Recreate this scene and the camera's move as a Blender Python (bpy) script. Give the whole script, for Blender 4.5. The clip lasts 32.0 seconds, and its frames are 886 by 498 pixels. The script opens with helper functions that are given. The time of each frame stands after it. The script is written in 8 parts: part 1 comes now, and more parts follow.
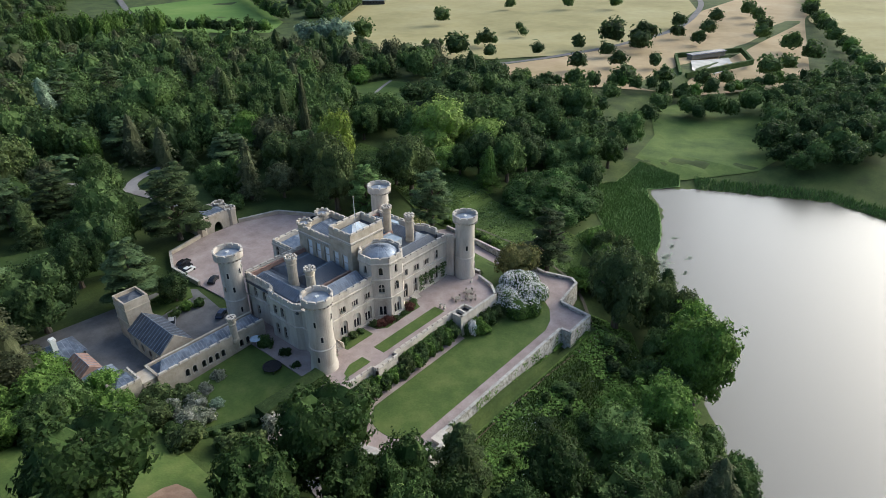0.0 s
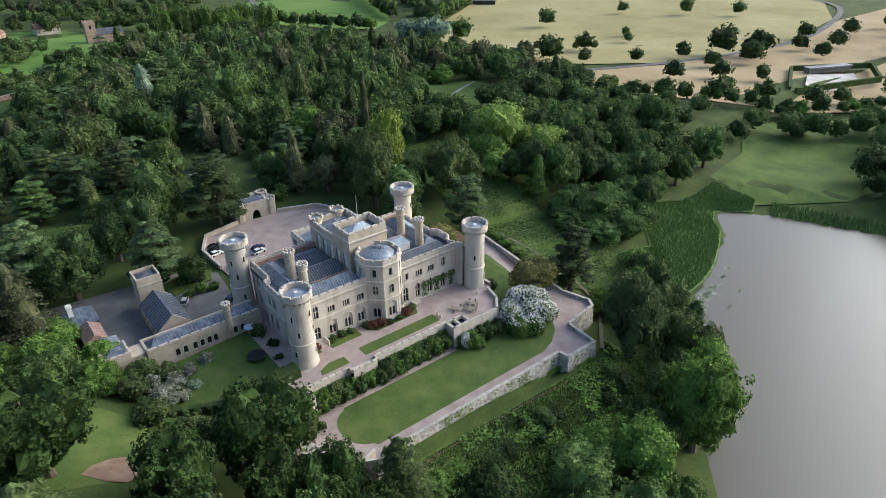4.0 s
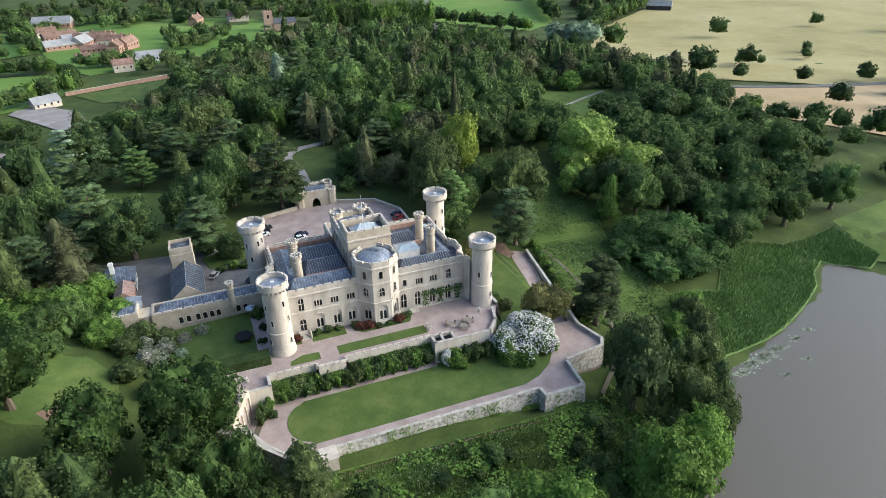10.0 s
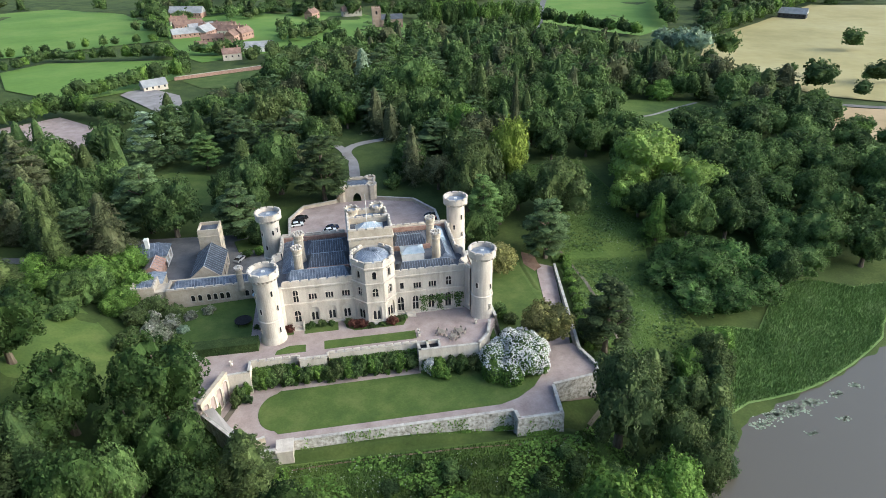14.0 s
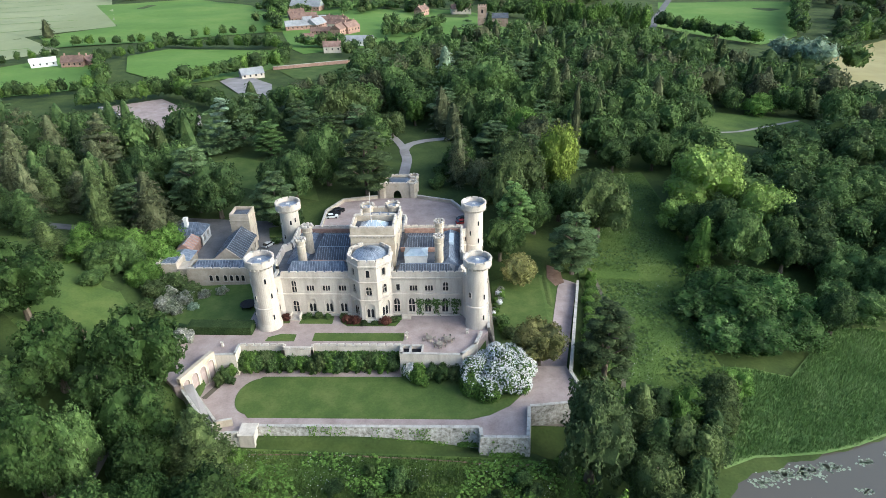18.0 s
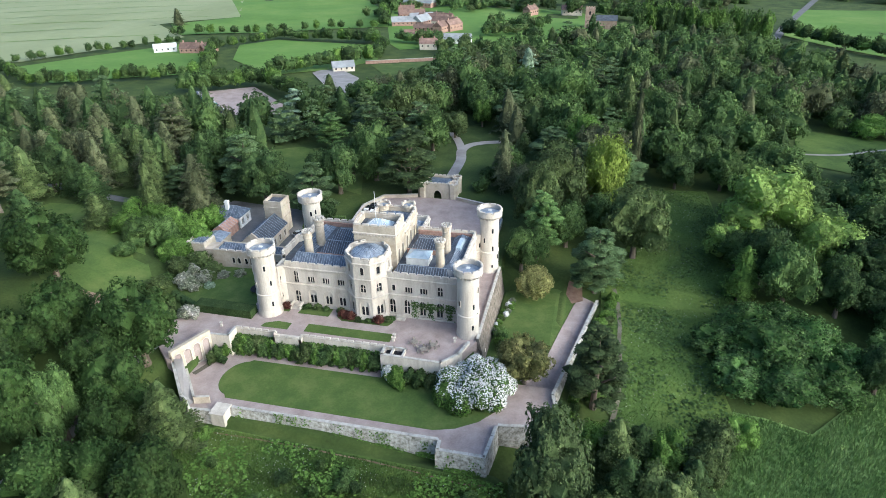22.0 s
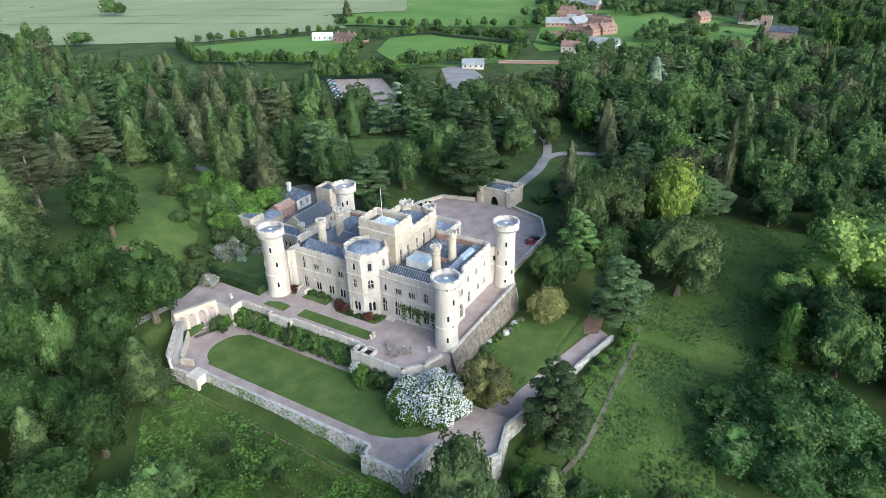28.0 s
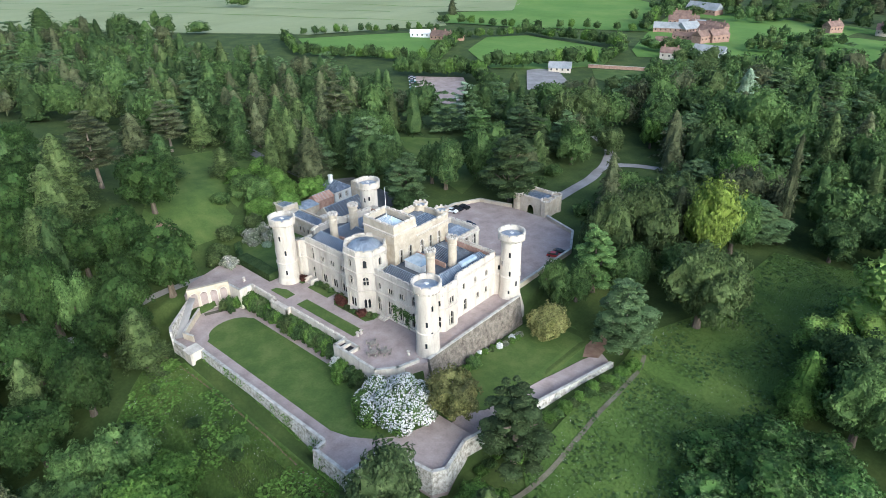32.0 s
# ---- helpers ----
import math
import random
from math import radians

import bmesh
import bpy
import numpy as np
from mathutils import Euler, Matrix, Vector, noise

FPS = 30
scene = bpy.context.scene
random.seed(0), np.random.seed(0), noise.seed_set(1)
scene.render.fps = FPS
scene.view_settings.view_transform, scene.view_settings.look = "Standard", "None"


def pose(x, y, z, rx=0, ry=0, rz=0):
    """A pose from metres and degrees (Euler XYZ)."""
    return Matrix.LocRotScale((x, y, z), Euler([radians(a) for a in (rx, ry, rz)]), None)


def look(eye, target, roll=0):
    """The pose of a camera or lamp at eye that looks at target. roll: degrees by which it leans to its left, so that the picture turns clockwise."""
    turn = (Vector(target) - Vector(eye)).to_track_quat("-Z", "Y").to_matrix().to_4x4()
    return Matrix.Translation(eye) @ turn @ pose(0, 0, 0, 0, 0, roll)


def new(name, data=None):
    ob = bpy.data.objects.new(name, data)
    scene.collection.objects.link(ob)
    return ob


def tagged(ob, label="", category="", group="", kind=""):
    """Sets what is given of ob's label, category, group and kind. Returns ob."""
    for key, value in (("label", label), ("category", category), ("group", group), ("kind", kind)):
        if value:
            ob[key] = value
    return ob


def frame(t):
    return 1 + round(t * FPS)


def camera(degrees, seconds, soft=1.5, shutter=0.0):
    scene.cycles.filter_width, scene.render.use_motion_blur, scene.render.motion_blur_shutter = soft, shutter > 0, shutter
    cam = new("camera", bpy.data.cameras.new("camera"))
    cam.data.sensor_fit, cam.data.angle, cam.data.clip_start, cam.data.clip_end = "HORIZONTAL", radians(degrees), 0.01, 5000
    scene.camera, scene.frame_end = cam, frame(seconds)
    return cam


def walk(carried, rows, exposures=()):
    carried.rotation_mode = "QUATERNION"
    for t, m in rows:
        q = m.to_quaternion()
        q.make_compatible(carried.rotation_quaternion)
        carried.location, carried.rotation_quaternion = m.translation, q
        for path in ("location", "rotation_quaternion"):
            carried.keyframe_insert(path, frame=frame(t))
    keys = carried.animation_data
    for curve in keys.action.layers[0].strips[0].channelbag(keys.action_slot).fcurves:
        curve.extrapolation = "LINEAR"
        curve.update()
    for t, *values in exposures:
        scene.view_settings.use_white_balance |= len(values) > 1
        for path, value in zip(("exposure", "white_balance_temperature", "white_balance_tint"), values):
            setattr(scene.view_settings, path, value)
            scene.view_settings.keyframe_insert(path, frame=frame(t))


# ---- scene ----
cam = camera(69.2, 32.0, soft=0.7)
METRES, EYE, TILT, LEAN, TURN = 230.0, 94.3, 0.0, 0.0, -49.5
OX, OY = -97.2, -96.6
ROWS = [
    (0.0, 0.0, 0.0, 0.0, -0.33, -28.75, 0.6),
    (0.5, 0.0156, 0.0023, -0.0001, 1.11, -28.74, 0.63),
    (1.0, 0.0311, 0.0049, -0.0003, 2.54, -28.73, 0.65),
    (1.5, 0.0465, 0.0081, -0.0004, 3.93, -28.71, 0.69),
    (2.0, 0.0615, 0.0117, -0.0005, 5.32, -28.69, 0.7),
    (2.5, 0.0757, 0.0151, -0.0008, 6.65, -28.67, 0.73),
    (3.0, 0.091, 0.0194, -0.0014, 8.08, -28.65, 0.79),
    (3.5, 0.1057, 0.0239, -0.0013, 9.51, -28.64, 0.78),
    (5.5, 0.1645, 0.0455, -0.0024, 15.2, -28.54, 0.94),
    (6.0, 0.1788, 0.0519, -0.0021, 16.6, -28.51, 0.97),
    (6.5, 0.1933, 0.0585, -0.0024, 18.03, -28.47, 1.03),
    (7.0, 0.207, 0.0654, -0.0019, 19.46, -28.49, 1.0),
    (7.5, 0.2209, 0.0725, -0.0023, 20.9, -28.45, 1.03),
    (8.0, 0.2347, 0.0799, -0.0022, 22.35, -28.45, 1.03),
    (8.5, 0.2483, 0.0876, -0.0027, 23.76, -28.43, 1.06),
    (9.0, 0.2613, 0.0958, -0.0026, 25.16, -28.43, 1.04),
    (9.5, 0.2741, 0.1043, -0.0026, 26.58, -28.41, 1.03),
    (10.0, 0.2871, 0.1132, -0.0027, 28.01, -28.39, 1.05),
    (10.5, 0.2997, 0.1225, -0.0026, 29.46, -28.39, 1.03),
    (11.0, 0.3121, 0.1322, -0.0027, 30.9, -28.38, 1.03),
    (11.5, 0.3246, 0.142, -0.0029, 32.35, -28.36, 1.04),
    (12.0, 0.3369, 0.1522, -0.0034, 33.82, -28.34, 1.04),
    (12.5, 0.3486, 0.1628, -0.0033, 35.25, -28.33, 1.04),
    (13.0, 0.36, 0.1735, -0.0036, 36.69, -28.29, 1.05),
    (13.5, 0.3712, 0.1842, -0.0038, 38.13, -28.29, 1.04),
    (14.0, 0.382, 0.1953, -0.0041, 39.55, -28.27, 1.06),
    (14.5, 0.3923, 0.2064, -0.0044, 40.97, -28.26, 1.04),
    (16.5, 0.4332, 0.2546, -0.0044, 46.72, -28.29, 1.06),
    (17.0, 0.4425, 0.2675, -0.0046, 48.2, -28.29, 1.05),
    (17.5, 0.4514, 0.2805, -0.005, 49.66, -28.25, 1.03),
    (18.0, 0.4601, 0.2938, -0.0052, 51.1, -28.2, 1.03),
    (18.5, 0.4683, 0.3071, -0.0055, 52.54, -28.18, 1.01),
    (19.0, 0.4761, 0.3207, -0.0058, 53.99, -28.17, 1.01),
    (19.5, 0.4837, 0.3345, -0.006, 55.43, -28.17, 1.01),
    (20.0, 0.491, 0.3486, -0.0061, 56.87, -28.16, 1.01),
    (20.5, 0.4979, 0.3629, -0.0064, 58.33, -28.14, 1.01),
    (21.0, 0.5045, 0.3772, -0.0067, 59.76, -28.13, 1.01),
    (21.5, 0.5109, 0.3917, -0.0069, 61.2, -28.13, 1.03),
    (22.0, 0.5167, 0.4058, -0.0071, 62.63, -28.12, 1.01),
    (22.5, 0.5225, 0.4204, -0.0074, 64.05, -28.09, 1.01),
    (23.0, 0.5276, 0.4353, -0.0077, 65.48, -28.07, 1.01),
    (23.5, 0.5323, 0.4499, -0.0079, 66.87, -28.08, 1.0),
    (24.0, 0.5367, 0.4648, -0.0082, 68.27, -28.07, 1.01),
    (24.5, 0.5408, 0.4798, -0.0085, 69.68, -28.07, 1.01),
    (25.0, 0.5445, 0.4948, -0.0088, 71.09, -28.06, 1.01),
    (25.5, 0.5479, 0.5097, -0.0089, 72.49, -28.03, 0.99),
    (27.5, 0.5572, 0.5718, -0.0105, 78.2, -27.94, 1.0),
    (28.0, 0.5587, 0.5874, -0.0107, 79.63, -27.93, 0.99),
    (28.5, 0.5598, 0.603, -0.0109, 81.06, -27.93, 0.98),
    (29.0, 0.5606, 0.6187, -0.0111, 82.48, -27.92, 0.98),
    (29.5, 0.5608, 0.6342, -0.0113, 83.89, -27.91, 0.97),
    (30.0, 0.5607, 0.6498, -0.0115, 85.31, -27.89, 0.96),
    (30.5, 0.5603, 0.6653, -0.0118, 86.73, -27.88, 0.94),
    (31.0, 0.5595, 0.6809, -0.012, 88.16, -27.87, 0.93),
    (31.5, 0.5583, 0.6964, -0.0121, 89.56, -27.85, 0.92),
    (32.0, 0.5567, 0.7113, -0.0123, 90.91, -27.84, 0.89),
]
walk(cam, [(t, pose(OX, OY, EYE, TILT, LEAN, TURN) @ pose(METRES * x, METRES * y, METRES * z, 90 + pitch, roll, yaw)) for t, x, y, z, yaw, pitch, roll in ROWS],
     [(0.0, 0.66, 5700, 5), (7.0, 0.88, 5700, 5), (13.0, 1.0, 5650, 4), (19.0, 1.02, 5400, 3), (26.0, 0.92, 5200, 3), (32.0, 0.86, 5150, 3)])

# ---- world, sun ----
SUN_AZ, SUN_EL = 108.0, 22.5
world = bpy.data.worlds.new("sky")
scene.world = world
world.use_nodes = True
wn = world.node_tree
sky = wn.nodes.new("ShaderNodeTexSky")
sky.sky_type = "NISHITA"
sky.sun_disc = False
sky.sun_elevation, sky.sun_rotation = radians(SUN_EL), radians(SUN_AZ)
sky.air_density, sky.dust_density, sky.ozone_density = 1.0, 7.0, 1.5
wn.links.new(sky.outputs[0], wn.nodes["Background"].inputs[0])
wn.nodes["Background"].inputs[1].default_value = 0.15
sun = new("sun", bpy.data.lights.new("sun", "SUN"))
sun.data.energy, sun.data.angle, sun.data.color = 1.15, radians(65), (1.0, 0.97, 0.93)
sd = Vector((math.sin(radians(SUN_AZ)) * math.cos(radians(SUN_EL)), math.cos(radians(SUN_AZ)) * math.cos(radians(SUN_EL)), math.sin(radians(SUN_EL))))
sun.matrix_world = look(sd * 300, (0, 0, 0))

# ---- materials ----
def material(name, tones, scale=1.0, rough=0.85, metal=0.0, bump=0.0, bump_scale=None, fine=None, vary=0.0, island=0.0, streak=None, spec=0.3):
    """tones: colours from dark to light over large noise; fine: strength of small grain; vary: by object; island: by loose piece."""
    m = bpy.data.materials.new(name)
    m.use_nodes = True
    t = m.node_tree
    N, L = t.nodes, t.links
    b = N["Principled BSDF"]
    b.inputs["Roughness"].default_value, b.inputs["Metallic"].default_value = rough, metal
    b.inputs["Specular IOR Level"].default_value = spec
    geo = N.new("ShaderNodeNewGeometry")
    vec = geo.outputs["Position"]
    if streak:
        mp = N.new("ShaderNodeMapping")
        mp.inputs["Scale"].default_value = streak
        L.new(vec, mp.inputs["Vector"])
        vec = mp.outputs[0]
    big = N.new("ShaderNodeTexNoise")
    big.inputs["Scale"].default_value, big.inputs["Detail"].default_value, big.inputs["Roughness"].default_value = scale, 6, 0.62
    L.new(vec, big.inputs["Vector"])
    ramp = N.new("ShaderNodeValToRGB")
    els = ramp.color_ramp.elements
    n = len(tones)
    for i, c in enumerate(tones):
        p = 0.3 + 0.4 * i / max(1, n - 1)
        e = els[i] if i < 2 else els.new(p)
        e.position, e.color = p, (*c, 1)
    L.new(big.outputs[0], ramp.inputs[0])
    col = ramp.outputs[0]
    small = N.new("ShaderNodeTexNoise")
    small.inputs["Scale"].default_value, small.inputs["Detail"].default_value = (bump_scale or scale * 12), 4
    L.new(geo.outputs["Position"], small.inputs["Vector"])

    def scaled(c, src, lo, hi):
        r = N.new("ShaderNodeMapRange")
        r.inputs[3].default_value, r.inputs[4].default_value = lo, hi
        L.new(src, r.inputs[0])
        x = N.new("ShaderNodeMix")
        x.data_type, x.blend_type = "RGBA", "MULTIPLY"
        x.inputs[0].default_value = 1
        L.new(c, x.inputs[6])
        L.new(r.outputs[0], x.inputs[7])
        return x.outputs[2]

    if fine:
        col = scaled(col, small.outputs[0], 1 - fine, 1 + fine)
    if vary:
        oi = N.new("ShaderNodeObjectInfo")
        col = scaled(col, oi.outputs["Random"], 1 - vary, 1 + vary)
    if island:
        g = N.new("ShaderNodeNewGeometry")
        col = scaled(col, g.outputs["Random Per Island"], 1 - island, 1 + island)
    L.new(col, b.inputs["Base Color"])
    if bump:
        bp = N.new("ShaderNodeBump")
        bp.inputs["Strength"].default_value, bp.inputs["Distance"].default_value = bump, 0.1
        L.new(small.outputs[0], bp.inputs["Height"])
        L.new(bp.outputs[0], b.inputs["Normal"])
    return m


def foliage(name, dark, mid, light, vary=0.25, island=0.35):
    dark, mid, light = [(c[0] * 1.03 * k, c[1] * k, c[2] * 1.08 * k) for c, k in ((dark, 1.3), (mid, 1.08), (light, 0.97))]
    m = material(name, [dark, mid, light], 0.30, rough=0.75, bump=0.5, bump_scale=2.6, fine=0.55, vary=vary, island=island * 1.25, spec=0.15)
    N, L = m.node_tree.nodes, m.node_tree.links
    b = N["Principled BSDF"]
    tl, mx = N.new("ShaderNodeBsdfTranslucent"), N.new("ShaderNodeMixShader")
    L.new(b.inputs["Base Color"].links[0].from_socket, tl.inputs["Color"])
    mx.inputs[0].default_value = 0.34
    L.new(b.outputs[0], mx.inputs[1])
    L.new(tl.outputs[0], mx.inputs[2])
    L.new(mx.outputs[0], N["Material Output"].inputs["Surface"])
    return m


STONE = material("pale_limestone", [(0.40, 0.356, 0.306), (0.490, 0.442, 0.383), (0.560, 0.513, 0.450), (0.606, 0.560, 0.496)], 0.55, rough=0.9, bump=0.3, bump_scale=4.5, fine=0.2, vary=0.05, streak=(1, 1, 0.22))
STONE_OLD = material("weathered_rubble", [(0.13, 0.125, 0.10), (0.33, 0.31, 0.27), (0.50, 0.48, 0.44), (0.62, 0.61, 0.58)], 1.1, rough=0.95, bump=0.7, bump_scale=3.5, fine=0.4)
STONE_DARK = material("dark_battered_stone", [(0.14, 0.122, 0.102), (0.25, 0.225, 0.192), (0.36, 0.33, 0.288)], 0.6, rough=0.95, bump=0.7, bump_scale=3.0, fine=0.35)
STONE_WARM = material("warm_sandstone", [(0.34, 0.29, 0.22), (0.46, 0.40, 0.315), (0.55, 0.49, 0.40)], 0.35, rough=0.9, bump=0.3, bump_scale=3.0, fine=0.15)
COPING = material("grey_coping", [(0.30, 0.28, 0.25), (0.45, 0.43, 0.39), (0.56, 0.54, 0.50)], 0.8, rough=0.92, fine=0.2)
SLATE = material("dark_slate", [(0.055, 0.062, 0.075), (0.085, 0.095, 0.115), (0.13, 0.14, 0.16)], 0.5, rough=0.55, fine=0.25, bump=0.2, bump_scale=5)
LEAD = material("blue_grey_lead", [(0.075, 0.09, 0.12), (0.13, 0.155, 0.20), (0.24, 0.28, 0.34)], 0.7, rough=0.4, metal=0.25, fine=0.15)
LEAD_PALE = material("pale_lead", [(0.18, 0.21, 0.26), (0.28, 0.32, 0.38), (0.42, 0.46, 0.52)], 0.9, rough=0.4, metal=0.25, fine=0.15)
BRICK = material("red_brick", [(0.24, 0.15, 0.115), (0.34, 0.215, 0.17), (0.42, 0.29, 0.235)], 0.9, rough=0.9, fine=0.25)
GRAVEL = material("pinkish_gravel", [(0.27, 0.215, 0.20), (0.345, 0.28, 0.262), (0.41, 0.345, 0.325)], 0.25, rough=0.95, bump=0.3, bump_scale=2.5, fine=0.18)
GRAVEL_GREY = material("grey_gravel", [(0.20, 0.185, 0.18), (0.265, 0.25, 0.245), (0.33, 0.315, 0.31)], 0.15, rough=0.95, bump=0.3, bump_scale=4, fine=0.12)
TARMAC = material("tarmac", [(0.10, 0.098, 0.098), (0.15, 0.148, 0.148), (0.20, 0.197, 0.197)], 0.2, rough=0.9, fine=0.15)
LAWN = material("mown_lawn", [(0.052, 0.090, 0.019), (0.076, 0.118, 0.025), (0.114, 0.148, 0.040)], 0.16, rough=0.9, bump=0.4, bump_scale=2.2, fine=0.24)
MEADOW = material("rough_meadow", [(0.045, 0.082, 0.016), (0.082, 0.132, 0.026), (0.128, 0.178, 0.040)], 0.06, rough=0.95, bump=0.8, bump_scale=1.6, fine=0.4)
WOODFLOOR = material("woodland_floor", [(0.026, 0.044, 0.010), (0.050, 0.078, 0.017), (0.080, 0.108, 0.026)], 0.08, rough=0.95, bump=0.6, bump_scale=1.5, fine=0.35)
PATH_MUD = material("trodden_earth", [(0.10, 0.092, 0.062), (0.145, 0.132, 0.096), (0.195, 0.178, 0.135)], 0.25, rough=0.95, bump=0.3, bump_scale=3, fine=0.25)
RUBBLE_BROWN = material("brown_rubble", [(0.085, 0.072, 0.058), (0.165, 0.142, 0.118), (0.25, 0.22, 0.188)], 0.8, rough=0.95, bump=0.7, bump_scale=3.2, fine=0.4)
EARTH = material("bare_earth", [(0.14, 0.085, 0.06), (0.22, 0.145, 0.105), (0.28, 0.20, 0.15)], 0.3, rough=0.95, fine=0.25)
FIELD_GREEN = material("green_pasture", [(0.088, 0.172, 0.030), (0.122, 0.216, 0.040), (0.180, 0.262, 0.060)], 0.012, rough=0.95, fine=0.12, bump_scale=0.3)
FIELD_CROP = material("pale_crop", [(0.22, 0.25, 0.12), (0.27, 0.30, 0.155), (0.31, 0.335, 0.185)], 0.012, rough=0.95, fine=0.08, bump_scale=0.2, streak=(1, 0.25, 1))
FIELD_HAY = material("dry_grassland", [(0.24, 0.22, 0.095), (0.33, 0.295, 0.135), (0.38, 0.345, 0.18)], 0.012, rough=0.95, fine=0.15, bump_scale=0.12)
FIELD_TAN = material("dry_tan_grass", [(0.30, 0.23, 0.12), (0.40, 0.305, 0.175), (0.45, 0.36, 0.22)], 0.02, rough=0.95, fine=0.12, bump_scale=0.2)
REED = material("reed_bed", [(0.0968, 0.1672, 0.044), (0.1408, 0.2244, 0.066), (0.1936, 0.2728, 0.0968)], 0.08, rough=0.95, bump=0.8, bump_scale=1.2, fine=0.4, island=0.3)
BARK = material("bark", [(0.07, 0.055, 0.04), (0.13, 0.105, 0.08), (0.2, 0.17, 0.135)], 1.5, rough=0.95, fine=0.3, streak=(1, 1, 0.2))
BARK_PALE = material("pale_bark", [(0.12, 0.10, 0.08), (0.20, 0.17, 0.135), (0.29, 0.25, 0.205)], 1.5, rough=0.95, fine=0.3, streak=(1, 1, 0.2))
GLASS = material("dark_window_glass", [(0.012, 0.013, 0.015), (0.022, 0.024, 0.028), (0.035, 0.038, 0.044)], 0.5, rough=0.12, spec=0.6)
ROOFGLASS = material("roof_glass", [(0.30, 0.38, 0.45), (0.40, 0.48, 0.55), (0.5, 0.58, 0.64)], 0.4, rough=0.12, spec=0.8)
BLIND = material("white_blind", [(0.74, 0.77, 0.80), (0.82, 0.84, 0.86), (0.87, 0.88, 0.90)], 0.5, rough=0.6)
WHITE = material("white_paint", [(0.62, 0.62, 0.60), (0.72, 0.72, 0.70), (0.8, 0.8, 0.78)], 1.0, rough=0.6)
IRON = material("dark_metal", [(0.02, 0.021, 0.023), (0.035, 0.036, 0.04), (0.06, 0.06, 0.065)], 2.0, rough=0.5, metal=0.6)
RUBBER = material("black_rubber", [(0.012, 0.012, 0.013), (0.02, 0.02, 0.021), (0.03, 0.03, 0.03)], 2.0, rough=0.85)
TIMBER = material("grey_timber", [(0.16, 0.14, 0.115), (0.24, 0.215, 0.18), (0.32, 0.29, 0.25)], 1.5, rough=0.85, fine=0.25)
SAND = material("white_sand", [(0.36, 0.36, 0.33), (0.50, 0.49, 0.46), (0.62, 0.61, 0.58)], 0.1, rough=0.9, fine=0.1)

LEAF_OAK = foliage("oak_leaves", (0.039, 0.070, 0.021), (0.078, 0.129, 0.036), (0.130, 0.200, 0.060))
LEAF_BRIGHT = foliage("bright_leaves", (0.06, 0.109, 0.02), (0.106, 0.186, 0.035), (0.162, 0.261, 0.056))
LEAF_OLIVE = foliage("olive_leaves", (0.040, 0.062, 0.020), (0.078, 0.112, 0.036), (0.126, 0.166, 0.058))
LEAF_YELLOW = foliage("yellow_green_leaves", (0.106, 0.153, 0.024), (0.186, 0.253, 0.043), (0.273, 0.348, 0.067))
LEAF_DARK = foliage("dark_evergreen", (0.025, 0.049, 0.016), (0.051, 0.086, 0.027), (0.09, 0.138, 0.043))
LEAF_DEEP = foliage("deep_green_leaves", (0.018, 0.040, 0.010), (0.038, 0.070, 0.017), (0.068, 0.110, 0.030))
LEAF_CEDAR = foliage("blue_green_cedar", (0.050, 0.084, 0.032), (0.102, 0.158, 0.060), (0.176, 0.252, 0.104))
LEAF_PALE_CEDAR = foliage("pale_green_cedar", (0.050, 0.094, 0.026), (0.105, 0.178, 0.050), (0.180, 0.280, 0.086))
LEAF_DARK_CEDAR = foliage("dark_green_cedar", (0.030, 0.050, 0.018), (0.064, 0.096, 0.034), (0.112, 0.154, 0.060))
LEAF_MAGNOLIA = foliage("glossy_evergreen", (0.028, 0.064, 0.014), (0.066, 0.124, 0.030), (0.140, 0.214, 0.074), island=0.5)
LEAF_SILVER = foliage("silvery_leaves", (0.13, 0.186, 0.112), (0.225, 0.307, 0.192), (0.346, 0.438, 0.295))
LEAF_BRONZE = foliage("bronze_leaves", (0.082, 0.092, 0.028), (0.160, 0.166, 0.056), (0.250, 0.246, 0.092))
LEAF_RED = foliage("dark_red_leaves", (0.067, 0.033, 0.021), (0.126, 0.053, 0.037), (0.213, 0.1, 0.067))
BLOSSOM = foliage("white_blossom", (0.50, 0.52, 0.46), (0.66, 0.68, 0.62), (0.82, 0.83, 0.79), vary=0.05, island=0.2)
PINKISH = foliage("pale_blossom", (0.09, 0.12, 0.06), (0.24, 0.26, 0.18), (0.46, 0.46, 0.41), vary=0.1, island=0.5)
LEAF_PINE = foliage("pine_needles", (0.040, 0.052, 0.024), (0.086, 0.102, 0.046), (0.140, 0.154, 0.074))
LEAF_LIME = foliage("lime_green_leaves", (0.136, 0.206, 0.044), (0.222, 0.322, 0.074), (0.300, 0.410, 0.106))

WATER = bpy.data.materials.new("lake_water")
WATER.use_nodes = True
_n, _l = WATER.node_tree.nodes, WATER.node_tree.links
_b = _n["Principled BSDF"]
_b.inputs["Base Color"].default_value = (0.105, 0.095, 0.074, 1)
_b.inputs["Roughness"].default_value, _b.inputs["IOR"].default_value = 0.27, 1.6
_w = _n.new("ShaderNodeTexNoise")
_w.inputs["Scale"].default_value, _w.inputs["Detail"].default_value = 0.35, 5
_c = _n.new("ShaderNodeTexCoord")
_l.new(_c.outputs["Object"], _w.inputs["Vector"])
_p = _n.new("ShaderNodeBump")
_p.inputs["Strength"].default_value, _p.inputs["Distance"].default_value = 0.12, 0.1
_l.new(_w.outputs[0], _p.inputs["Height"])
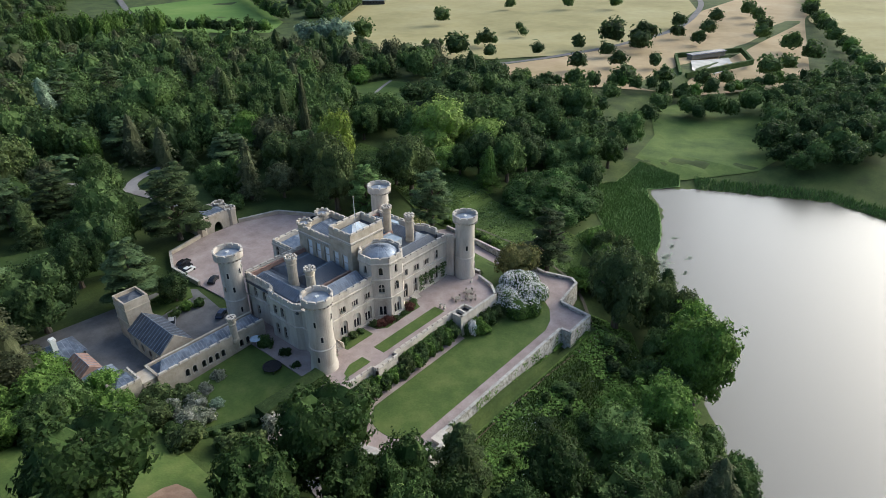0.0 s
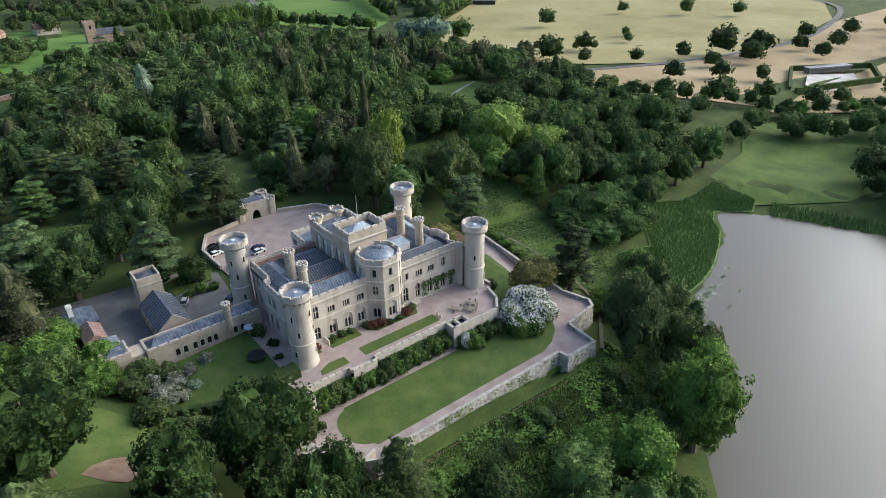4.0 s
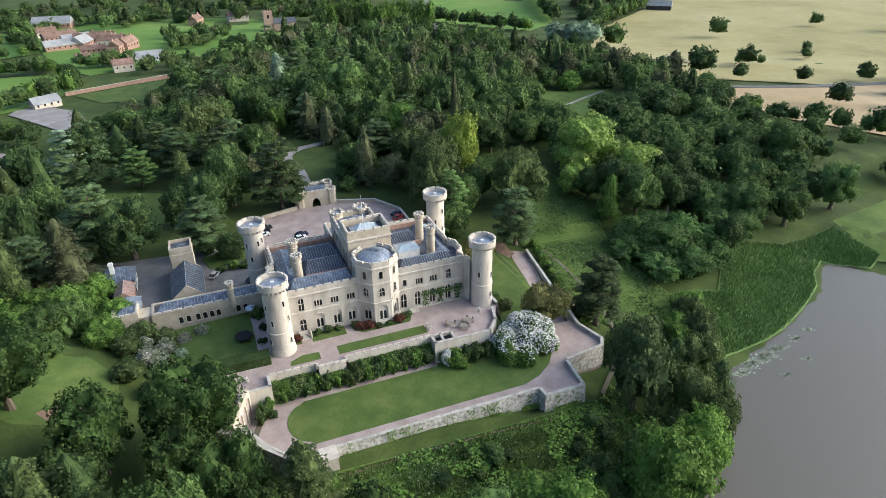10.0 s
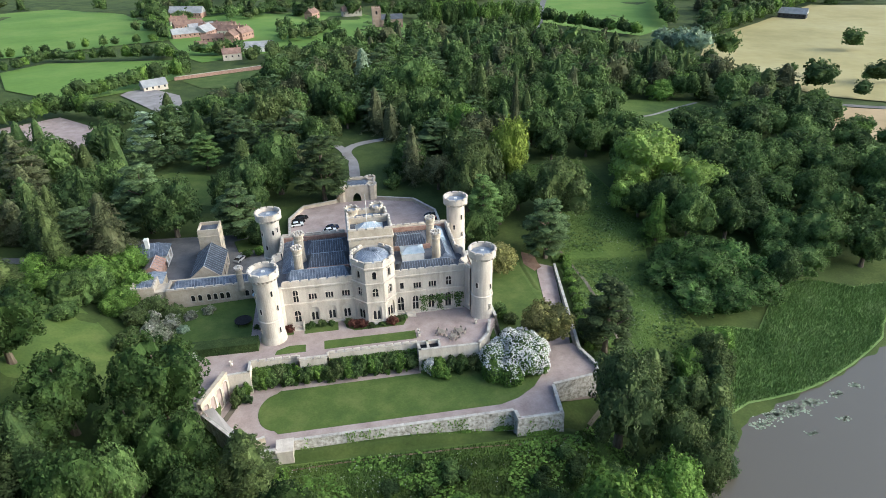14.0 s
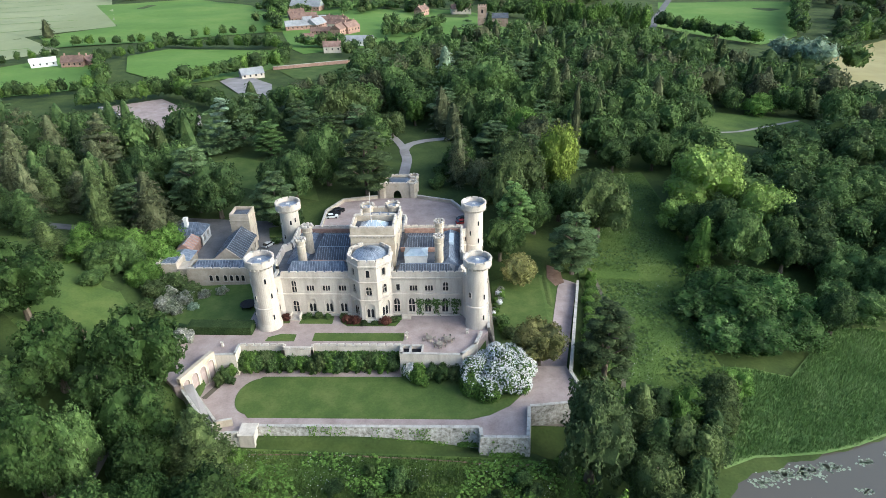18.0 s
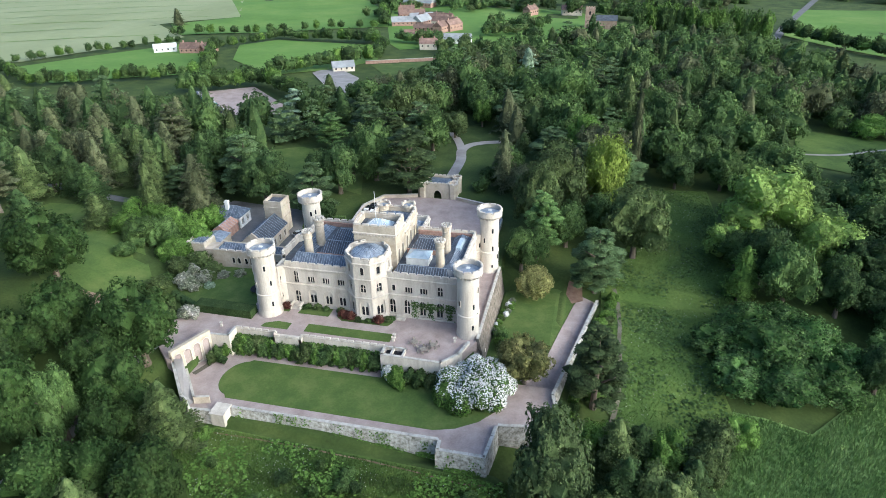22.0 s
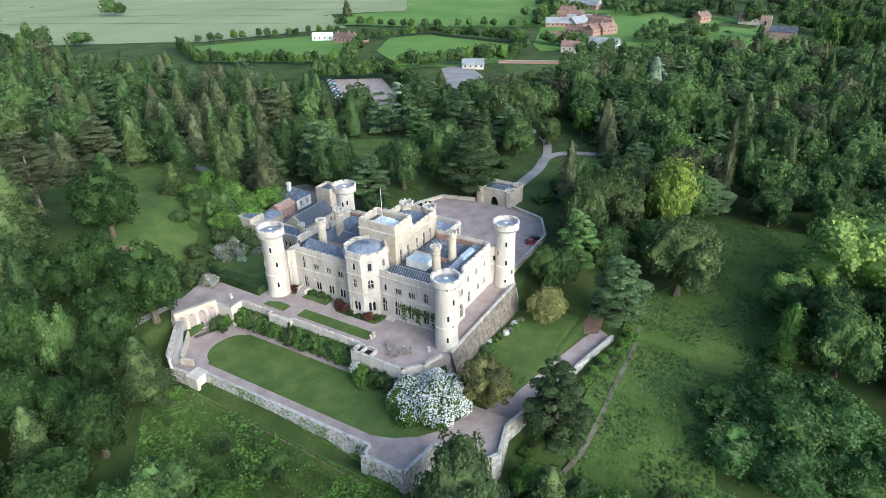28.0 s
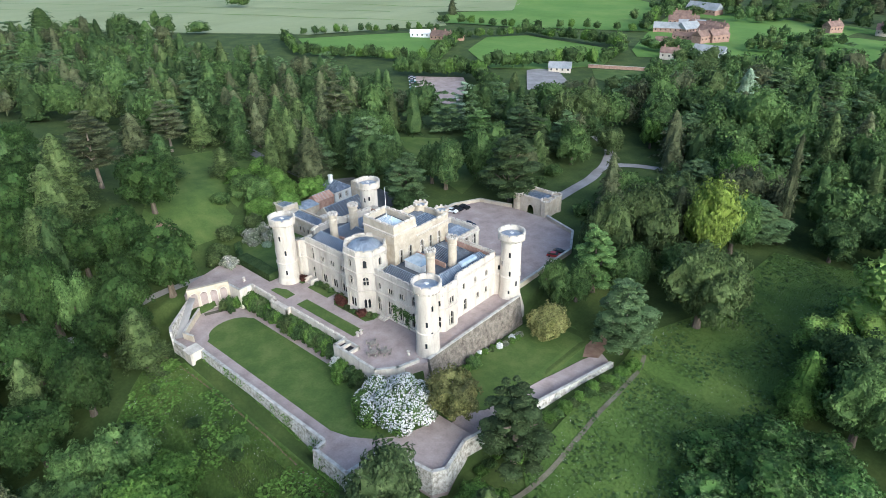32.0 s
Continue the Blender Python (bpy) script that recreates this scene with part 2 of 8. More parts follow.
_l.new(_p.outputs[0], _b.inputs["Normal"])


# ---- geometry kit ----
class Geo:
    """Collects vertices and faces of one mesh."""

    def __init__(self):
        self.v, self.f = [], []

    def add(self, vs, fs):
        k = len(self.v)
        self.v += [tuple(p) for p in vs]
        self.f += [tuple(i + k for i in q) for q in fs]
        return self

    def box(self, x0, x1, y0, y1, z0, z1, top=0.0):
        t = top
        return self.add([(x0, y0, z0), (x1, y0, z0), (x1, y1, z0), (x0, y1, z0), (x0 + t, y0 + t, z1), (x1 - t, y0 + t, z1), (x1 - t, y1 - t, z1), (x0 + t, y1 - t, z1)],
                        [(3, 2, 1, 0), (4, 5, 6, 7), (0, 1, 5, 4), (1, 2, 6, 5), (2, 3, 7, 6), (3, 0, 4, 7)])

    def bar(self, a, b, w, z0, z1, shift=0.0):
        """A straight block along a-b, w thick, with its tops at z0..z1; z0, z1 may be pairs for a sloping one."""
        a, b = Vector(a), Vector(b)
        d = (b - a).normalized()
        n = Vector((d.y, -d.x)) * (w / 2)
        a, b = a + n.normalized() * shift, b + n.normalized() * shift
        za, zb = (z0 if isinstance(z0, tuple) else (z0, z0)), (z1 if isinstance(z1, tuple) else (z1, z1))
        q = [a + n, b + n, b - n, a - n]
        lo = [za[0], za[1], za[1], za[0]]
        hi = [zb[0], zb[1], zb[1], zb[0]]
        vs = [(p.x, p.y, z) for p, z in zip(q, lo)] + [(p.x, p.y, z) for p, z in zip(q, hi)]
        return self.add(vs, [(0, 1, 2, 3), (7, 6, 5, 4), (4, 5, 1, 0), (5, 6, 2, 1), (6, 7, 3, 2), (7, 4, 0, 3)])

    def prism(self, poly, z0, z1, grow=0.0):
        """poly: counter-clockwise outline; grow: outward spread of the foot about the middle."""
        n = len(poly)
        cx, cy = sum(p[0] for p in poly) / n, sum(p[1] for p in poly) / n
        vs = [(p[0] + (p[0] - cx) * grow, p[1] + (p[1] - cy) * grow, z0) for p in poly] + [(p[0], p[1], z1) for p in poly]
        return self.add(vs, [tuple(range(n - 1, -1, -1)), tuple(range(n, 2 * n))] + [(i, (i + 1) % n, n + (i + 1) % n, n + i) for i in range(n)])

    def lathe(self, cx, cy, prof, n=32, turn=0.0):
        vs = [(cx + r * math.cos(2 * math.pi * (j + turn) / n), cy + r * math.sin(2 * math.pi * (j + turn) / n), z) for r, z in prof for j in range(n)]
        fs = [(i * n + j, i * n + (j + 1) % n, (i + 1) * n + (j + 1) % n, (i + 1) * n + j) for i in range(len(prof) - 1) for j in range(n)]
        fs += [tuple(range(n - 1, -1, -1)), tuple(range((len(prof) - 1) * n, len(prof) * n))]
        return self.add(vs, fs)

    def tube(self, a, b, ra, rb=None, n=7):
        a, b, rb = Vector(a), Vector(b), ra if rb is None else rb
        d = (b - a).normalized()
        u = d.orthogonal().normalized()
        w = d.cross(u)
        vs = [tuple(p + (u * math.cos(2 * math.pi * i / n) + w * math.sin(2 * math.pi * i / n)) * r) for p, r in ((a, ra), (b, rb)) for i in range(n)]
        return self.add(vs, [(i, (i + 1) % n, n + (i + 1) % n, n + i) for i in range(n)] + [tuple(range(n - 1, -1, -1)), tuple(range(n, 2 * n))])

    def mesh(self, name, smooth=False):
        me = bpy.data.meshes.new(name)
        me.from_pydata(self.v, [], self.f)
        if smooth:
            me.polygons.foreach_set("use_smooth", [True] * len(me.polygons))
        me.update()
        return me


def part(name, geo, mat, parent=None, label="", smooth=False):
    me = geo.mesh(name, smooth) if isinstance(geo, Geo) else geo
    if mat and not me.materials:
        me.materials.append(mat)
    ob = new(name, me)
    ob.parent = parent
    if label:
        ob["label"] = label
    return ob


def thing(name, label, category, group="", kind="", at=(0, 0, 0)):
    ob = new(name)
    ob.location = at
    return tagged(ob, label, category, group, kind)


def structure(name, geo, mat, label="", category="", smooth=False):
    return tagged(part(name, geo, mat, None, "", smooth), label, category, "", "structure")


def smooth01(t):
    t = np.clip(t, 0, 1)
    return t * t * (3 - 2 * t)

# ---- ground ----
LAKE = [(78, -38), (84, -32), (95, -28), (112, -23), (139, -12), (157, 2), (168, -14), (189, -62), (184, -84), (196, -130), (260, -400), (-120, -400), (-70, -170), (6, -92), (40, -66), (68, -46)]
WATER_Z = -18.0


def seg_dist(x, y, pts):
    best = np.full(np.shape(x), 1e9)
    inside = np.zeros(np.shape(x), bool)
    for (ax, ay), (bx, by) in zip(pts, pts[1:] + pts[:1]):
        ex, ey = bx - ax, by - ay
        t = np.clip(((x - ax) * ex + (y - ay) * ey) / (ex * ex + ey * ey), 0, 1)
        best = np.minimum(best, np.hypot(x - ax - t * ex, y - ay - t * ey))
        cross = (ay > y) != (by > y)
        inside ^= cross & (x < ex * (y - ay) / (ey if ey else 1e-9) + ax)
    return np.where(inside, -best, best)


def land(x, y):
    """Height of the ground."""
    x, y = np.asarray(x, float), np.asarray(y, float)
    d = seg_dist(x, y, LAKE)
    far = -1.5 - 0.035 * np.clip(x, 0, 420) + 0.012 * np.clip(-x, 0, 500) - 0.012 * np.clip(y - 110, 0, 900)
    far = np.maximum(far, -16.5)
    h = WATER_Z + 0.15 + (far - WATER_Z) * (0.6 * smooth01(d / 50) + 0.4 * smooth01(d / 180))
    h = h + 0.5 * np.sin(x * 0.045 + 1) * np.cos(y * 0.05) * smooth01(d / 30)
    bx = np.maximum(np.maximum(-100 - x, x - 22), 0)
    by = np.maximum(np.maximum(np.where(x < -42, -20.0, 0.0) - y, y - 88), 0)
    w = 1 - smooth01(np.hypot(bx, by) / 32)
    h = h * (1 - w) - 1.35 * w
    start = -48 - 0.6 * np.clip(y - 12, 0, 60)
    rise = np.clip(11.5 - 0.1 * y, 4, 16) * smooth01((start - x) / 42) * (1 - smooth01((y - 60) / 70)) * (1 - smooth01((-48 - y) / 60)) * (1 - smooth01((-190 - x) / 150))
    h = h + rise * smooth01(d / 60)
    h = h + 1.15 * np.exp(-((x + 46) / 7) ** 2 - ((y + 11) / 9) ** 2)
    east = -5.4 - 0.045 * np.clip(y + 10, 0, 60) + 0.5 * np.clip(y - 38, 0, 50)
    h = np.where((x > 28.3) & (x < 48) & (y > -36), np.minimum(h, east), h)
    h = np.where((x >= 48) & (y > -36) & (y < 60), np.minimum(h, east - 0.06 * (x - 48) - 0.4), h)
    h = np.where((x > -37.6) & (x < 51) & (y < -9.55) & (y > -33.5), np.minimum(h, -6.6), h)
    foot = -7.3 - 0.03 * (np.clip(x, -40, 44) + 30)
    k = (1 - smooth01((-38 - y) / 14)) * (1 - smooth01((x - 36) / 10)) * (1 - smooth01((-36 - x) / 10))
    h = np.where(y <= -33.5, h * (1 - k) + foot * k, h)
    h = np.maximum(h, WATER_Z + 0.15)
    return np.where(d < 0, WATER_Z - 0.1 - np.minimum(3, -d * 0.15), h)


def hz(x, y):
    return float(land(x, y))


def grid_lines(lo, hi, step, extra):
    g = list(np.arange(lo, hi + 0.01, step))
    out = [v for v in g if all(abs(v - e) > 0.6 for e in extra)] + list(extra)
    far = []
    s, v = step, hi
    while v < 4500:
        s = min(s * 1.25, 400)
        v += s
        far.append(v)
    s, v = step, lo
    while v > -4500:
        s = min(s * 1.25, 400)
        v -= s
        far.append(v)
    return np.array(sorted(out + far))


gx = grid_lines(-130, 215, 3.0, (-37.7, -37.5, 28.2, 28.4, 47.9, 48.1))
gy = grid_lines(-110, 180, 3.0, (-33.6, -33.4, -9.6, -9.5))
XX, YY = np.meshgrid(gx, gy)
ZZ = land(XX, YY)
nx, ny = len(gx), len(gy)
me = bpy.data.meshes.new("ground")
idx = np.arange(nx * ny).reshape(ny, nx)
quads = np.stack([idx[:-1, :-1], idx[:-1, 1:], idx[1:, 1:], idx[1:, :-1]], -1).reshape(-1, 4)
me.from_pydata(np.stack([XX, YY, ZZ], -1).reshape(-1, 3).tolist(), [], quads.tolist())
me.polygons.foreach_set("use_smooth", [True] * len(me.polygons))
structure("ground", me, WOODFLOOR, "shaded grassy woodland floor between trees", "ground")

part("water", Geo().add([(-400, -700, WATER_Z), (500, -700, WATER_Z), (500, 60, WATER_Z), (-400, 60, WATER_Z)], [(0, 1, 2, 3)]), WATER)
tagged(bpy.data.objects["water"], "calm grey lake reflecting the pale sky", "lake", "", "structure")


def drape(name, poly, mat, lift=0.12, step=6.0, label="", category="", base=None):
    """A sheet with the outline poly laid over the ground; base: a fixed height instead."""
    bm = bmesh.new()
    bm.faces.new([bm.verts.new((x, y, 0)) for x, y in poly])
    if base is None:
        for ax in (0, 1):
            lo, hi = min(p[ax] for p in poly), max(p[ax] for p in poly)
            c = lo + step
            while c < hi - 0.01:
                co, no = [0, 0, 0], [0, 0, 0]
                co[ax], no[ax] = c, 1
                bmesh.ops.bisect_plane(bm, geom=bm.verts[:] + bm.edges[:] + bm.faces[:], plane_co=co, plane_no=no)
                c += step
    bm.normal_update()
    for f in bm.faces:
        if f.normal.z < 0:
            f.normal_flip()
    for v in bm.verts:
        v.co.z = (base if base is not None else hz(v.co.x, v.co.y)) + lift
    m = bpy.data.meshes.new(name)
    bm.to_mesh(m)
    bm.free()
    return structure(name, m, mat, label, category)


def ribbon(name, pts, width, mat, lift=0.15, label="", category="", rnd=0.0):
    """A path along pts, smoothed, laid over the ground."""
    P = [Vector(p) for p in pts]
    dense = []
    for i in range(len(P) - 1):
        p0, p1, p2, p3 = P[max(i - 1, 0)], P[i], P[i + 1], P[min(i + 2, len(P) - 1)]
        n = max(2, int((p2 - p1).length / 3))
        for k in range(n):
            t = k / n
            dense.append(0.5 * ((2 * p1) + (p2 - p0) * t + (2 * p0 - 5 * p1 + 4 * p2 - p3) * t * t + (3 * p1 - p0 - 3 * p2 + p3) * t ** 3))
    dense.append(P[-1])
    g = Geo()
    vs, fs = [], []
    for i, p in enumerate(dense):
        d = (dense[min(i + 1, len(dense) - 1)] - dense[max(i - 1, 0)]).normalized()
        n = Vector((-d.y, d.x))
        for s in (-0.5, -0.17, 0.17, 0.5):
            q = p + n * width * s * (1 + rnd * math.sin(i * 1.7 + s * 9))
            vs.append((q.x, q.y, hz(q.x, q.y) + lift))
    for i in range(len(dense) - 1):
        for k in range(3):
            fs.append((i * 4 + k + 1, i * 4 + k, i * 4 + 4 + k, i * 4 + 5 + k))
    return structure(name, g.add(vs, fs), mat, label, category)

# ---- castle ----
def arch_outline(u, sill, w, h, kind):
    """Outline of an opening in (along, up): flat, round or pointed head."""
    a, b = u - w / 2, u + w / 2
    if kind == "flat":
        return [(a, sill), (b, sill), (b, sill + h), (a, sill + h)]
    pts = [(a, sill), (b, sill)]
    r = w / 2
    spring = sill + h - (r if kind == "round" else w * 0.85)
    if kind == "round":
        pts += [(u + r * math.cos(t * math.pi / 8), spring + r * math.sin(t * math.pi / 8)) for t in range(9)]
    else:
        pts += [(b - (w / 2) * (1 - math.cos(t * math.pi / 8)) * 1.0, spring + w * 0.85 * math.sin(t * math.pi / 8)) for t in range(5)]
        pts += [(a + (w / 2) * (1 - math.cos(t * math.pi / 8)) * 1.0, spring + w * 0.85 * math.sin(t * math.pi / 8)) for t in range(3, -1, -1)]
    return pts


def wall_panel(parent, a, b, z0, z1, th, openings, mat, depth=0.38, name="wall", label=""):
    """A wall from a to b, outside on the right-hand side, with real openings (along, sill, width, height, head, lights, glass)."""
    a, b = Vector(a), Vector(b)
    d = (b - a).normalized()
    n = Vector((d.y, -d.x))
    ln = (b - a).length

    def at(u, z, into=0.0):
        p = a + d * u - n * into
        return (p.x, p.y, z)

    from mathutils.geometry import tessellate_polygon
    loops = [[(0, z0), (ln, z0), (ln, z1), (0, z1)]] + [arch_outline(*o[:5]) for o in openings]
    flat = [p for lp in loops for p in lp]
    g = Geo()
    tris = tessellate_polygon([[Vector((p[0], p[1], 0)) for p in lp] for lp in loops])
    tris = [t if (flat[t[1]][0] - flat[t[0]][0]) * (flat[t[2]][1] - flat[t[0]][1]) - (flat[t[1]][1] - flat[t[0]][1]) * (flat[t[2]][0] - flat[t[0]][0]) > 0 else t[::-1] for t in tris]
    g.add([at(*p) for p in flat], tris)
    for lp in loops[1:]:
        k = len(lp)
        g.add([at(*p) for p in lp] + [at(*p, depth) for p in lp], [((i + 1) % k, i, k + i, k + (i + 1) % k) for i in range(k)])
    g.add([at(0, z0, th), at(ln, z0, th), at(ln, z1, th), at(0, z1, th), at(0, z1), at(ln, z1), at(0, z0), at(ln, z0)],
          [(1, 0, 3, 2), (4, 5, 2, 3)])
    w = part(name, g, mat, parent, label)
    for o in openings:
        window_in(parent, at, o, depth)
    return w


def window_in(parent, at, o, depth, sill_mat=None):
    u, sill, w, h, kind, lights, glass = o
    lp = arch_outline(u, sill, w, h, kind)
    g = Geo().add([at(*p, depth) for p in lp], [tuple(range(len(lp)))])
    # stone surround standing proud of the wall, and mullions
    fr = Geo()
    k = len(lp)
    out = [((p[0] - u) * (1 + 0.32 / w) + u, (p[1] - sill - h / 2) * (1 + 0.36 / h) + sill + h / 2) for p in lp]
    fr.add([at(*p, -0.07) for p in out] + [at(*p, -0.07) for p in lp] + [at(*p, 0.05) for p in out] + [at(*p, 0.08) for p in lp],
           [(i, (i + 1) % k, k + (i + 1) % k, k + i) for i in range(k)] + [((i + 1) % k, i, 2 * k + i, 2 * k + (i + 1) % k) for i in range(k)] + [(k + i, k + (i + 1) % k, 3 * k + (i + 1) % k, 3 * k + i) for i in range(k)])
    if lights > 1 and glass != "blind_arch":
        for i in range(1, lights):
            x = u - w / 2 + w * i / lights
            m = 0.09
            top = sill + h - (0.0 if kind == "flat" else w * 0.22)
            fr.add([at(x - m, sill, depth - 0.16), at(x + m, sill, depth - 0.16), at(x + m, top, depth - 0.16), at(x - m, top, depth - 0.16),
                    at(x - m, sill, depth - 0.004), at(x + m, sill, depth - 0.004), at(x + m, top, depth - 0.004), at(x - m, top, depth - 0.004)],
                   [(0, 1, 2, 3), (1, 5, 6, 2), (4, 0, 3, 7), (3, 2, 6, 7)])
    if h > 2.4 and glass != "blind_arch":
        z = sill + h * 0.5
        fr.add([at(u - w / 2, z - 0.07, depth - 0.14), at(u + w / 2, z - 0.07, depth - 0.14), at(u + w / 2, z + 0.07, depth - 0.14), at(u - w / 2, z + 0.07, depth - 0.14),
                at(u - w / 2, z - 0.07, depth - 0.004), at(u + w / 2, z - 0.07, depth - 0.004), at(u + w / 2, z + 0.07, depth - 0.004), at(u - w / 2, z + 0.07, depth - 0.004)],
               [(0, 1, 2, 3), (3, 2, 6, 7), (0, 4, 5, 1)])
    fo = part("window", fr, STONE, parent)
    part("pane", g, STONE if glass == "blind_arch" else glass, fo)
    if glass == "blind_arch":
        for k in (-1, 1):
            c = u + k * w * 0.2
            lt = arch_outline(c, sill + 0.1, w * 0.27, h * 0.56, "pointed")
            part("light", Geo().add([at(*p, depth - 0.03) for p in lt], [tuple(range(len(lt)))]), GLASS, fo)
    return fo


MERLON = Geo().box(-0.40, 0.40, -0.22, 0.22, 0, 0.34).box(-0.45, 0.45, -0.27, 0.27, 0.34, 0.46, 0.08).mesh("merlon")
MERLON.materials.append(STONE)


def merlon_at(parent, x, y, z, turn, s=1.0):
    ob = new("merlon", MERLON)
    ob.parent = parent
    ob.matrix_basis = pose(x, y, z, 0, 0, math.degrees(turn)) @ Matrix.Diagonal((s, 1, 1, 1))
    return ob


def crenels(parent, a, b, z, pitch=2.1, inset=0.25):
    a, b = Vector(a), Vector(b)
    ln = (b - a).length
    k = max(2, round(ln / pitch))
    d = (b - a) / ln
    n = Vector((d.y, -d.x))
    for i in range(k):
        p = a + d * ln * (i + 0.5) / k - n * inset
        merlon_at(parent, p.x, p.y, z, math.atan2(d.y, d.x), 0.93 * ln / k)


def course(geo, a, b, z, h=0.3, out=0.28):
    a, b = Vector(a), Vector(b)
    d = (b - a).normalized()
    n = Vector((d.y, -d.x))
    e = 0.12
    q = [a - d * e + n * out, b + d * e + n * out, b + d * e - n * 0.1, a - d * e - n * 0.1]
    geo.add([(p.x, p.y, z) for p in q] + [(p.x, p.y, z + h) for p in q[:1]] + [(q[1].x, q[1].y, z + h)] + [(p.x, p.y, z + h + 0.12) for p in q[2:]],
            [(0, 1, 2, 3), (4, 5, 6, 7), (0, 4, 5, 1)][::1] + [(3, 7, 4, 0), (1, 5, 6, 2)])


castle = thing("castle", "pale limestone mock-medieval castle with round corner towers", "castle")

# front range: two wings beside the middle tower
FY = 4.4
TOPZ = 12.5


def corbels(parent, a, b, z, pitch=0.8):
    """Row of small corbels below a parapet."""
    a, b = Vector(a), Vector(b)
    ln = (b - a).length
    d = (b - a) / ln
    n = Vector((d.y, -d.x))
    g = Geo()
    k = max(2, int(ln / pitch))
    for i in range(k):
        c = a + d * ln * (i + 0.5) / k
        q = [c - d * 0.14, c + d * 0.14]
        o = [p + n * 0.26 for p in q]
        g.add([(q[0].x, q[0].y, z), (q[1].x, q[1].y, z), (o[1].x, o[1].y, z + 0.25), (o[0].x, o[0].y, z + 0.25), (q[0].x, q[0].y, z + 0.5), (q[1].x, q[1].y, z + 0.5), (o[1].x, o[1].y, z + 0.5), (o[0].x, o[0].y, z + 0.5)],
              [(0, 1, 2, 3), (3, 2, 6, 7), (0, 3, 7, 4), (1, 5, 6, 2), (7, 6, 5, 4)])
    return tagged(part("corbel_table", g, STONE, parent), kind="stuff")


def facade(a, b, openings, z0=-0.6, z1=TOPZ, courses=(6.25, 11.0), th=0.7, mat=None, cren=True, name="wall"):
    w = wall_panel(castle, a, b, z0, z1, th, openings, mat or STONE, name=name)
    for z in courses:
        g = Geo()
        course(g, a, b, z)
        part("string_course", g, STONE, w)
    if cren:
        crenels(w, a, b, z1)
        if courses and (Vector(b) - Vector(a)).length > 1.5:
            corbels(w, a, b, courses[-1] - 0.5)
    return w


def tri_light(u, sill):
    return (u, sill, 1.9, 1.75, "flat", 3, GLASS)


X0 = -23.2
facade((X0, FY), (-5.4, FY), [
    (-20.2 - X0, 6.75, 1.25, 3.6, "round", 2, GLASS), tri_light(-16.1 - X0, 7.2), tri_light(-12.0 - X0, 7.2), tri_light(-7.9 - X0, 7.2),
    (-20.3 - X0, 0.9, 1.5, 3.5, "round", 2, GLASS), (-16.1 - X0, 0.9, 2.3, 4.2, "round", 2, "blind_arch"), (-11.8 - X0, 0.9, 2.3, 4.2, "round", 2, "blind_arch"), (-8.0 - X0, 0.9, 2.3, 4.2, "round", 2, "blind_arch")])
X1 = 4.0
facade((X1, FY), (22.6, FY), [
    (6.2 - X1, 7.4, 0.9, 1.9, "flat", 1, GLASS), tri_light(10.1 - X1, 7.2), tri_light(14.0 - X1, 7.2), (18.2 - X1, 7.2, 1.3, 2.7, "round", 2, GLASS),
    (5.7 - X1, 0.9, 1.5, 4.3, "pointed", 2, GLASS), (9.5 - X1, 0.9, 1.5, 4.3, "pointed", 2, GLASS), (13.6 - X1, 0.9, 1.5, 4.3, "pointed", 2, GLASS), (18.0 - X1, 0.9, 1.5, 4.3, "pointed", 2, GLASS)])
# short splayed links to the corner towers
facade((-25.6, 2.6), (X0, FY), [(1.5, 2.2, 0.6, 1.6, "round", 1, GLASS), (1.5, 7.4, 0.6, 1.5, "round", 1, GLASS)], z1=11.6, courses=(6.25,), cren=False)
facade((22.6, FY), (24.6, 2.8), [(1.2, 7.4, 0.6, 1.5, "round", 1, GLASS)], z1=11.6, courses=(6.25,), cren=False)
# west side
facade((-24.4, 30.0), (-24.4, 20.5), [(3.0, 7.2, 1.3, 2.6, "round", 2, GLASS), (6.5, 7.2, 1.3, 2.6, "round", 2, GLASS), (3.0, 1.6, 1.2, 3.0, "round", 1, GLASS)], z0=-1.4)
facade((-24.4, 20.5), (-26.2, 19.0), [], z0=-1.4)
facade((-26.2, 19.0), (-26.2, 9.5), [(2.2, 7.2, 1.2, 2.6, "round", 1, GLASS), (5.0, 7.2, 1.4, 2.8, "round", 2, GLASS), (2.2, 1.2, 1.2, 3.2, "round", 1, GLASS), (5.2, 1.2, 1.4, 3.4, "round", 2, GLASS)], z0=-1.4)
facade((-26.2, 9.5), (-25.2, 8.0), [], z0=-1.4)
facade((-25.2, 8.0), (-25.2, 2.8), [(2.0, 7.2, 0.9, 2.0, "round", 1, GLASS)], z0=-1.4, z1=11.6, courses=(6.25,), cren=False)
# east side with its canted bay
facade((24.0, 2.8), (22.0, 7.0), [(1.2, 7.4, 0.7, 1.6, "round", 1, GLASS)], courses=(6.25, 11.0))
facade((22.0, 7.0), (24.0, 9.0), [(1.4, 7.3, 0.7, 1.7, "flat", 1, GLASS), (1.4, 1.2, 0.8, 3.4, "pointed", 1, GLASS)], courses=(6.25, 11.0))
facade((24.0, 9.0), (24.0, 13.5), [(2.25, 7.2, 2.0, 1.9, "flat", 3, GLASS), (2.25, 0.9, 1.7, 4.1, "pointed", 2, GLASS)], courses=(6.25, 11.0))
facade((24.0, 13.5), (22.4, 15.5), [(1.3, 7.3, 0.7, 1.7, "flat", 1, GLASS), (1.3, 1.2, 0.8, 3.4, "pointed", 1, GLASS)], courses=(6.25, 11.0))
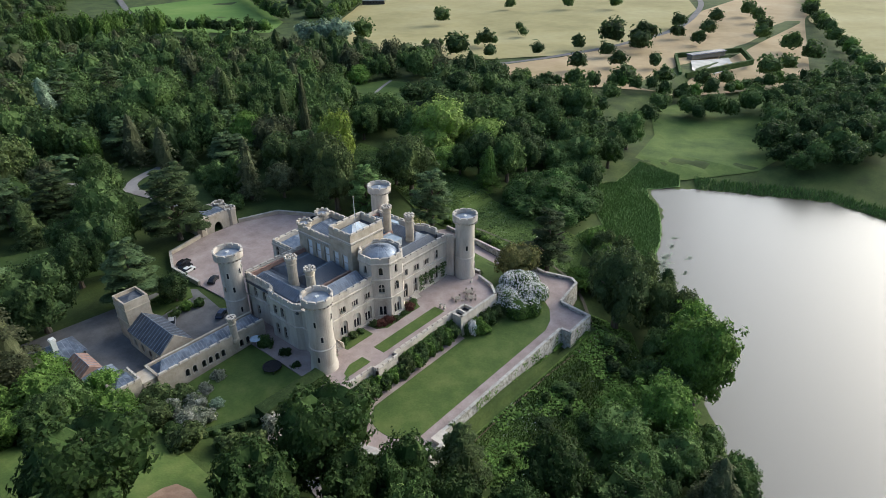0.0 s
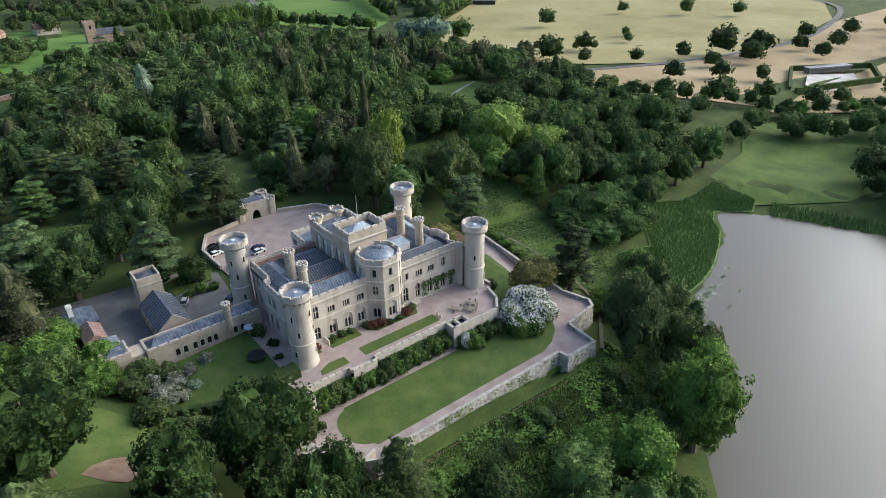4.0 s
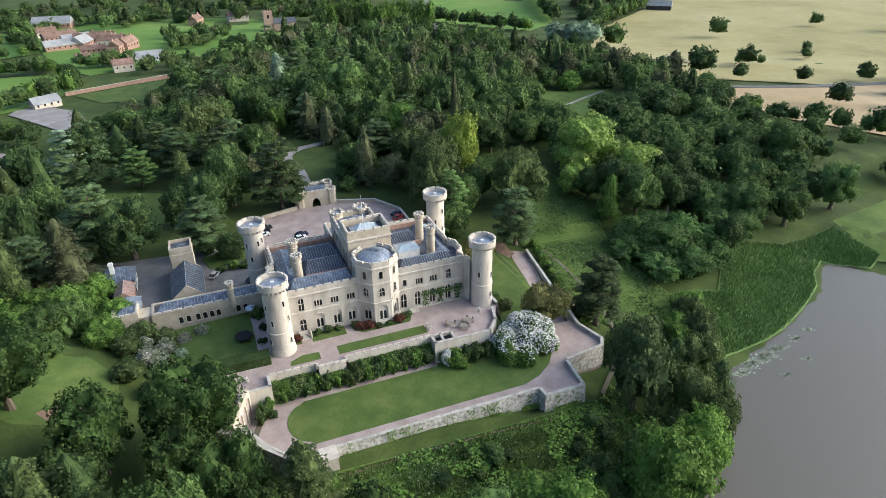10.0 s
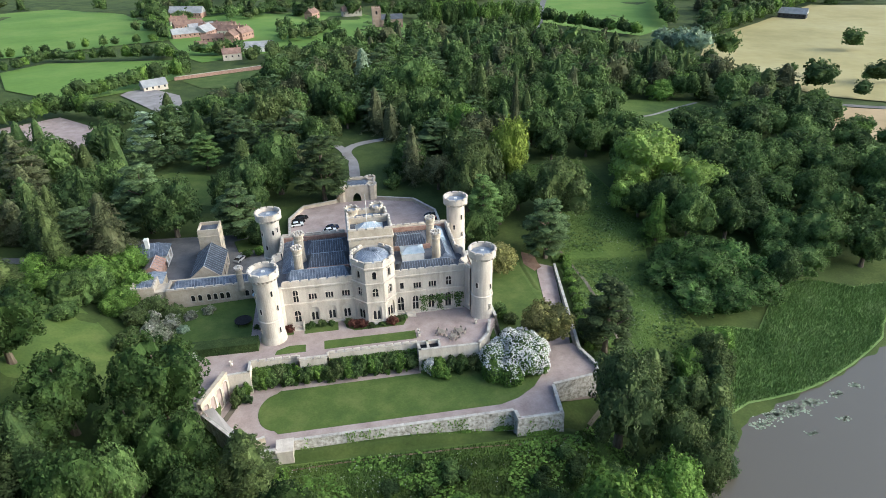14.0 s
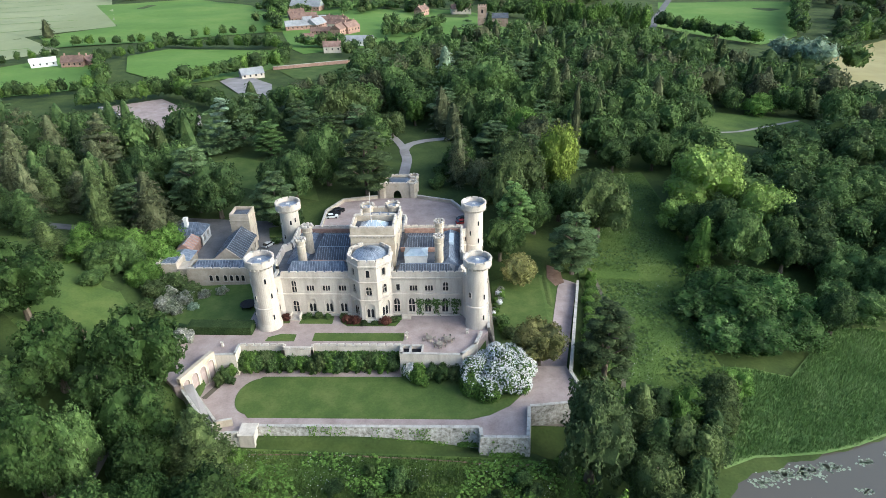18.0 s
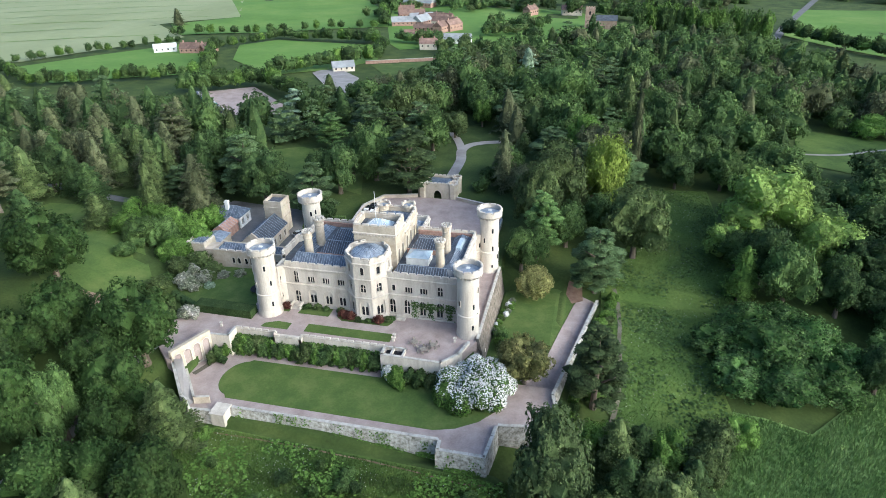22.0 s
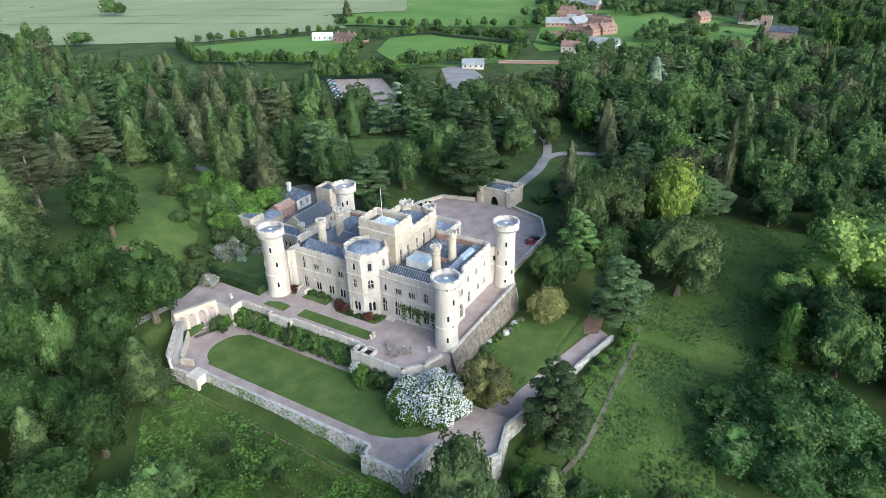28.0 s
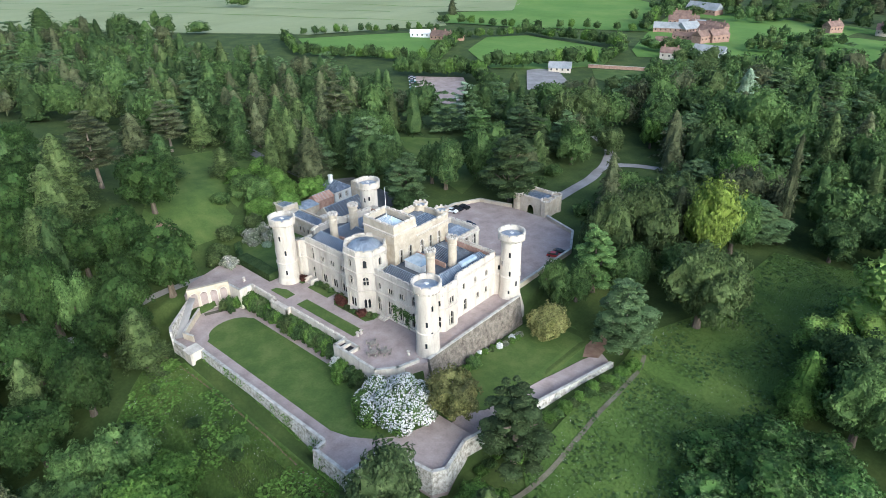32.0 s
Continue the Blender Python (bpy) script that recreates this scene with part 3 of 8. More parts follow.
facade((22.4, 15.5), (22.4, 30.5), [(2.4, 7.4, 0.9, 1.8, "round", 1, GLASS), (7.0, 7.4, 0.8, 1.7, "round", 1, GLASS), (11.5, 7.4, 0.8, 1.7, "round", 1, GLASS), (3.0, 1.1, 1.2, 3.3, "round", 1, GLASS), (8.0, 2.4, 0.8, 1.7, "round", 1, GLASS), (11.5, 2.4, 0.8, 1.7, "round", 1, GLASS)])
facade((22.4, 30.5), (24.2, 32.0), [(1.2, 7.4, 0.7, 1.6, "round", 1, GLASS)], z0=-1.4, courses=(6.25,), cren=False, z1=11.6)
# north side
facade((22.4, 31.0), (5.6, 31.0), [(3.0 + 4 * i, 6.8, 1.3, 2.4, "round", 2, GLASS) for i in range(4)], z0=-1.4)
facade((-6.6, 31.0), (-24.4, 31.0), [(2.5 + 4.2 * i, 6.8, 1.3, 2.4, "round", 2, GLASS) for i in range(4)], z0=-1.4)

# ivy-covered plinth strip and flared footing
for x0, x1 in ((-22.6, -5.4), (4.2, 22.0)):
    part("plinth", Geo().box(x0, x1, FY - 0.35, FY + 0.1, -0.6, 0.55), STONE, castle)


# round corner towers
def slit(parent, cx, cy, r, ang, z, w=0.5, h=1.5):
    ca, sa = math.cos(ang), math.sin(ang)
    rho = r + 0.10

    def at(u, zz, into=0.0):
        rr = rho - into
        return (cx + ca * rr - sa * u, cy + sa * rr + ca * u, zz)

    lp = arch_outline(0, z, w, h, "round")
    k = len(lp)
    out = [(p[0] * (1 + 0.36 / w), (p[1] - z - h / 2) * (1 + 0.36 / h) + z + h / 2) for p in lp]
    fr = Geo().add([at(*p) for p in out] + [at(*p) for p in lp] + [at(*p, 0.35) for p in out] + [at(*p, 0.075) for p in lp],
                   [(i, (i + 1) % k, k + (i + 1) % k, k + i) for i in range(k)] + [((i + 1) % k, i, 2 * k + i, 2 * k + (i + 1) % k) for i in range(k)] + [(k + i, k + (i + 1) % k, 3 * k + (i + 1) % k, 3 * k + i) for i in range(k)])
    f = part("window", fr, STONE, parent)
    part("window_pane", Geo().add([at(*p, 0.07) for p in lp], [tuple(range(k))]), GLASS, parent)
    return f


def round_tower(cx, cy, z0, top, r, head, foot, slits, name="corner_tower", label="", n=40, merlons=11, bands=(1.5, 6.2), roofmat=None):
    prof = [(foot, z0), (foot - 0.15, z0 + (2.2 if z0 < -2 else 0.8)), (r + 0.28, z0 + (6.4 if z0 < -2 else 2.4))]
    prof += [(r + 0.12, bands[0] + 0.4)] if bands[0] > prof[-1][1] else []
    for z in bands[1:]:
        prof += [(r + 0.06, z), (r + 0.24, z + 0.05), (r + 0.24, z + 0.22), (r + 0.02, z + 0.4)]
    hz0 = top - 3.0
    prof += [(r, hz0), (r + 0.1, hz0 + 0.05), (r + 0.1, hz0 + 0.25), (r + 0.05, hz0 + 0.5), (head - 0.12, hz0 + 1.0), (head, hz0 + 1.1), (head, top - 0.8), (head + 0.08, top - 0.78), (head + 0.08, top - 0.62), (head - 0.42, top - 0.62), (head - 0.42, top - 1.5), (0.02, top - 1.5)]
    t = part(name, Geo().lathe(cx, cy, prof, n), STONE, castle, label, smooth=False)
    cb = Geo()
    k = merlons * 2
    for i in range(k):
        a = 2 * math.pi * i / k
        p = Vector((math.cos(a), math.sin(a)))
        q = Vector((-p.y, p.x)) * 0.17
        c = Vector((cx, cy))
        rr = [r, head + 0.02, head + 0.02, r]
        zz = [hz0 + 0.2, hz0 + 0.62, hz0 + 1.12, hz0 + 1.12]
        vs = [(*(c + p * a2 + q * s), z2) for s in (-1, 1) for a2, z2 in zip(rr, zz)]
        cb.add(vs, [(3, 2, 1, 0), (4, 5, 6, 7), (0, 1, 5, 4), (1, 2, 6, 5)])
    tagged(part("corbel_table", cb, STONE, t), kind="stuff")
    for i in range(merlons):
        a = 2 * math.pi * (i + 0.5) / merlons
        merlon_at(t, cx + (head - 0.2) * math.cos(a), cy + (head - 0.2) * math.sin(a), top - 0.63, a + math.pi / 2, 6.3 * (head - 0.2) / merlons)
    rf = Geo().lathe(cx, cy, [(head - 0.43, top - 1.46), (head - 0.9, top - 1.36), (0.5, top - 0.95), (0.05, top - 0.9)], 12)
    part("roof", rf, roofmat or LEAD_PALE, t, "pale grey-blue lead roof")
    part("roof_hatch", Geo().box(cx - 0.45, cx + 0.5, cy - 0.4, cy + 0.4, top - 1.2, top - 0.72, 0.08), WHITE, t)
    for ang, z in slits:
        slit(t, cx, cy, r + (0.1 if z < 5 else 0), radians(ang), z)
    return t


S4 = [(-150, 3.2), (-125, 8.6), (-45, 3.0), (-38, 9), (-150, 12.6), (-60, 13.4)]
round_tower(-26.3, 0.0, -1.2, 19.9, 2.8, 3.5, 3.45, S4, label="tall round corner tower with a corbelled battlement")
round_tower(26.0, 0.6, -6.6, 19.4, 2.62, 3.42, 4.6, [(-55, 2.6), (-50, 8.4), (-20, 12.5), (-25, 5.5), (-130, 9)], label="tall round corner tower on a battered stone base")
round_tower(25.6, 33.2, -6.0, 19.3, 2.62, 3.5, 4.2, [(-60, 1.2), (-58, 7.0), (-60, 12.5), (-20, 4), (-110, 9.5)], label="tall round corner tower on a battered stone base")
round_tower(-27.2, 32.2, -1.6, 20.0, 2.62, 3.55, 3.3, [(-100, 3.0), (-120, 9), (-70, 13.5), (-160, 5), (-140, 13), (190, 9), (-40, 14)], label="tall round corner tower with a corbelled battlement")

# middle octagonal tower
OC, OA = Vector((-0.7, 6.5)), 5.3
octv = [OC + Vector((math.cos(radians(22.5 + 45 * i)), math.sin(radians(22.5 + 45 * i)))) * (OA / math.cos(radians(22.5))) for i in range(8)]
for i in range(8):
    a, b = octv[i], octv[(i + 1) % 8]
    front = i in (3, 4, 5, 6, 7)
    ln = (b - a).length
    ops = [(ln / 2, 12.9, 0.95, 2.2, "round", 1, GLASS), (ln / 2, 7.9, 1.4, 2.5, "round", 2, GLASS), (ln / 2, 1.1, 2.5, 4.5, "round", 2, "blind_arch")] if front else []
    facade(tuple(a), tuple(b), ops, z0=-0.6, z1=17.3, courses=(6.2, 11.5, 15.9), name="tower_wall")
part("plinth", Geo().prism([tuple(v) for v in octv], -0.6, 1.0, 0.12), STONE, castle)
# low ribbed dome of lead
dm, ribs = Geo(), Geo()
rings = [(1.0, 16.1), (0.93, 16.6), (0.78, 17.3), (0.55, 17.9), (0.28, 18.3), (0.03, 18.4)]
dm.lathe(OC.x, OC.y, [(r * (OA - 0.4), z) for r, z in rings], 16, 0.5)
for i in range(24):
    a = 2 * math.pi * i / 24
    for (r0, za), (r1, zb) in zip(rings, rings[1:]):
        ribs.tube((OC.x + r0 * (OA - 0.6) * math.cos(a), OC.y + r0 * (OA - 0.6) * math.sin(a), za + 0.03), (OC.x + r1 * (OA - 0.6) * math.cos(a), OC.y + r1 * (OA - 0.6) * math.sin(a), zb + 0.03), 0.06, n=4)
tagged(part("rib", ribs, LEAD, part("dome", dm, LEAD_PALE, castle, "low ribbed blue-grey lead dome")), kind="stuff")

# keep and great hall
KX0, KX1, KY0, KY1, KZ = -6.0, 5.2, 11.2, 19.2, 21.6
for a, b, ops in [((KX0, KY0), (KX1, KY0), []), ((KX1, KY0), (KX1, KY1), [(2.2, 10.4, 1.2, 4.2, "round", 2, GLASS), (5.6, 10.4, 1.2, 4.2, "round", 2, GLASS)]),
                  ((KX1, KY1), (KX0, KY1), []), ((KX0, KY1), (KX0, KY0), [(2.0, 10.8, 2.0, 4.6, "flat", 1, BLIND), (5.4, 10.8, 2.0, 4.6, "flat", 1, BLIND)])]:
    facade(a, b, ops, z0=9.0, z1=KZ, courses=(19.3,), name="keep_wall", mat=STONE_WARM if a[0] != 99 else None)
k = Geo().box(KX0 + 0.7, KX1 - 0.7, KY0 + 0.7, KY1 - 0.7, 19.8, 20.1)
part("roof", k, SLATE, castle)
gl = Geo()
cx, cy = (KX0 + KX1) / 2, (KY0 + KY1) / 2
gl.add([(cx - 3.6, cy - 2.4, 20.15), (cx + 3.6, cy - 2.4, 20.15), (cx + 3.6, cy + 2.4, 20.15), (cx - 3.6, cy + 2.4, 20.15), (cx - 1.0, cy, 22.0), (cx + 1.0, cy, 22.0)], [(0, 1, 5, 4), (1, 2, 5), (2, 3, 4, 5), (3, 0, 4)])
sk = part("roof_light", gl, ROOFGLASS, castle, "hipped glass roof light")
bars = Geo()
for i in range(9):
    t = -3.6 + 0.9 * i
    bars.tube((cx + t, cy - 2.4, 20.2), (cx + max(-1, min(1, t)), cy, 22.03), 0.04, n=4).tube((cx + t, cy + 2.4, 20.2), (cx + max(-1, min(1, t)), cy, 22.03), 0.04, n=4)
tagged(part("glazing_bar", bars, WHITE, sk), kind="stuff")
part("flagpole", Geo().tube((-0.9, 14.7, 19.8), (-0.9, 14.7, 29.8), 0.10, 0.05), WHITE, castle)
HZ = 18.2
facade((KX1, KY1), (KX1, 31.5), [(2.0 + 3.4 * i, 10.4, 1.2, 4.2, "round", 2, GLASS) for i in range(3)], z0=9.0, z1=HZ, courses=(16.4,), mat=STONE_WARM, name="hall_wall")
facade((KX0, 31.5), (KX0, KY1), [(3.9 + 3.4 * i, 10.8, 2.0, 4.6, "flat", 1, BLIND) for i in range(3)], z0=9.0, z1=HZ, courses=(16.4,), mat=STONE_WARM, name="hall_wall")
facade((KX1, 31.5), (KX0, 31.5), [(5.6, 5.5, 4.2, 7.0, "pointed", 4, GLASS)], z0=-1.2, z1=HZ, courses=(16.4,), mat=STONE_WARM, name="hall_wall")


def ridge_roof(name, x0, x1, y0, y1, ze, zr, along="x", mat=None, rolls=0.65, hip=1.5, label=""):
    """Hipped roof with raised lead rolls down its slopes."""
    mat = mat or LEAD
    g = Geo()
    if along == "x":
        m = (y0 + y1) / 2
        P = [(x0, y0, ze), (x1, y0, ze), (x1, y1, ze), (x0, y1, ze), (x0 + hip, m, zr), (x1 - hip, m, zr)]
    else:
        m = (x0 + x1) / 2
        P = [(x0, y0, ze), (x0, y1, ze), (x1, y1, ze), (x1, y0, ze), (m, y0 + hip, zr), (m, y1 - hip, zr)]
    fs = [(0, 1, 5, 4), (1, 2, 5), (2, 3, 4, 5), (3, 0, 4)]
    if along != "x":
        fs = [f[::-1] for f in fs]
    g.add(P, fs)
    ob = part(name, g, mat, castle, label)
    r = Geo()
    lo, hi = (x0, x1) if along == "x" else (y0, y1)
    n = int((hi - lo) / rolls)
    for i in range(1, n):
        t = lo + (hi - lo) * i / n
        f = min(1, (t - lo) / hip, (hi - t) / hip) if hip else 1
        zt = ze + (zr - ze) * f
        if along == "x":
            r.tube((t, y0, ze + 0.03), (t, y0 + (m - y0) * f, zt + 0.03), 0.055, n=4).tube((t, y1, ze + 0.03), (t, y1 + (m - y1) * f, zt + 0.03), 0.055, n=4)
        else:
            r.tube((x0, t, ze + 0.03), (x0 + (m - x0) * f, t, zt + 0.03), 0.055, n=4).tube((x1, t, ze + 0.03), (x1 + (m - x1) * f, t, zt + 0.03), 0.055, n=4)
    r.tube(P[4], P[5], 0.1, n=5)
    tagged(part("roof_roll", r, LEAD_PALE, ob), kind="stuff")
    return ob


# flat roof decks behind the parapets
part("roof_deck", Geo().box(-24.8, KX0, FY + 0.7, 30.3, 10.2, 10.9), SLATE, castle)
part("roof_deck", Geo().box(KX1, 21.8, FY + 0.7, 30.3, 10.2, 10.9), SLATE, castle)
part("roof_deck", Geo().box(KX0 + 0.7, KX1 - 0.7, KY1, 31, 16.6, 16.9), SLATE, castle)
part("roof_deck", Geo().box(-26.0, -24.6, 8.5, 19.5, 10.2, 10.85), SLATE, castle)
part("roof_deck", Geo().box(21.6, 23.6, 8.5, 14, 10.2, 10.85), SLATE, castle)
ridge_roof("roof", -22.3, -6.2, 5.3, 11.0, 11.4, 13.9, "x", LEAD, label="blue-grey lead roof with raised rolls")
ridge_roof("roof", -17.3, -6.2, 12.2, 21.0, 10.95, 13.6, "x", SLATE, label="dark slate roof")
ridge_roof("roof", -17.5, -6.4, 21.5, 30.0, 10.95, 12.6, "x", SLATE, label="dark slate roof")
ridge_roof("roof", -23.6, -18.5, 12.0, 29.5, 11.0, 12.3, "y", LEAD, label="blue-grey lead roof with raised rolls")
ridge_roof("roof", 5.4, 20.6, 5.3, 10.6, 11.2, 13.3, "x", SLATE, label="dark slate roof")
ridge_roof("roof", 16.6, 21.4, 10.8, 30.0, 11.0, 12.6, "y", LEAD, label="blue-grey lead roof with raised rolls")
ridge_roof("roof", 6.0, 15.6, 20.0, 29.6, 10.95, 12.4, "x", SLATE, label="dark slate roof")
ridge_roof("roof", -5.0, 4.2, 20.0, 30.6, 16.95, 17.9, "y", LEAD, label="blue-grey lead roof with raised rolls")
bx = part("lantern", Geo().box(7.4, 13.2, 12.4, 17.0, 10.9, 13.0), WHITE, castle, "boxy white roof lantern with a glass top")
lt = Geo().add([(7.2, 12.2, 13.0), (13.4, 12.2, 13.0), (13.4, 17.2, 13.0), (7.2, 17.2, 13.0), (9.0, 14.7, 13.9), (11.6, 14.7, 13.9)], [(0, 1, 5, 4), (1, 2, 5), (2, 3, 4, 5), (3, 0, 4)])
part("glass_top", lt, ROOFGLASS, bx)
part("roof_light", Geo().box(18.6, 20.2, 20.0, 26.0, 12.0, 12.9, 0.2), ROOFGLASS, castle)
for a, b in (((6.0, 29.9), (21.8, 29.9)), ((-24, 29.9), (-6.2, 29.9)), ((-6.4, 11.6), (-17.0, 11.6))):
    part("parapet", Geo().bar(a, b, 0.45, 10.9, 12.2), BRICK, castle, "inner brick parapet")
part("parapet", Geo().bar((5.8, 18.6), (15.8, 18.6), 0.4, 10.9, 12.2), BRICK, castle, "inner brick parapet")


def turret(cx, cy, z0, top, r, n=16, name="chimney_turret", pots=True):
    prof = [(r + 0.18, z0), (r + 0.12, z0 + 0.9), (r, z0 + 1.1), (r - 0.04, top - 2.2), (r + 0.1, top - 2.0), (r + 0.1, top - 1.75), (r - 0.02, top - 1.6), (r + 0.02, top - 1.0), (r + 0.3, top - 0.75), (r + 0.3, top - 0.3), (r - 0.1, top - 0.3), (r - 0.15, top - 0.9), (0.02, top - 0.9)]
    t = part(name, Geo().lathe(cx, cy, prof, n), STONE_WARM, castle)
    for i in range(8):
        a = 2 * math.pi * i / 8
        merlon_at(t, cx + (r + 0.06) * math.cos(a), cy + (r + 0.06) * math.sin(a), top - 0.32, a + math.pi / 2, 0.8)
    if pots:
        for i in range(4):
            a = 2 * math.pi * (i + 0.5) / 4
            part("chimney_pot", Geo().lathe(cx + 0.5 * math.cos(a), cy + 0.5 * math.sin(a), [(0.2, top - 0.9), (0.17, top + 0.05), (0.23, top + 0.1), (0.23, top + 0.2), (0.14, top + 0.2)], 8), COPING, t)
    else:
        part("turret_roof", Geo().lathe(cx, cy, [(r - 0.15, top - 0.8), (0.02, top - 0.5)], n), LEAD_PALE, t)
    return t


turret(16.4, 12.4, 10.5, 18.9, 1.15)
turret(16.2, 20.8, 10.5, 19.1, 1.15)
turret(-19.0, 11.4, 10.5, 18.6, 1.15)
turret(-18.8, 18.6, 10.5, 19.0, 1.25)
turret(-4.4, 31.2, -1.2, 19.2, 1.75, name="stair_turret", pots=False)
turret(2.6, 32.2, -1.2, 19.2, 1.75, name="stair_turret", pots=False)

# entrance porch on the court side
for a, b, ops in [((5.2, 33.5), (5.2, 45.5), [(2.4, 4.2, 1.6, 3.8, "round", 2, GLASS), (6.2, 4.2, 1.6, 3.8, "round", 2, GLASS), (9.8, 4.2, 1.6, 3.8, "round", 2, GLASS)]),
                  ((5.2, 45.5), (-5.8, 45.5), [(5.5, -1.0, 4.4, 6.0, "pointed", 1, GLASS)]),
                  ((-5.8, 45.5), (-5.8, 33.5), [(2.4, 4.2, 1.6, 3.8, "round", 2, GLASS), (6.2, 4.2, 1.6, 3.8, "round", 2, GLASS), (9.8, 4.2, 1.6, 3.8, "round", 2, GLASS)])]:
    facade(a, b, ops, z0=-1.4, z1=9.0, courses=(8.0,), name="porch_wall")
part("roof_deck", Geo().box(-5.1, 4.5, 32.0, 44.8, 7.4, 7.7), LEAD_PALE, castle)
ridge_roof("roof", -4.6, 4.0, 34.0, 44.2, 7.75, 9.2, "y", LEAD_PALE, label="pale blue lead roof with raised rolls", rolls=0.9)

# front door steps
for i in range(6):
    part("door_step", Geo().box(-21.4, -19.2, 1.8 + 0.3 * i, 2.1 + 0.3 * i if i < 5 else FY - 0.02, -0.1, 0.17 * (i + 1)), STONE, castle)
for x in (-21.75, -19.15):
    part("stair_wall", Geo().box(x, x + 0.3, 1.6, FY - 0.4, -0.1, 1.5), STONE, castle)
for i in range(4):
    part("door_step", Geo().box(6.9, 9.3, 2.4 + 0.35 * i, 2.75 + 0.35 * i if i < 3 else FY - 0.02, -0.1, 0.17 * (i + 1)), STONE, castle)

# ---- court, gatehouse, service wing ----
COURT_Z = -1.0
court = [(-23.5, 33.0), (-24.5, 56.0), (-25.0, 69.0), (-20.5, 78.5), (-8.6, 81.5), (5.8, 81.5), (18.5, 77.0), (24.5, 66.0), (24.5, 34.0)]
structure("courtyard", Geo().prism(court[::-1], -7.5, COURT_Z), GRAVEL, "wide pinkish gravel forecourt", "courtyard")
cw = thing("court_wall", "low battlemented stone wall round the forecourt", "wall")
for a, b in zip(court[1:-1], court[2:]):
    if a[1] > 81 and b[1] > 81:
        continue
    w = part("wall", Geo().bar(a, b, 0.6, -6.5, COURT_Z + 1.1), STONE_WARM, cw)
    part("coping", Geo().bar(a, b, 0.75, COURT_Z + 1.1, COURT_Z + 1.25), COPING, w)

gate = thing("gatehouse", "pale stone gatehouse with an archway and canted corner turrets", "gatehouse")


GY0, GY1, GZ = 82.0, 90.5, 4.5
# front with the archway cut through
for gy, flip in ((GY0, 1), (GY1, -1)):
    from mathutils.geometry import tessellate_polygon as _tp
    outer = [(-6.0, -2.5), (3.2, -2.5), (3.2, GZ), (-6.0, GZ)]
    hole = arch_outline(-1.4, -2.4, 3.0, 4.3, "pointed")
    fl = outer + hole
    tr = _tp([[Vector((*p, 0)) for p in outer], [Vector((*p, 0)) for p in hole]])
    g = Geo()
    for yy in (gy, gy + 0.9 * flip):
        g.add([(p[0], yy, p[1]) for p in fl], tr)
    k = len(hole)
    g.add([(p[0], gy, p[1]) for p in hole] + [(p[0], gy + 0.9 * flip, p[1]) for p in hole], [((i + 1) % k, i, k + i, k + (i + 1) % k) for i in range(k)])
    g.box(-6.0, 3.2, min(gy, gy + 0.9 * flip), max(gy, gy + 0.9 * flip), GZ - 0.02, GZ)
    w = part("gate_wall", g, STONE_WARM, gate)
    crenels(w, (-6.0, gy + 0.2 * flip), (3.2, gy + 0.2 * flip), GZ, pitch=1.5, inset=0)
for sx in (-8.2, 5.4):
    x0, x1 = (sx, sx + 2.3) if sx < 0 else (sx - 2.3, sx)
    b = part("side_block", Geo().box(x0, x1, GY0 + 0.4, GY1 - 0.4, -3.5, GZ - 0.3), STONE_WARM, gate)
    xx = sx if sx < 0 else sx
    crenels(b, (xx, GY1 - 1) if sx < 0 else (xx, GY0 + 1), (xx, GY0 + 1) if sx < 0 else (xx, GY1 - 1), GZ - 0.3, pitch=1.5)
for tx, ty in ((-7.0, GY0 + 1.0), (4.2, GY0 + 1.0), (-7.0, GY1 - 1.0), (4.2, GY1 - 1.0)):
    t = part("corner_turret", Geo().lathe(tx, ty, [(2.05, -4.0), (2.0, -2.2), (1.8, -2.0), (1.8, GZ - 0.9), (1.95, GZ - 0.7), (1.95, GZ + 0.05), (1.6, GZ + 0.05), (1.6, GZ - 0.5), (0.02, GZ - 0.4)], 8, 0.5), STONE_WARM, gate)
    for i in range(8):
        a = 2 * math.pi * i / 8
        merlon_at(t, tx + 1.66 * math.cos(a), ty + 1.66 * math.sin(a), GZ + 0.05, a + math.pi / 2, 1.15)
part("roof", Geo().box(-6.2, 3.4, GY0 + 0.85, GY1 - 0.85, 2.8, 3.9).add([(-6.2, GY0 + 0.9, 3.92), (3.4, GY0 + 0.9, 3.92), (3.4, GY1 - 0.9, 3.92), (-6.2, GY1 - 0.9, 3.92), (-3.6, 86.2, 4.7), (0.8, 86.2, 4.7)], [(0, 1, 5, 4), (1, 2, 5), (2, 3, 4, 5), (3, 0, 4)]), LEAD, gate, "blue-grey lead roof")

# service wing
wing = thing("service_wing", "long low stone service wing with a lead roof", "building")
WX0, WX1, WY0, WY1, WZ = -55.0, -27.5, 20.6, 26.6, 4.4
_ca = castle
castle = wing
w = wall_panel(wing, (WX0, WY0), (WX1, WY0), -1.6, WZ, 0.6, [(u, 0.4, 1.0, 2.0, "round", 1, GLASS) for u in (6.5, 8.3, 10.6, 12.3, 14.0, 15.6, 20.6, 22.4)], STONE_WARM, name="wall")
crenels(w, (WX0, WY0), (WX1, WY0), WZ, pitch=2.4)
w = wall_panel(wing, (WX1, WY1), (WX0, WY1), -1.6, WZ, 0.6, [(u, 0.4, 1.1, 1.8, "flat", 2, GLASS) for u in (4, 8, 12, 16, 20)], STONE_WARM, name="wall")
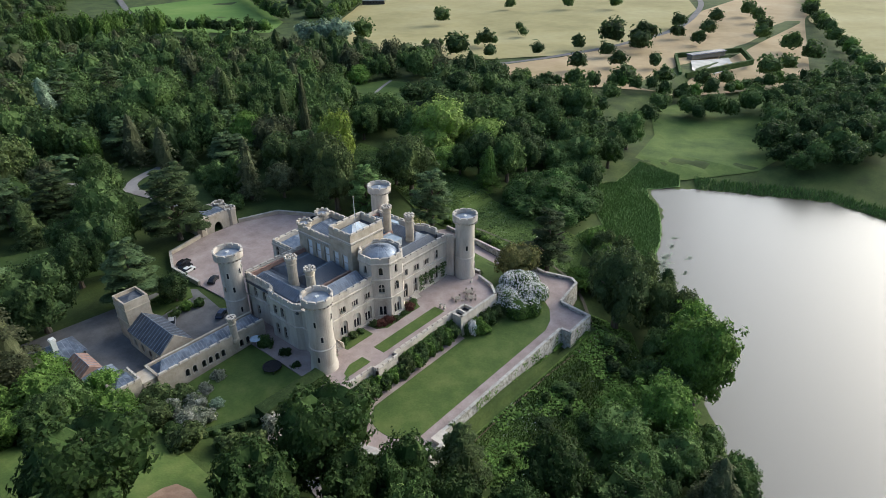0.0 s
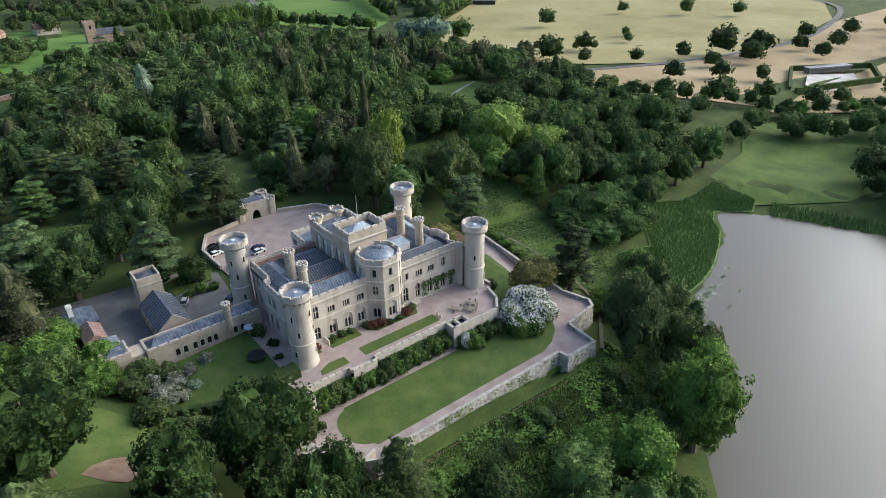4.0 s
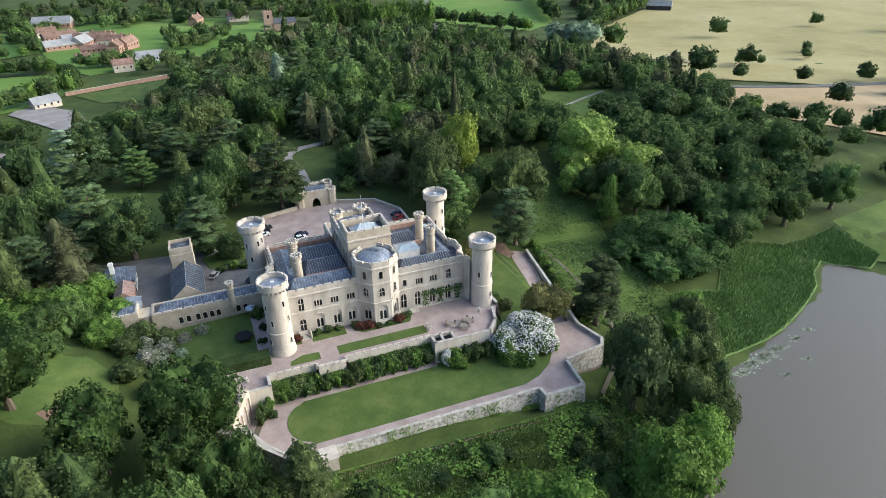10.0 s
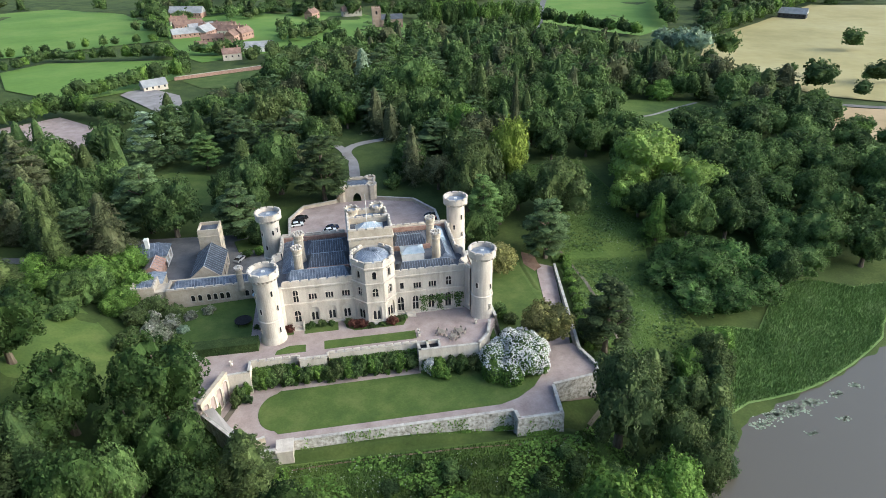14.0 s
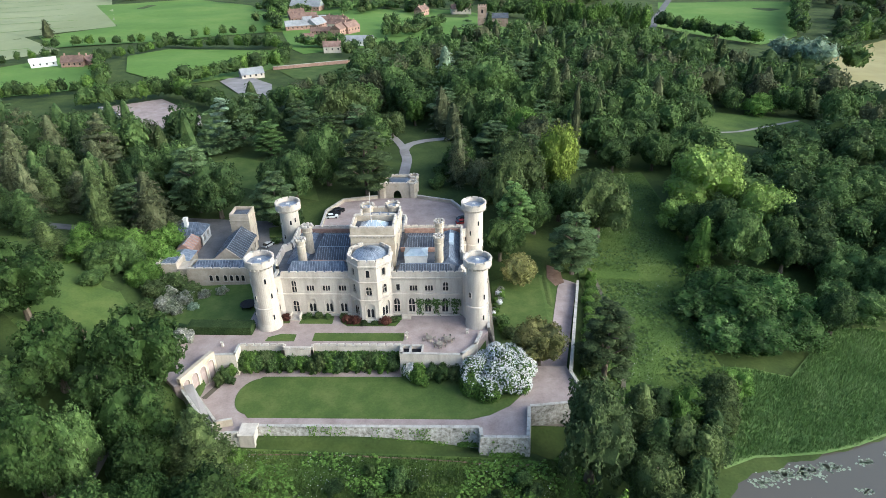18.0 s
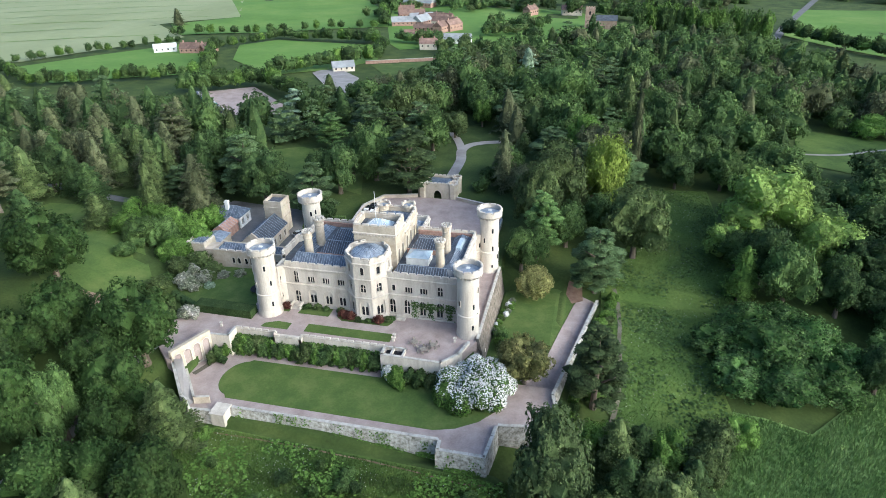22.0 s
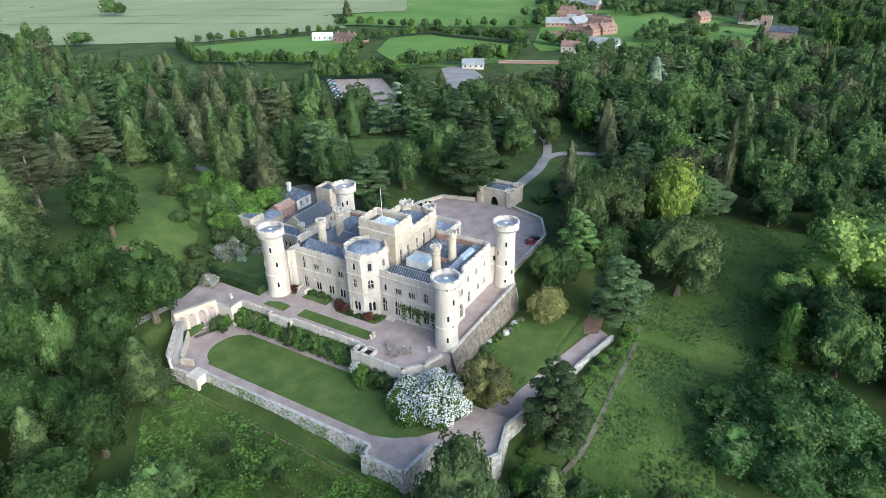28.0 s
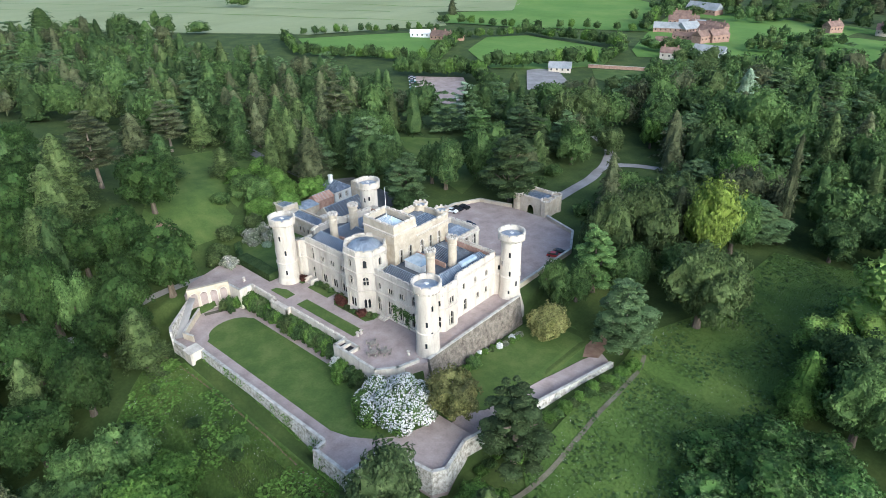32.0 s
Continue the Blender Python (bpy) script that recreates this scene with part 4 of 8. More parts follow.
part("wall", Geo().box(WX0, WX0 + 0.6, WY0 + 0.6, WY1 - 0.6, -1.6, WZ), STONE_WARM, wing)
ridge_roof("roof", WX0 + 0.7, WX1, WY0 + 0.7, WY1 - 0.7, WZ - 0.6, WZ + 1.2, "x", LEAD, rolls=0.8, hip=2.0, label="blue-grey lead roof with raised rolls")
turret(-35.6, 20.9, 2.5, 9.4, 0.85, name="chimney_turret")
# end pavilion
g = Geo().box(-64.0, WX0 - 3.0, 21.5, 27.5, -1.8, 5.2)
pv = part("pavilion", g, STONE_WARM, wing)
crenels(pv, (-64.0, 21.5), (WX0 - 3.0, 21.5), 5.2, pitch=1.6)
crenels(pv, (-64.0, 27.5), (-64.0, 21.5), 5.2, pitch=1.6)
crenels(pv, (WX0 - 3.0, 21.5), (WX0 - 3.0, 27.5), 5.2, pitch=1.6)
ridge_roof("roof", -63.4, WX0 - 3.6, 22.1, 26.9, 5.1, 5.9, "x", LEAD, rolls=0.9, hip=2.0)
part("link_wall", Geo().box(WX0 - 3.0, WX0 + 0.2, 21.4, 26.0, -1.8, 4.0), STONE_WARM, wing)
# stable tower and its range
stable = thing("stable_range", "stone stable range with a square battlemented tower", "building")
castle = stable
TX, TY, TZ = -46.5, 47.0, 9.4
tw = part("tower", Geo().box(TX - 3, TX + 3, TY - 3, TY + 3, -2.2, TZ).box(TX - 3.15, TX + 3.15, TY - 3.15, TY + 3.15, TZ - 1.4, TZ - 1.1).box(TX - 3.15, TX + 3.15, TY - 3.15, TY + 3.15, 4.2, 4.5), STONE_WARM, stable, "square warm stone tower")
part("parapet", Geo().bar((TX - 3, TY - 2.8), (TX + 3, TY - 2.8), 0.4, TZ, TZ + 0.9).bar((TX - 3, TY + 2.8), (TX + 3, TY + 2.8), 0.4, TZ, TZ + 0.9).bar((TX - 2.8, TY - 2.6), (TX - 2.8, TY + 2.6), 0.4, TZ, TZ + 0.9).bar((TX + 2.8, TY - 2.6), (TX + 2.8, TY + 2.6), 0.4, TZ, TZ + 0.9), STONE_WARM, stable)
part("tower_roof", Geo().add([(TX - 2.5, TY - 2.5, TZ + 0.05), (TX + 2.5, TY - 2.5, TZ + 0.05), (TX + 2.5, TY + 2.5, TZ + 0.05), (TX - 2.5, TY + 2.5, TZ + 0.05), (TX, TY, TZ + 0.8)], [(0, 1, 4), (1, 2, 4), (2, 3, 4), (3, 0, 4)]), SLATE, stable)
for a, b, ops in [((-50.2, 43.5), (-50.2, 28.5), [(u, 0, 1.2, 2.0, "flat", 2, GLASS) for u in (2.5, 6, 9.5, 13)]), ((-42.0, 28.5), (-42.0, 43.8), [(u, 0, 1.2, 2.0, "flat", 2, GLASS) for u in (2.5, 6, 9.5, 13)])]:
    wall_panel(stable, a, b, -2.2, 3.2, 0.5, ops, STONE_WARM)
for y in (28.5, 43.9):
    gb = Geo()
    gb.add([(-50.2, y, -2.2), (-42.0, y, -2.2), (-42.0, y, 3.2), (-46.1, y, 6.6), (-50.2, y, 3.2), (-50.2, y + 0.5, -2.2), (-42.0, y + 0.5, -2.2), (-42.0, y + 0.5, 3.2), (-46.1, y + 0.5, 6.6), (-50.2, y + 0.5, 3.2)],
           [(0, 1, 2, 3, 4), (9, 8, 7, 6, 5), (2, 7, 8, 3), (3, 8, 9, 4), (0, 4, 9, 5), (1, 6, 7, 2)])
    part("gable", gb, STONE_WARM, stable)
ridge_roof("roof", -50.4, -41.8, 28.8, 44.0, 3.2, 6.3, "y", SLATE, rolls=1.1, hip=0.0, label="dark slate roof with pale hips")
# yard buildings in a row behind the wing's end
lk = thing("yard_outbuilding", "low yard outbuilding with a pale grey roof", "building")
castle = lk
part("wall", Geo().box(-64.6, -58.4, 29.0, 36.4, -2.2, 1.8), STONE_WARM, lk)
ridge_roof("roof", -64.9, -58.1, 28.8, 36.6, 1.8, 2.9, "y", LEAD_PALE, rolls=1.0, hip=1.0, label="pale grey sheet roof")
bl = thing("brick_shed", "low yard shed with a dark red tiled roof", "shed")
castle = bl
part("wall", Geo().box(-64.8, -60.2, 36.6, 44.4, -2.2, 1.8), BRICK, bl)
ridge_roof("roof", -65.1, -59.9, 36.5, 44.7, 1.8, 3.6, "y", BRICK, rolls=1.2, hip=0.3)
lg = thing("yard_lodge", "small cream lodge with a hipped slate roof and white chimney", "house")
castle = lg
w = wall_panel(lg, (-60.0, 45.0), (-60.0, 52.5), -2.2, 2.8, 0.5, [(2.2, 0.0, 1.1, 1.7, "flat", 2, GLASS), (5.4, 0.0, 1.1, 1.7, "flat", 2, GLASS)], WHITE)
part("wall", Geo().box(-69.0, -60.5, 45.0, 52.5, -2.2, 2.8), WHITE, lg)
ridge_roof("roof", -69.4, -59.6, 44.6, 52.9, 2.8, 5.4, "x", LEAD, rolls=1.2, hip=2.4)
part("chimney", Geo().box(-65.7, -64.6, 47.1, 48.2, 3.0, 7.6).box(-65.85, -64.45, 46.95, 48.35, 7.0, 7.3), WHITE, lg)
castle = _ca

# ---- terraces ----
TERR = [(-25.5, 31.0), (-32.0, 24.0), (-32.0, -3.0), (-44.0, -3.6), (-49.0, -9.0), (-46.0, -20.0), (-41.5, -23.9), (-40.2, -23.9), (-36.0, -13.4), (-31.2, -13.2), (-31.2, -9.4), (8.0, -9.4), (8.0, -12.6), (22.2, -12.9), (25.5, -9.0), (29.0, -2.0), (29.0, 31.5)]
structure("upper_terrace", Geo().prism(TERR, -7.0, 0.0), GRAVEL, "upper castle terrace of pinkish gravel", "terrace")
LOW_Z = -5.25
LOWER = [(-39.5, -23.5), (-31.5, -33.4), (-27.0, -33.8), (-22.0, -31.4), (26.0, -31.4), (26.2, -34.2), (36.3, -34.2), (37.4, -24.8), (48.6, -23.2), (50.3, -20.5), (48.2, -12.5), (47.3, -9.6), (-35.0, -9.6)]
structure("lower_terrace", Geo().prism(LOWER, -11.5, LOW_Z), GRAVEL, "lower garden terrace with gravel walk", "terrace")


def low_path(poly, name, mat, z, h, label, category):
    return structure(name, Geo().prism(poly, z - 0.2, z + h), mat, label, category)


# great lawn with a rounded end
lawn = [(-24.8, -14.0)] + [(-24.8 - 4.6 * math.sin(radians(t)), -20.8 + 6.1 * math.cos(radians(t))) for t in range(10, 171, 10)] + [(-24.8, -27.9), (24.0, -28.0), (28.5, -26.6), (33.0, -23.6), (36.2, -19.6), (38.0, -15.0), (38.5, -9.9), (8.0, -9.9), (8.0, -13.9)]
low_path(lawn, "great_lawn", LAWN, LOW_Z, 0.06, "mown green lawn with a rounded end", "lawn")
low_path([(-31.0, -9.7), (-31.0, -11.0), (3.0, -11.0), (3.0, -9.7)], "flower_border", WOODFLOOR, LOW_Z, 0.05, "planted border below the terrace wall", "flower bed")
for nm, poly in (("lawn_strip", [(-14.2, -6.9), (8.1, -6.9), (8.1, -3.6), (-14.2, -3.6)]), ("lawn_patch", [(-25.8, -7.0), (-18.6, -7.0), (-18.6, -4.2), (-22.5, -4.0), (-25.4, -5.4)]), ("lawn_patch", [(-19.0, 0.4), (-10.6, 0.4), (-10.6, 3.9), (-19.0, 3.9)]),
                 ("shrub_bed", [(-6.6, -0.6), (5.6, -0.6), (6.6, 1.5), (5.0, 4.0), (-9.0, 4.0), (-8.6, 1.2)]), ("shrub_bed", [(-23.4, 0.6), (-21.6, 0.6), (-21.6, 3.6), (-23.4, 3.6)])):
    low_path(poly, nm, LAWN, 0.0, 0.06, "clipped grass panel on the terrace", "lawn")
# west garden and its hedge
drape("west_lawn", [(-56.0, 19.0), (-56.0, 2.0), (-46.0, -1.0), (-31.8, 1.0), (-31.8, 20.5)], LAWN, 0.05, 6, "garden lawn beside the service wing", "lawn", base=-0.3)
# parapets
tw = thing("terrace_wall", "cream stone terrace wall with crenellated parapet", "wall")


def parapet(parent, pts, z0, top, w=0.45, cren=0.0, mat=None, cap=True):
    for a, b in zip(pts, pts[1:]):
        d = (Vector(b) - Vector(a)).normalized() * (w / 2)
        a2, b2 = tuple(Vector(a) - d), tuple(Vector(b) + d)
        p = part("wall", Geo().bar(a2, b2, w, z0, top), mat or STONE, parent)
        if cap:
            zt = top if isinstance(top, tuple) else (top, top)
            part("coping", Geo().bar(a2, b2, w + 0.14, zt, (zt[0] + 0.12, zt[1] + 0.12)), COPING, p)
        if cren:
            crenels(p, a, b, top + 0.1, pitch=cren, inset=0)


parapet(tw, [(-31.2, -9.4), (-20.2, -9.4), (-20.2, -10.8), (-13.4, -10.8), (-13.4, -9.4), (8.0, -9.4)], -5.6, 0.55, 0.5, cren=1.9)
part("balcony", Geo().box(-20.2, -13.4, -10.8, -9.0, -5.6, 0.03), STONE, tw)
parapet(tw, [(-36.0, -13.4), (-31.2, -13.2), (-31.2, -9.4)], -5.6, 0.8, 0.5)
parapet(tw, [(8.0, -9.4), (8.0, -12.6), (22.2, -12.9), (25.5, -9.0), (27.0, -4.0)], -7.0, 0.75, 0.55)
parapet(tw, [(10.2, -9.6), (10.2, -12.4)], -5.6, 0.8, 0.4)
parapet(tw, [(8.2, -9.6), (13.0, -9.6), (13.0, -12.4)], -0.2, 0.8, 0.35)
# flat dark panel gives the shade of a stair opening; nothing is cut here
part("stair_well", Geo().box(8.5, 12.7, -12.2, -9.9, 0.01, 0.04), IRON, tw, "flat dark panel painted as the shade of a stair well")
# battered retaining wall below the east walk
ew = thing("retaining_wall", "tall battered grey stone retaining wall", "wall")
g = Geo().add([(31.0, -2.5, -7.2), (30.6, 33.0, -8.2), (29.2, 33.0, 0.9), (29.2, -2.5, 0.9), (28.6, -2.5, 0.9), (28.6, 33.0, 0.9), (28.6, 33, -1), (28.6, -2.5, -1)], [(0, 1, 2, 3), (3, 2, 5, 4), (4, 5, 6, 7), (0, 3, 4, 7), (2, 1, 6, 5)])
part("wall", g, RUBBLE_BROWN, ew)
part("coping", Geo().bar((28.9, -2.5), (28.9, 33.0), 0.75, 0.9, 1.05), COPING, ew)
# arcade wall at the west end
ar = thing("arcade_wall", "ruin-like curved stone wall with tall blind arches", "wall")
wall_panel(ar, (-39.9, -23.8), (-35.8, -13.6), -6.0, 1.9, 1.0, [(1.5 + 2.6 * i, -4.9, 1.8, 5.4, "round", 1, STONE_DARK) for i in range(4)], STONE_WARM, depth=0.85)
parapet(ar, [(-39.9, -23.8), (-31.6, -33.4), (-29.6, -34.4)], -8.5, (-1.0), 0.5, mat=STONE_OLD)
parapet(ar, [(-37.6, -22.6), (-30.4, -31.0), (-27.3, -30.2)], -6.0, -3.4, 0.4, mat=STONE_WARM)
structure("basin", Geo().prism([(-37.2, -21.6), (-36.0, -22.0), (-32.9, -14.6), (-34.2, -14.2)], LOW_Z - 0.3, LOW_Z + 0.05), WATER, "narrow dark pool below the arches", "pool")
part("ramp", Geo().add([(-39.6, -23.6, 0.0), (-37.8, -22.8, 0.0), (-30.6, -31.0, -4.9), (-31.6, -33.2, -4.9)], [(3, 2, 1, 0)]), GRAVEL_GREY, ar)
# garden wall towards the lake
gw = thing("garden_wall", "weathered pale stone garden wall with buttressed bays", "wall")


def battered(parent, a, b, foot, top, lean=0.5, w=0.55):
    """Retaining wall with its outer face leaning; a-b runs with the outside on the right."""
    a, b = Vector(a), Vector(b)
    d = (b - a).normalized()
    n = Vector((d.y, -d.x))
    ft = foot if isinstance(foot, tuple) else (foot, foot)
    tp = top if isinstance(top, tuple) else (top, top)
    o = [a + n * lean - d * 0.2, b + n * lean + d * 0.2, b + d * 0.2, a - d * 0.2, a - n * w, b - n * w]
    vs = [(o[0].x, o[0].y, ft[0]), (o[1].x, o[1].y, ft[1]), (o[2].x, o[2].y, tp[1]), (o[3].x, o[3].y, tp[0]), (o[4].x, o[4].y, tp[0]), (o[5].x, o[5].y, tp[1]), (o[5].x, o[5].y, ft[1]), (o[4].x, o[4].y, ft[0])]
    p = part("wall", Geo().add(vs, [(0, 1, 2, 3), (3, 2, 5, 4), (4, 5, 6, 7), (7, 0, 3, 4), (1, 6, 5, 2)]), STONE_OLD, parent)
    n_c = max(1, int((b - a).length / 2.6))
    for i in range(n_c):
        q0, q1 = a + (b - a) * (i / n_c), a + (b - a) * ((i + 0.96) / n_c)
        z0, z1 = tp[0] + (tp[1] - tp[0]) * i / n_c, tp[0] + (tp[1] - tp[0]) * (i + 0.96) / n_c
        part("coping_stone", Geo().bar(tuple(q0 - n * w / 2), tuple(q1 - n * w / 2), w + 0.2, (z0, z1), (z0 + 0.16, z1 + 0.16)), COPING, p)
    return p


GT = -4.45
battered(gw, (-22.0, -31.4), (26.0, -31.4), (-8.0, -10.0), GT, 0.7)
battered(gw, (26.0, -31.4), (26.2, -34.2), -10.2, GT, 0.3)
battered(gw, (26.2, -34.2), (36.3, -34.2), (-10.2, -10.4), GT, 0.5)
battered(gw, (36.3, -34.2), (37.4, -24.8), -10.4, GT, 0.4)
battered(gw, (37.4, -24.8), (48.6, -23.2), (-9.6, -10.2), GT, 0.4)
battered(gw, (48.6, -23.2), (50.3, -20.5), -10.2, GT, 0.3)
battered(gw, (50.3, -20.5), (48.2, -12.5), -9.6, GT, 0.3)
battered(gw, (48.2, -12.5), (57.2, 33.0), (-8.6, -10.0), (GT, -6.9), 0.4)
# end turret of the garden wall
part("wall_turret", Geo().box(-24.6, -21.4, -34.4, -31.0, -9.5, -4.25).box(-24.8, -21.2, -34.6, -30.8, -4.25, -4.0), STONE, gw)
battered(gw, (-29.6, -34.4), (-24.6, -34.0), -9.0, -3.9, 0.3)
# east garden
drape("east_walk", [(38.6, -9.9), (47.4, -9.9), (48.8, -3.0), (56.6, 33.5), (52.5, 36.0), (50.5, 30.0), (44.4, -1.0)], GRAVEL, 0.16, 3.0, "gravel walk beside the garden wall", "path")
drape("east_lawn", [(30.5, -9.7), (38.4, -9.7), (44.2, -1.0), (50.3, 30.0), (50.0, 36.0), (42.0, 40.0), (31.0, 33.0)], LAWN, 0.12, 3.0, "sloping green lawn below the castle", "lawn")
drape("bare_earth", [(50.0, 31.0), (53.0, 33.5), (52.5, 40.0), (48.5, 41.5), (48.0, 36.0)], EARTH, 0.2, 3.0, "worn bare earth at the end of the walk", "ground")

# ---- trees ----
rng = np.random.default_rng(7)


def icosphere(sub):
    bm = bmesh.new()
    bmesh.ops.create_icosphere(bm, subdivisions=sub, radius=1)
    v = np.array([p.co[:] for p in bm.verts])
    f = np.array([[q.index for q in p.verts] for p in bm.faces])
    bm.free()
    return v, f


ICO = {s: icosphere(s) for s in (1, 2, 3)}


def lobes_radius(dirs, centres, radii):
    """How far a ray from the middle runs inside a heap of spheres."""
    p = dirs @ centres.T
    disc = radii[None] ** 2 - (np.sum(centres ** 2, 1)[None] - p ** 2)
    r = np.where(disc > 0, p + np.sqrt(np.maximum(disc, 0)), 0)
    return np.maximum(r.max(1), 0.25)


def unit(v):
    return v / np.maximum(np.linalg.norm(v, axis=1, keepdims=True), 1e-9)


def sprays(r, pos, nrm, size, flat=0.0, aspect=1.0):
    """Small bent leaf sprays of two triangles at pos, roughly facing nrm."""
    n = len(pos)
    nn = unit(nrm + [0, 0, 0.35] + r.normal(0, 0.38, (n, 3)))
    if flat:
        nn = unit(nn * (1 - flat) + np.array([0, 0, flat]))
    u = unit(np.cross(nn, r.normal(0, 1, (n, 3))))
    w = np.cross(nn, u)
    s = size * r.uniform(0.6, 1.35, (n, 1))
    a = pos - u * s * 0.5 * aspect
    b = pos + w * s * 0.36 + nn * s * 0.05
    c = pos + u * s * 0.5 * aspect - nn * s * 0.10
    d = pos - w * s * 0.34 + nn * s * 0.06
    v = np.stack([a, b, c, d], 1).reshape(-1, 3)
    k = np.arange(n)[:, None] * 4
    f = np.concatenate([k + [0, 3, 1], k + [3, 2, 1]], 0)
    return v, f


def leaves(r, pos, nrm, size, flat=0.0, spread=0.42):
    """Single leaf tufts, one triangle each, facing roughly outward."""
    n = len(pos)
    nn = unit(nrm + [0, 0, 0.3] + r.normal(0, spread, (n, 3)))
    if flat:
        nn = unit(nn * (1 - flat) + np.array([0, 0, flat]))
    u = unit(np.cross(nn, r.normal(0, 1, (n, 3))))
    w = np.cross(nn, u)
    s = size * r.uniform(0.55, 1.4, (n, 1))
    v = np.stack([pos - u * s * 0.5, pos + u * s * 0.42 + w * s * 0.3, pos - w * s * 0.5 + u * s * 0.2 + nn * s * 0.15], 1).reshape(-1, 3)
    return v, np.arange(n * 3).reshape(-1, 3)[:, ::1]


def join(pieces):
    vs, fs, k = [], [], 0
    for v, f in pieces:
        vs.append(v)
        fs.append(f + k)
        k += len(v)
    return np.concatenate(vs), np.concatenate(fs)


def broad_crown(seed, sub=3, nspray=6000, size=0.086, nlobe=120, tall=0.85, low=-0.55, jit=0.03):
    """Crown of radius about 1, its foot near z = -tall: boughs heaped from small leaf masses with dark gaps and loose sprays."""
    r = np.random.default_rng(seed)
    boughs = unit(r.normal(0, 1, (max(6, nlobe // 9), 3)))
    boughs[:, 2] = np.where(boughs[:, 2] < low, -boughs[:, 2] * 0.6, boughs[:, 2])
    reach = r.uniform(0.80, 1.14, len(boughs))
    pick = r.integers(0, len(boughs), nlobe)
    d = unit(boughs[pick] + r.normal(0, 0.34, (nlobe, 3)))
    d[:, 2] = np.where(d[:, 2] < low, -d[:, 2] * 0.6, d[:, 2])
    rad = r.uniform(0.09, 0.24, nlobe) * (70 / nlobe) ** 0.25
    cen = d * (0.98 - rad[:, None]) * (reach[pick] * r.uniform(0.88, 1.07, nlobe))[:, None]
    cen = np.concatenate([cen, np.zeros((1, 3))])
    rad = np.concatenate([rad, [0.58]])
    v, f = ICO[sub]
    rr = lobes_radius(v, cen, rad)
    core = v * (rr * 0.91 * (1 + r.normal(0, jit, len(v))))[:, None]
    sd = unit(r.normal(0, 1, (nspray, 3)))
    sd = sd[sd[:, 2] > -0.75]
    sr = lobes_radius(sd, cen, rad)
    pos = sd * (sr * r.uniform(0.92, 1.06, len(sr)))[:, None]
    near = cen[np.argmin(np.linalg.norm(pos[:, None] - cen[None, :-1], axis=2) - rad[None, :-1], axis=1)]
    sv, sf = leaves(r, pos, unit(unit(pos - near) + 0.35 * sd), size)
    v, f = join([(core, f), (sv, sf)])
    v[:, 2] *= tall
    return v, f


def cedar_crown(seed, tiers=9, sub=2, per=7, nspray=7500, size=0.07, spread=1.0):
    """Flat, ragged shelves of foliage round a stem; height 2 (z from -1 to 1), radius about 1, broad and flat at the top."""
    r = np.random.default_rng(seed)
    out = []
    plates = []
    turn = r.uniform(0, 6.283)
    for i in range(tiers):
        z = -0.70 + 1.62 * i / (tiers - 1)
        reach = (1.0 - 0.52 * (i / (tiers - 1)) ** 2.0) * spread * r.uniform(0.86, 1.08)
        turn += 1.1
        for j in range(per if i < tiers - 1 else 3):
            a = turn + 6.283 * j / per + r.uniform(-0.35, 0.35)
            far = r.uniform(0.42, 0.80)
            c = np.array([math.cos(a), math.sin(a), 0]) * reach * far
            plates.append((c[0], c[1], z + r.uniform(-0.06, 0.06) - 0.10 * far, reach * r.uniform(0.20, 0.36), r.uniform(0.035, 0.06)))
        if i % 2:
            plates.append((0, 0, z, reach * 0.34, 0.07))
    P = np.array(plates)
    v0, f0 = ICO[sub]
    for x, y, z, q, h in P:
        s = v0 * (1 + r.normal(0, 0.16, (len(v0), 1)))
        out.append((s * [q, q, h] * 0.88 + [x, y, z], f0))
    k = r.choice(len(P), nspray, p=P[:, 3] ** 2 / np.sum(P[:, 3] ** 2))
    a = r.uniform(0, 6.283, nspray)
    q = np.sqrt(r.uniform(0, 1, nspray)) * r.uniform(0.95, 1.22, nspray)
    pos = np.stack([P[k, 0] + np.cos(a) * q * P[k, 3], P[k, 1] + np.sin(a) * q * P[k, 3], P[k, 2] + P[k, 4] * np.sqrt(np.maximum(0, 1 - q * q * 0.7)) * r.uniform(0.6, 1.3, nspray) - 0.04 * q], 1)
    nr = np.stack([np.cos(a) * 0.3, np.sin(a) * 0.3, np.ones(nspray)], 1)
    out.append(leaves(r, pos, nr, size * 1.15, 0.35))
    return join(out)


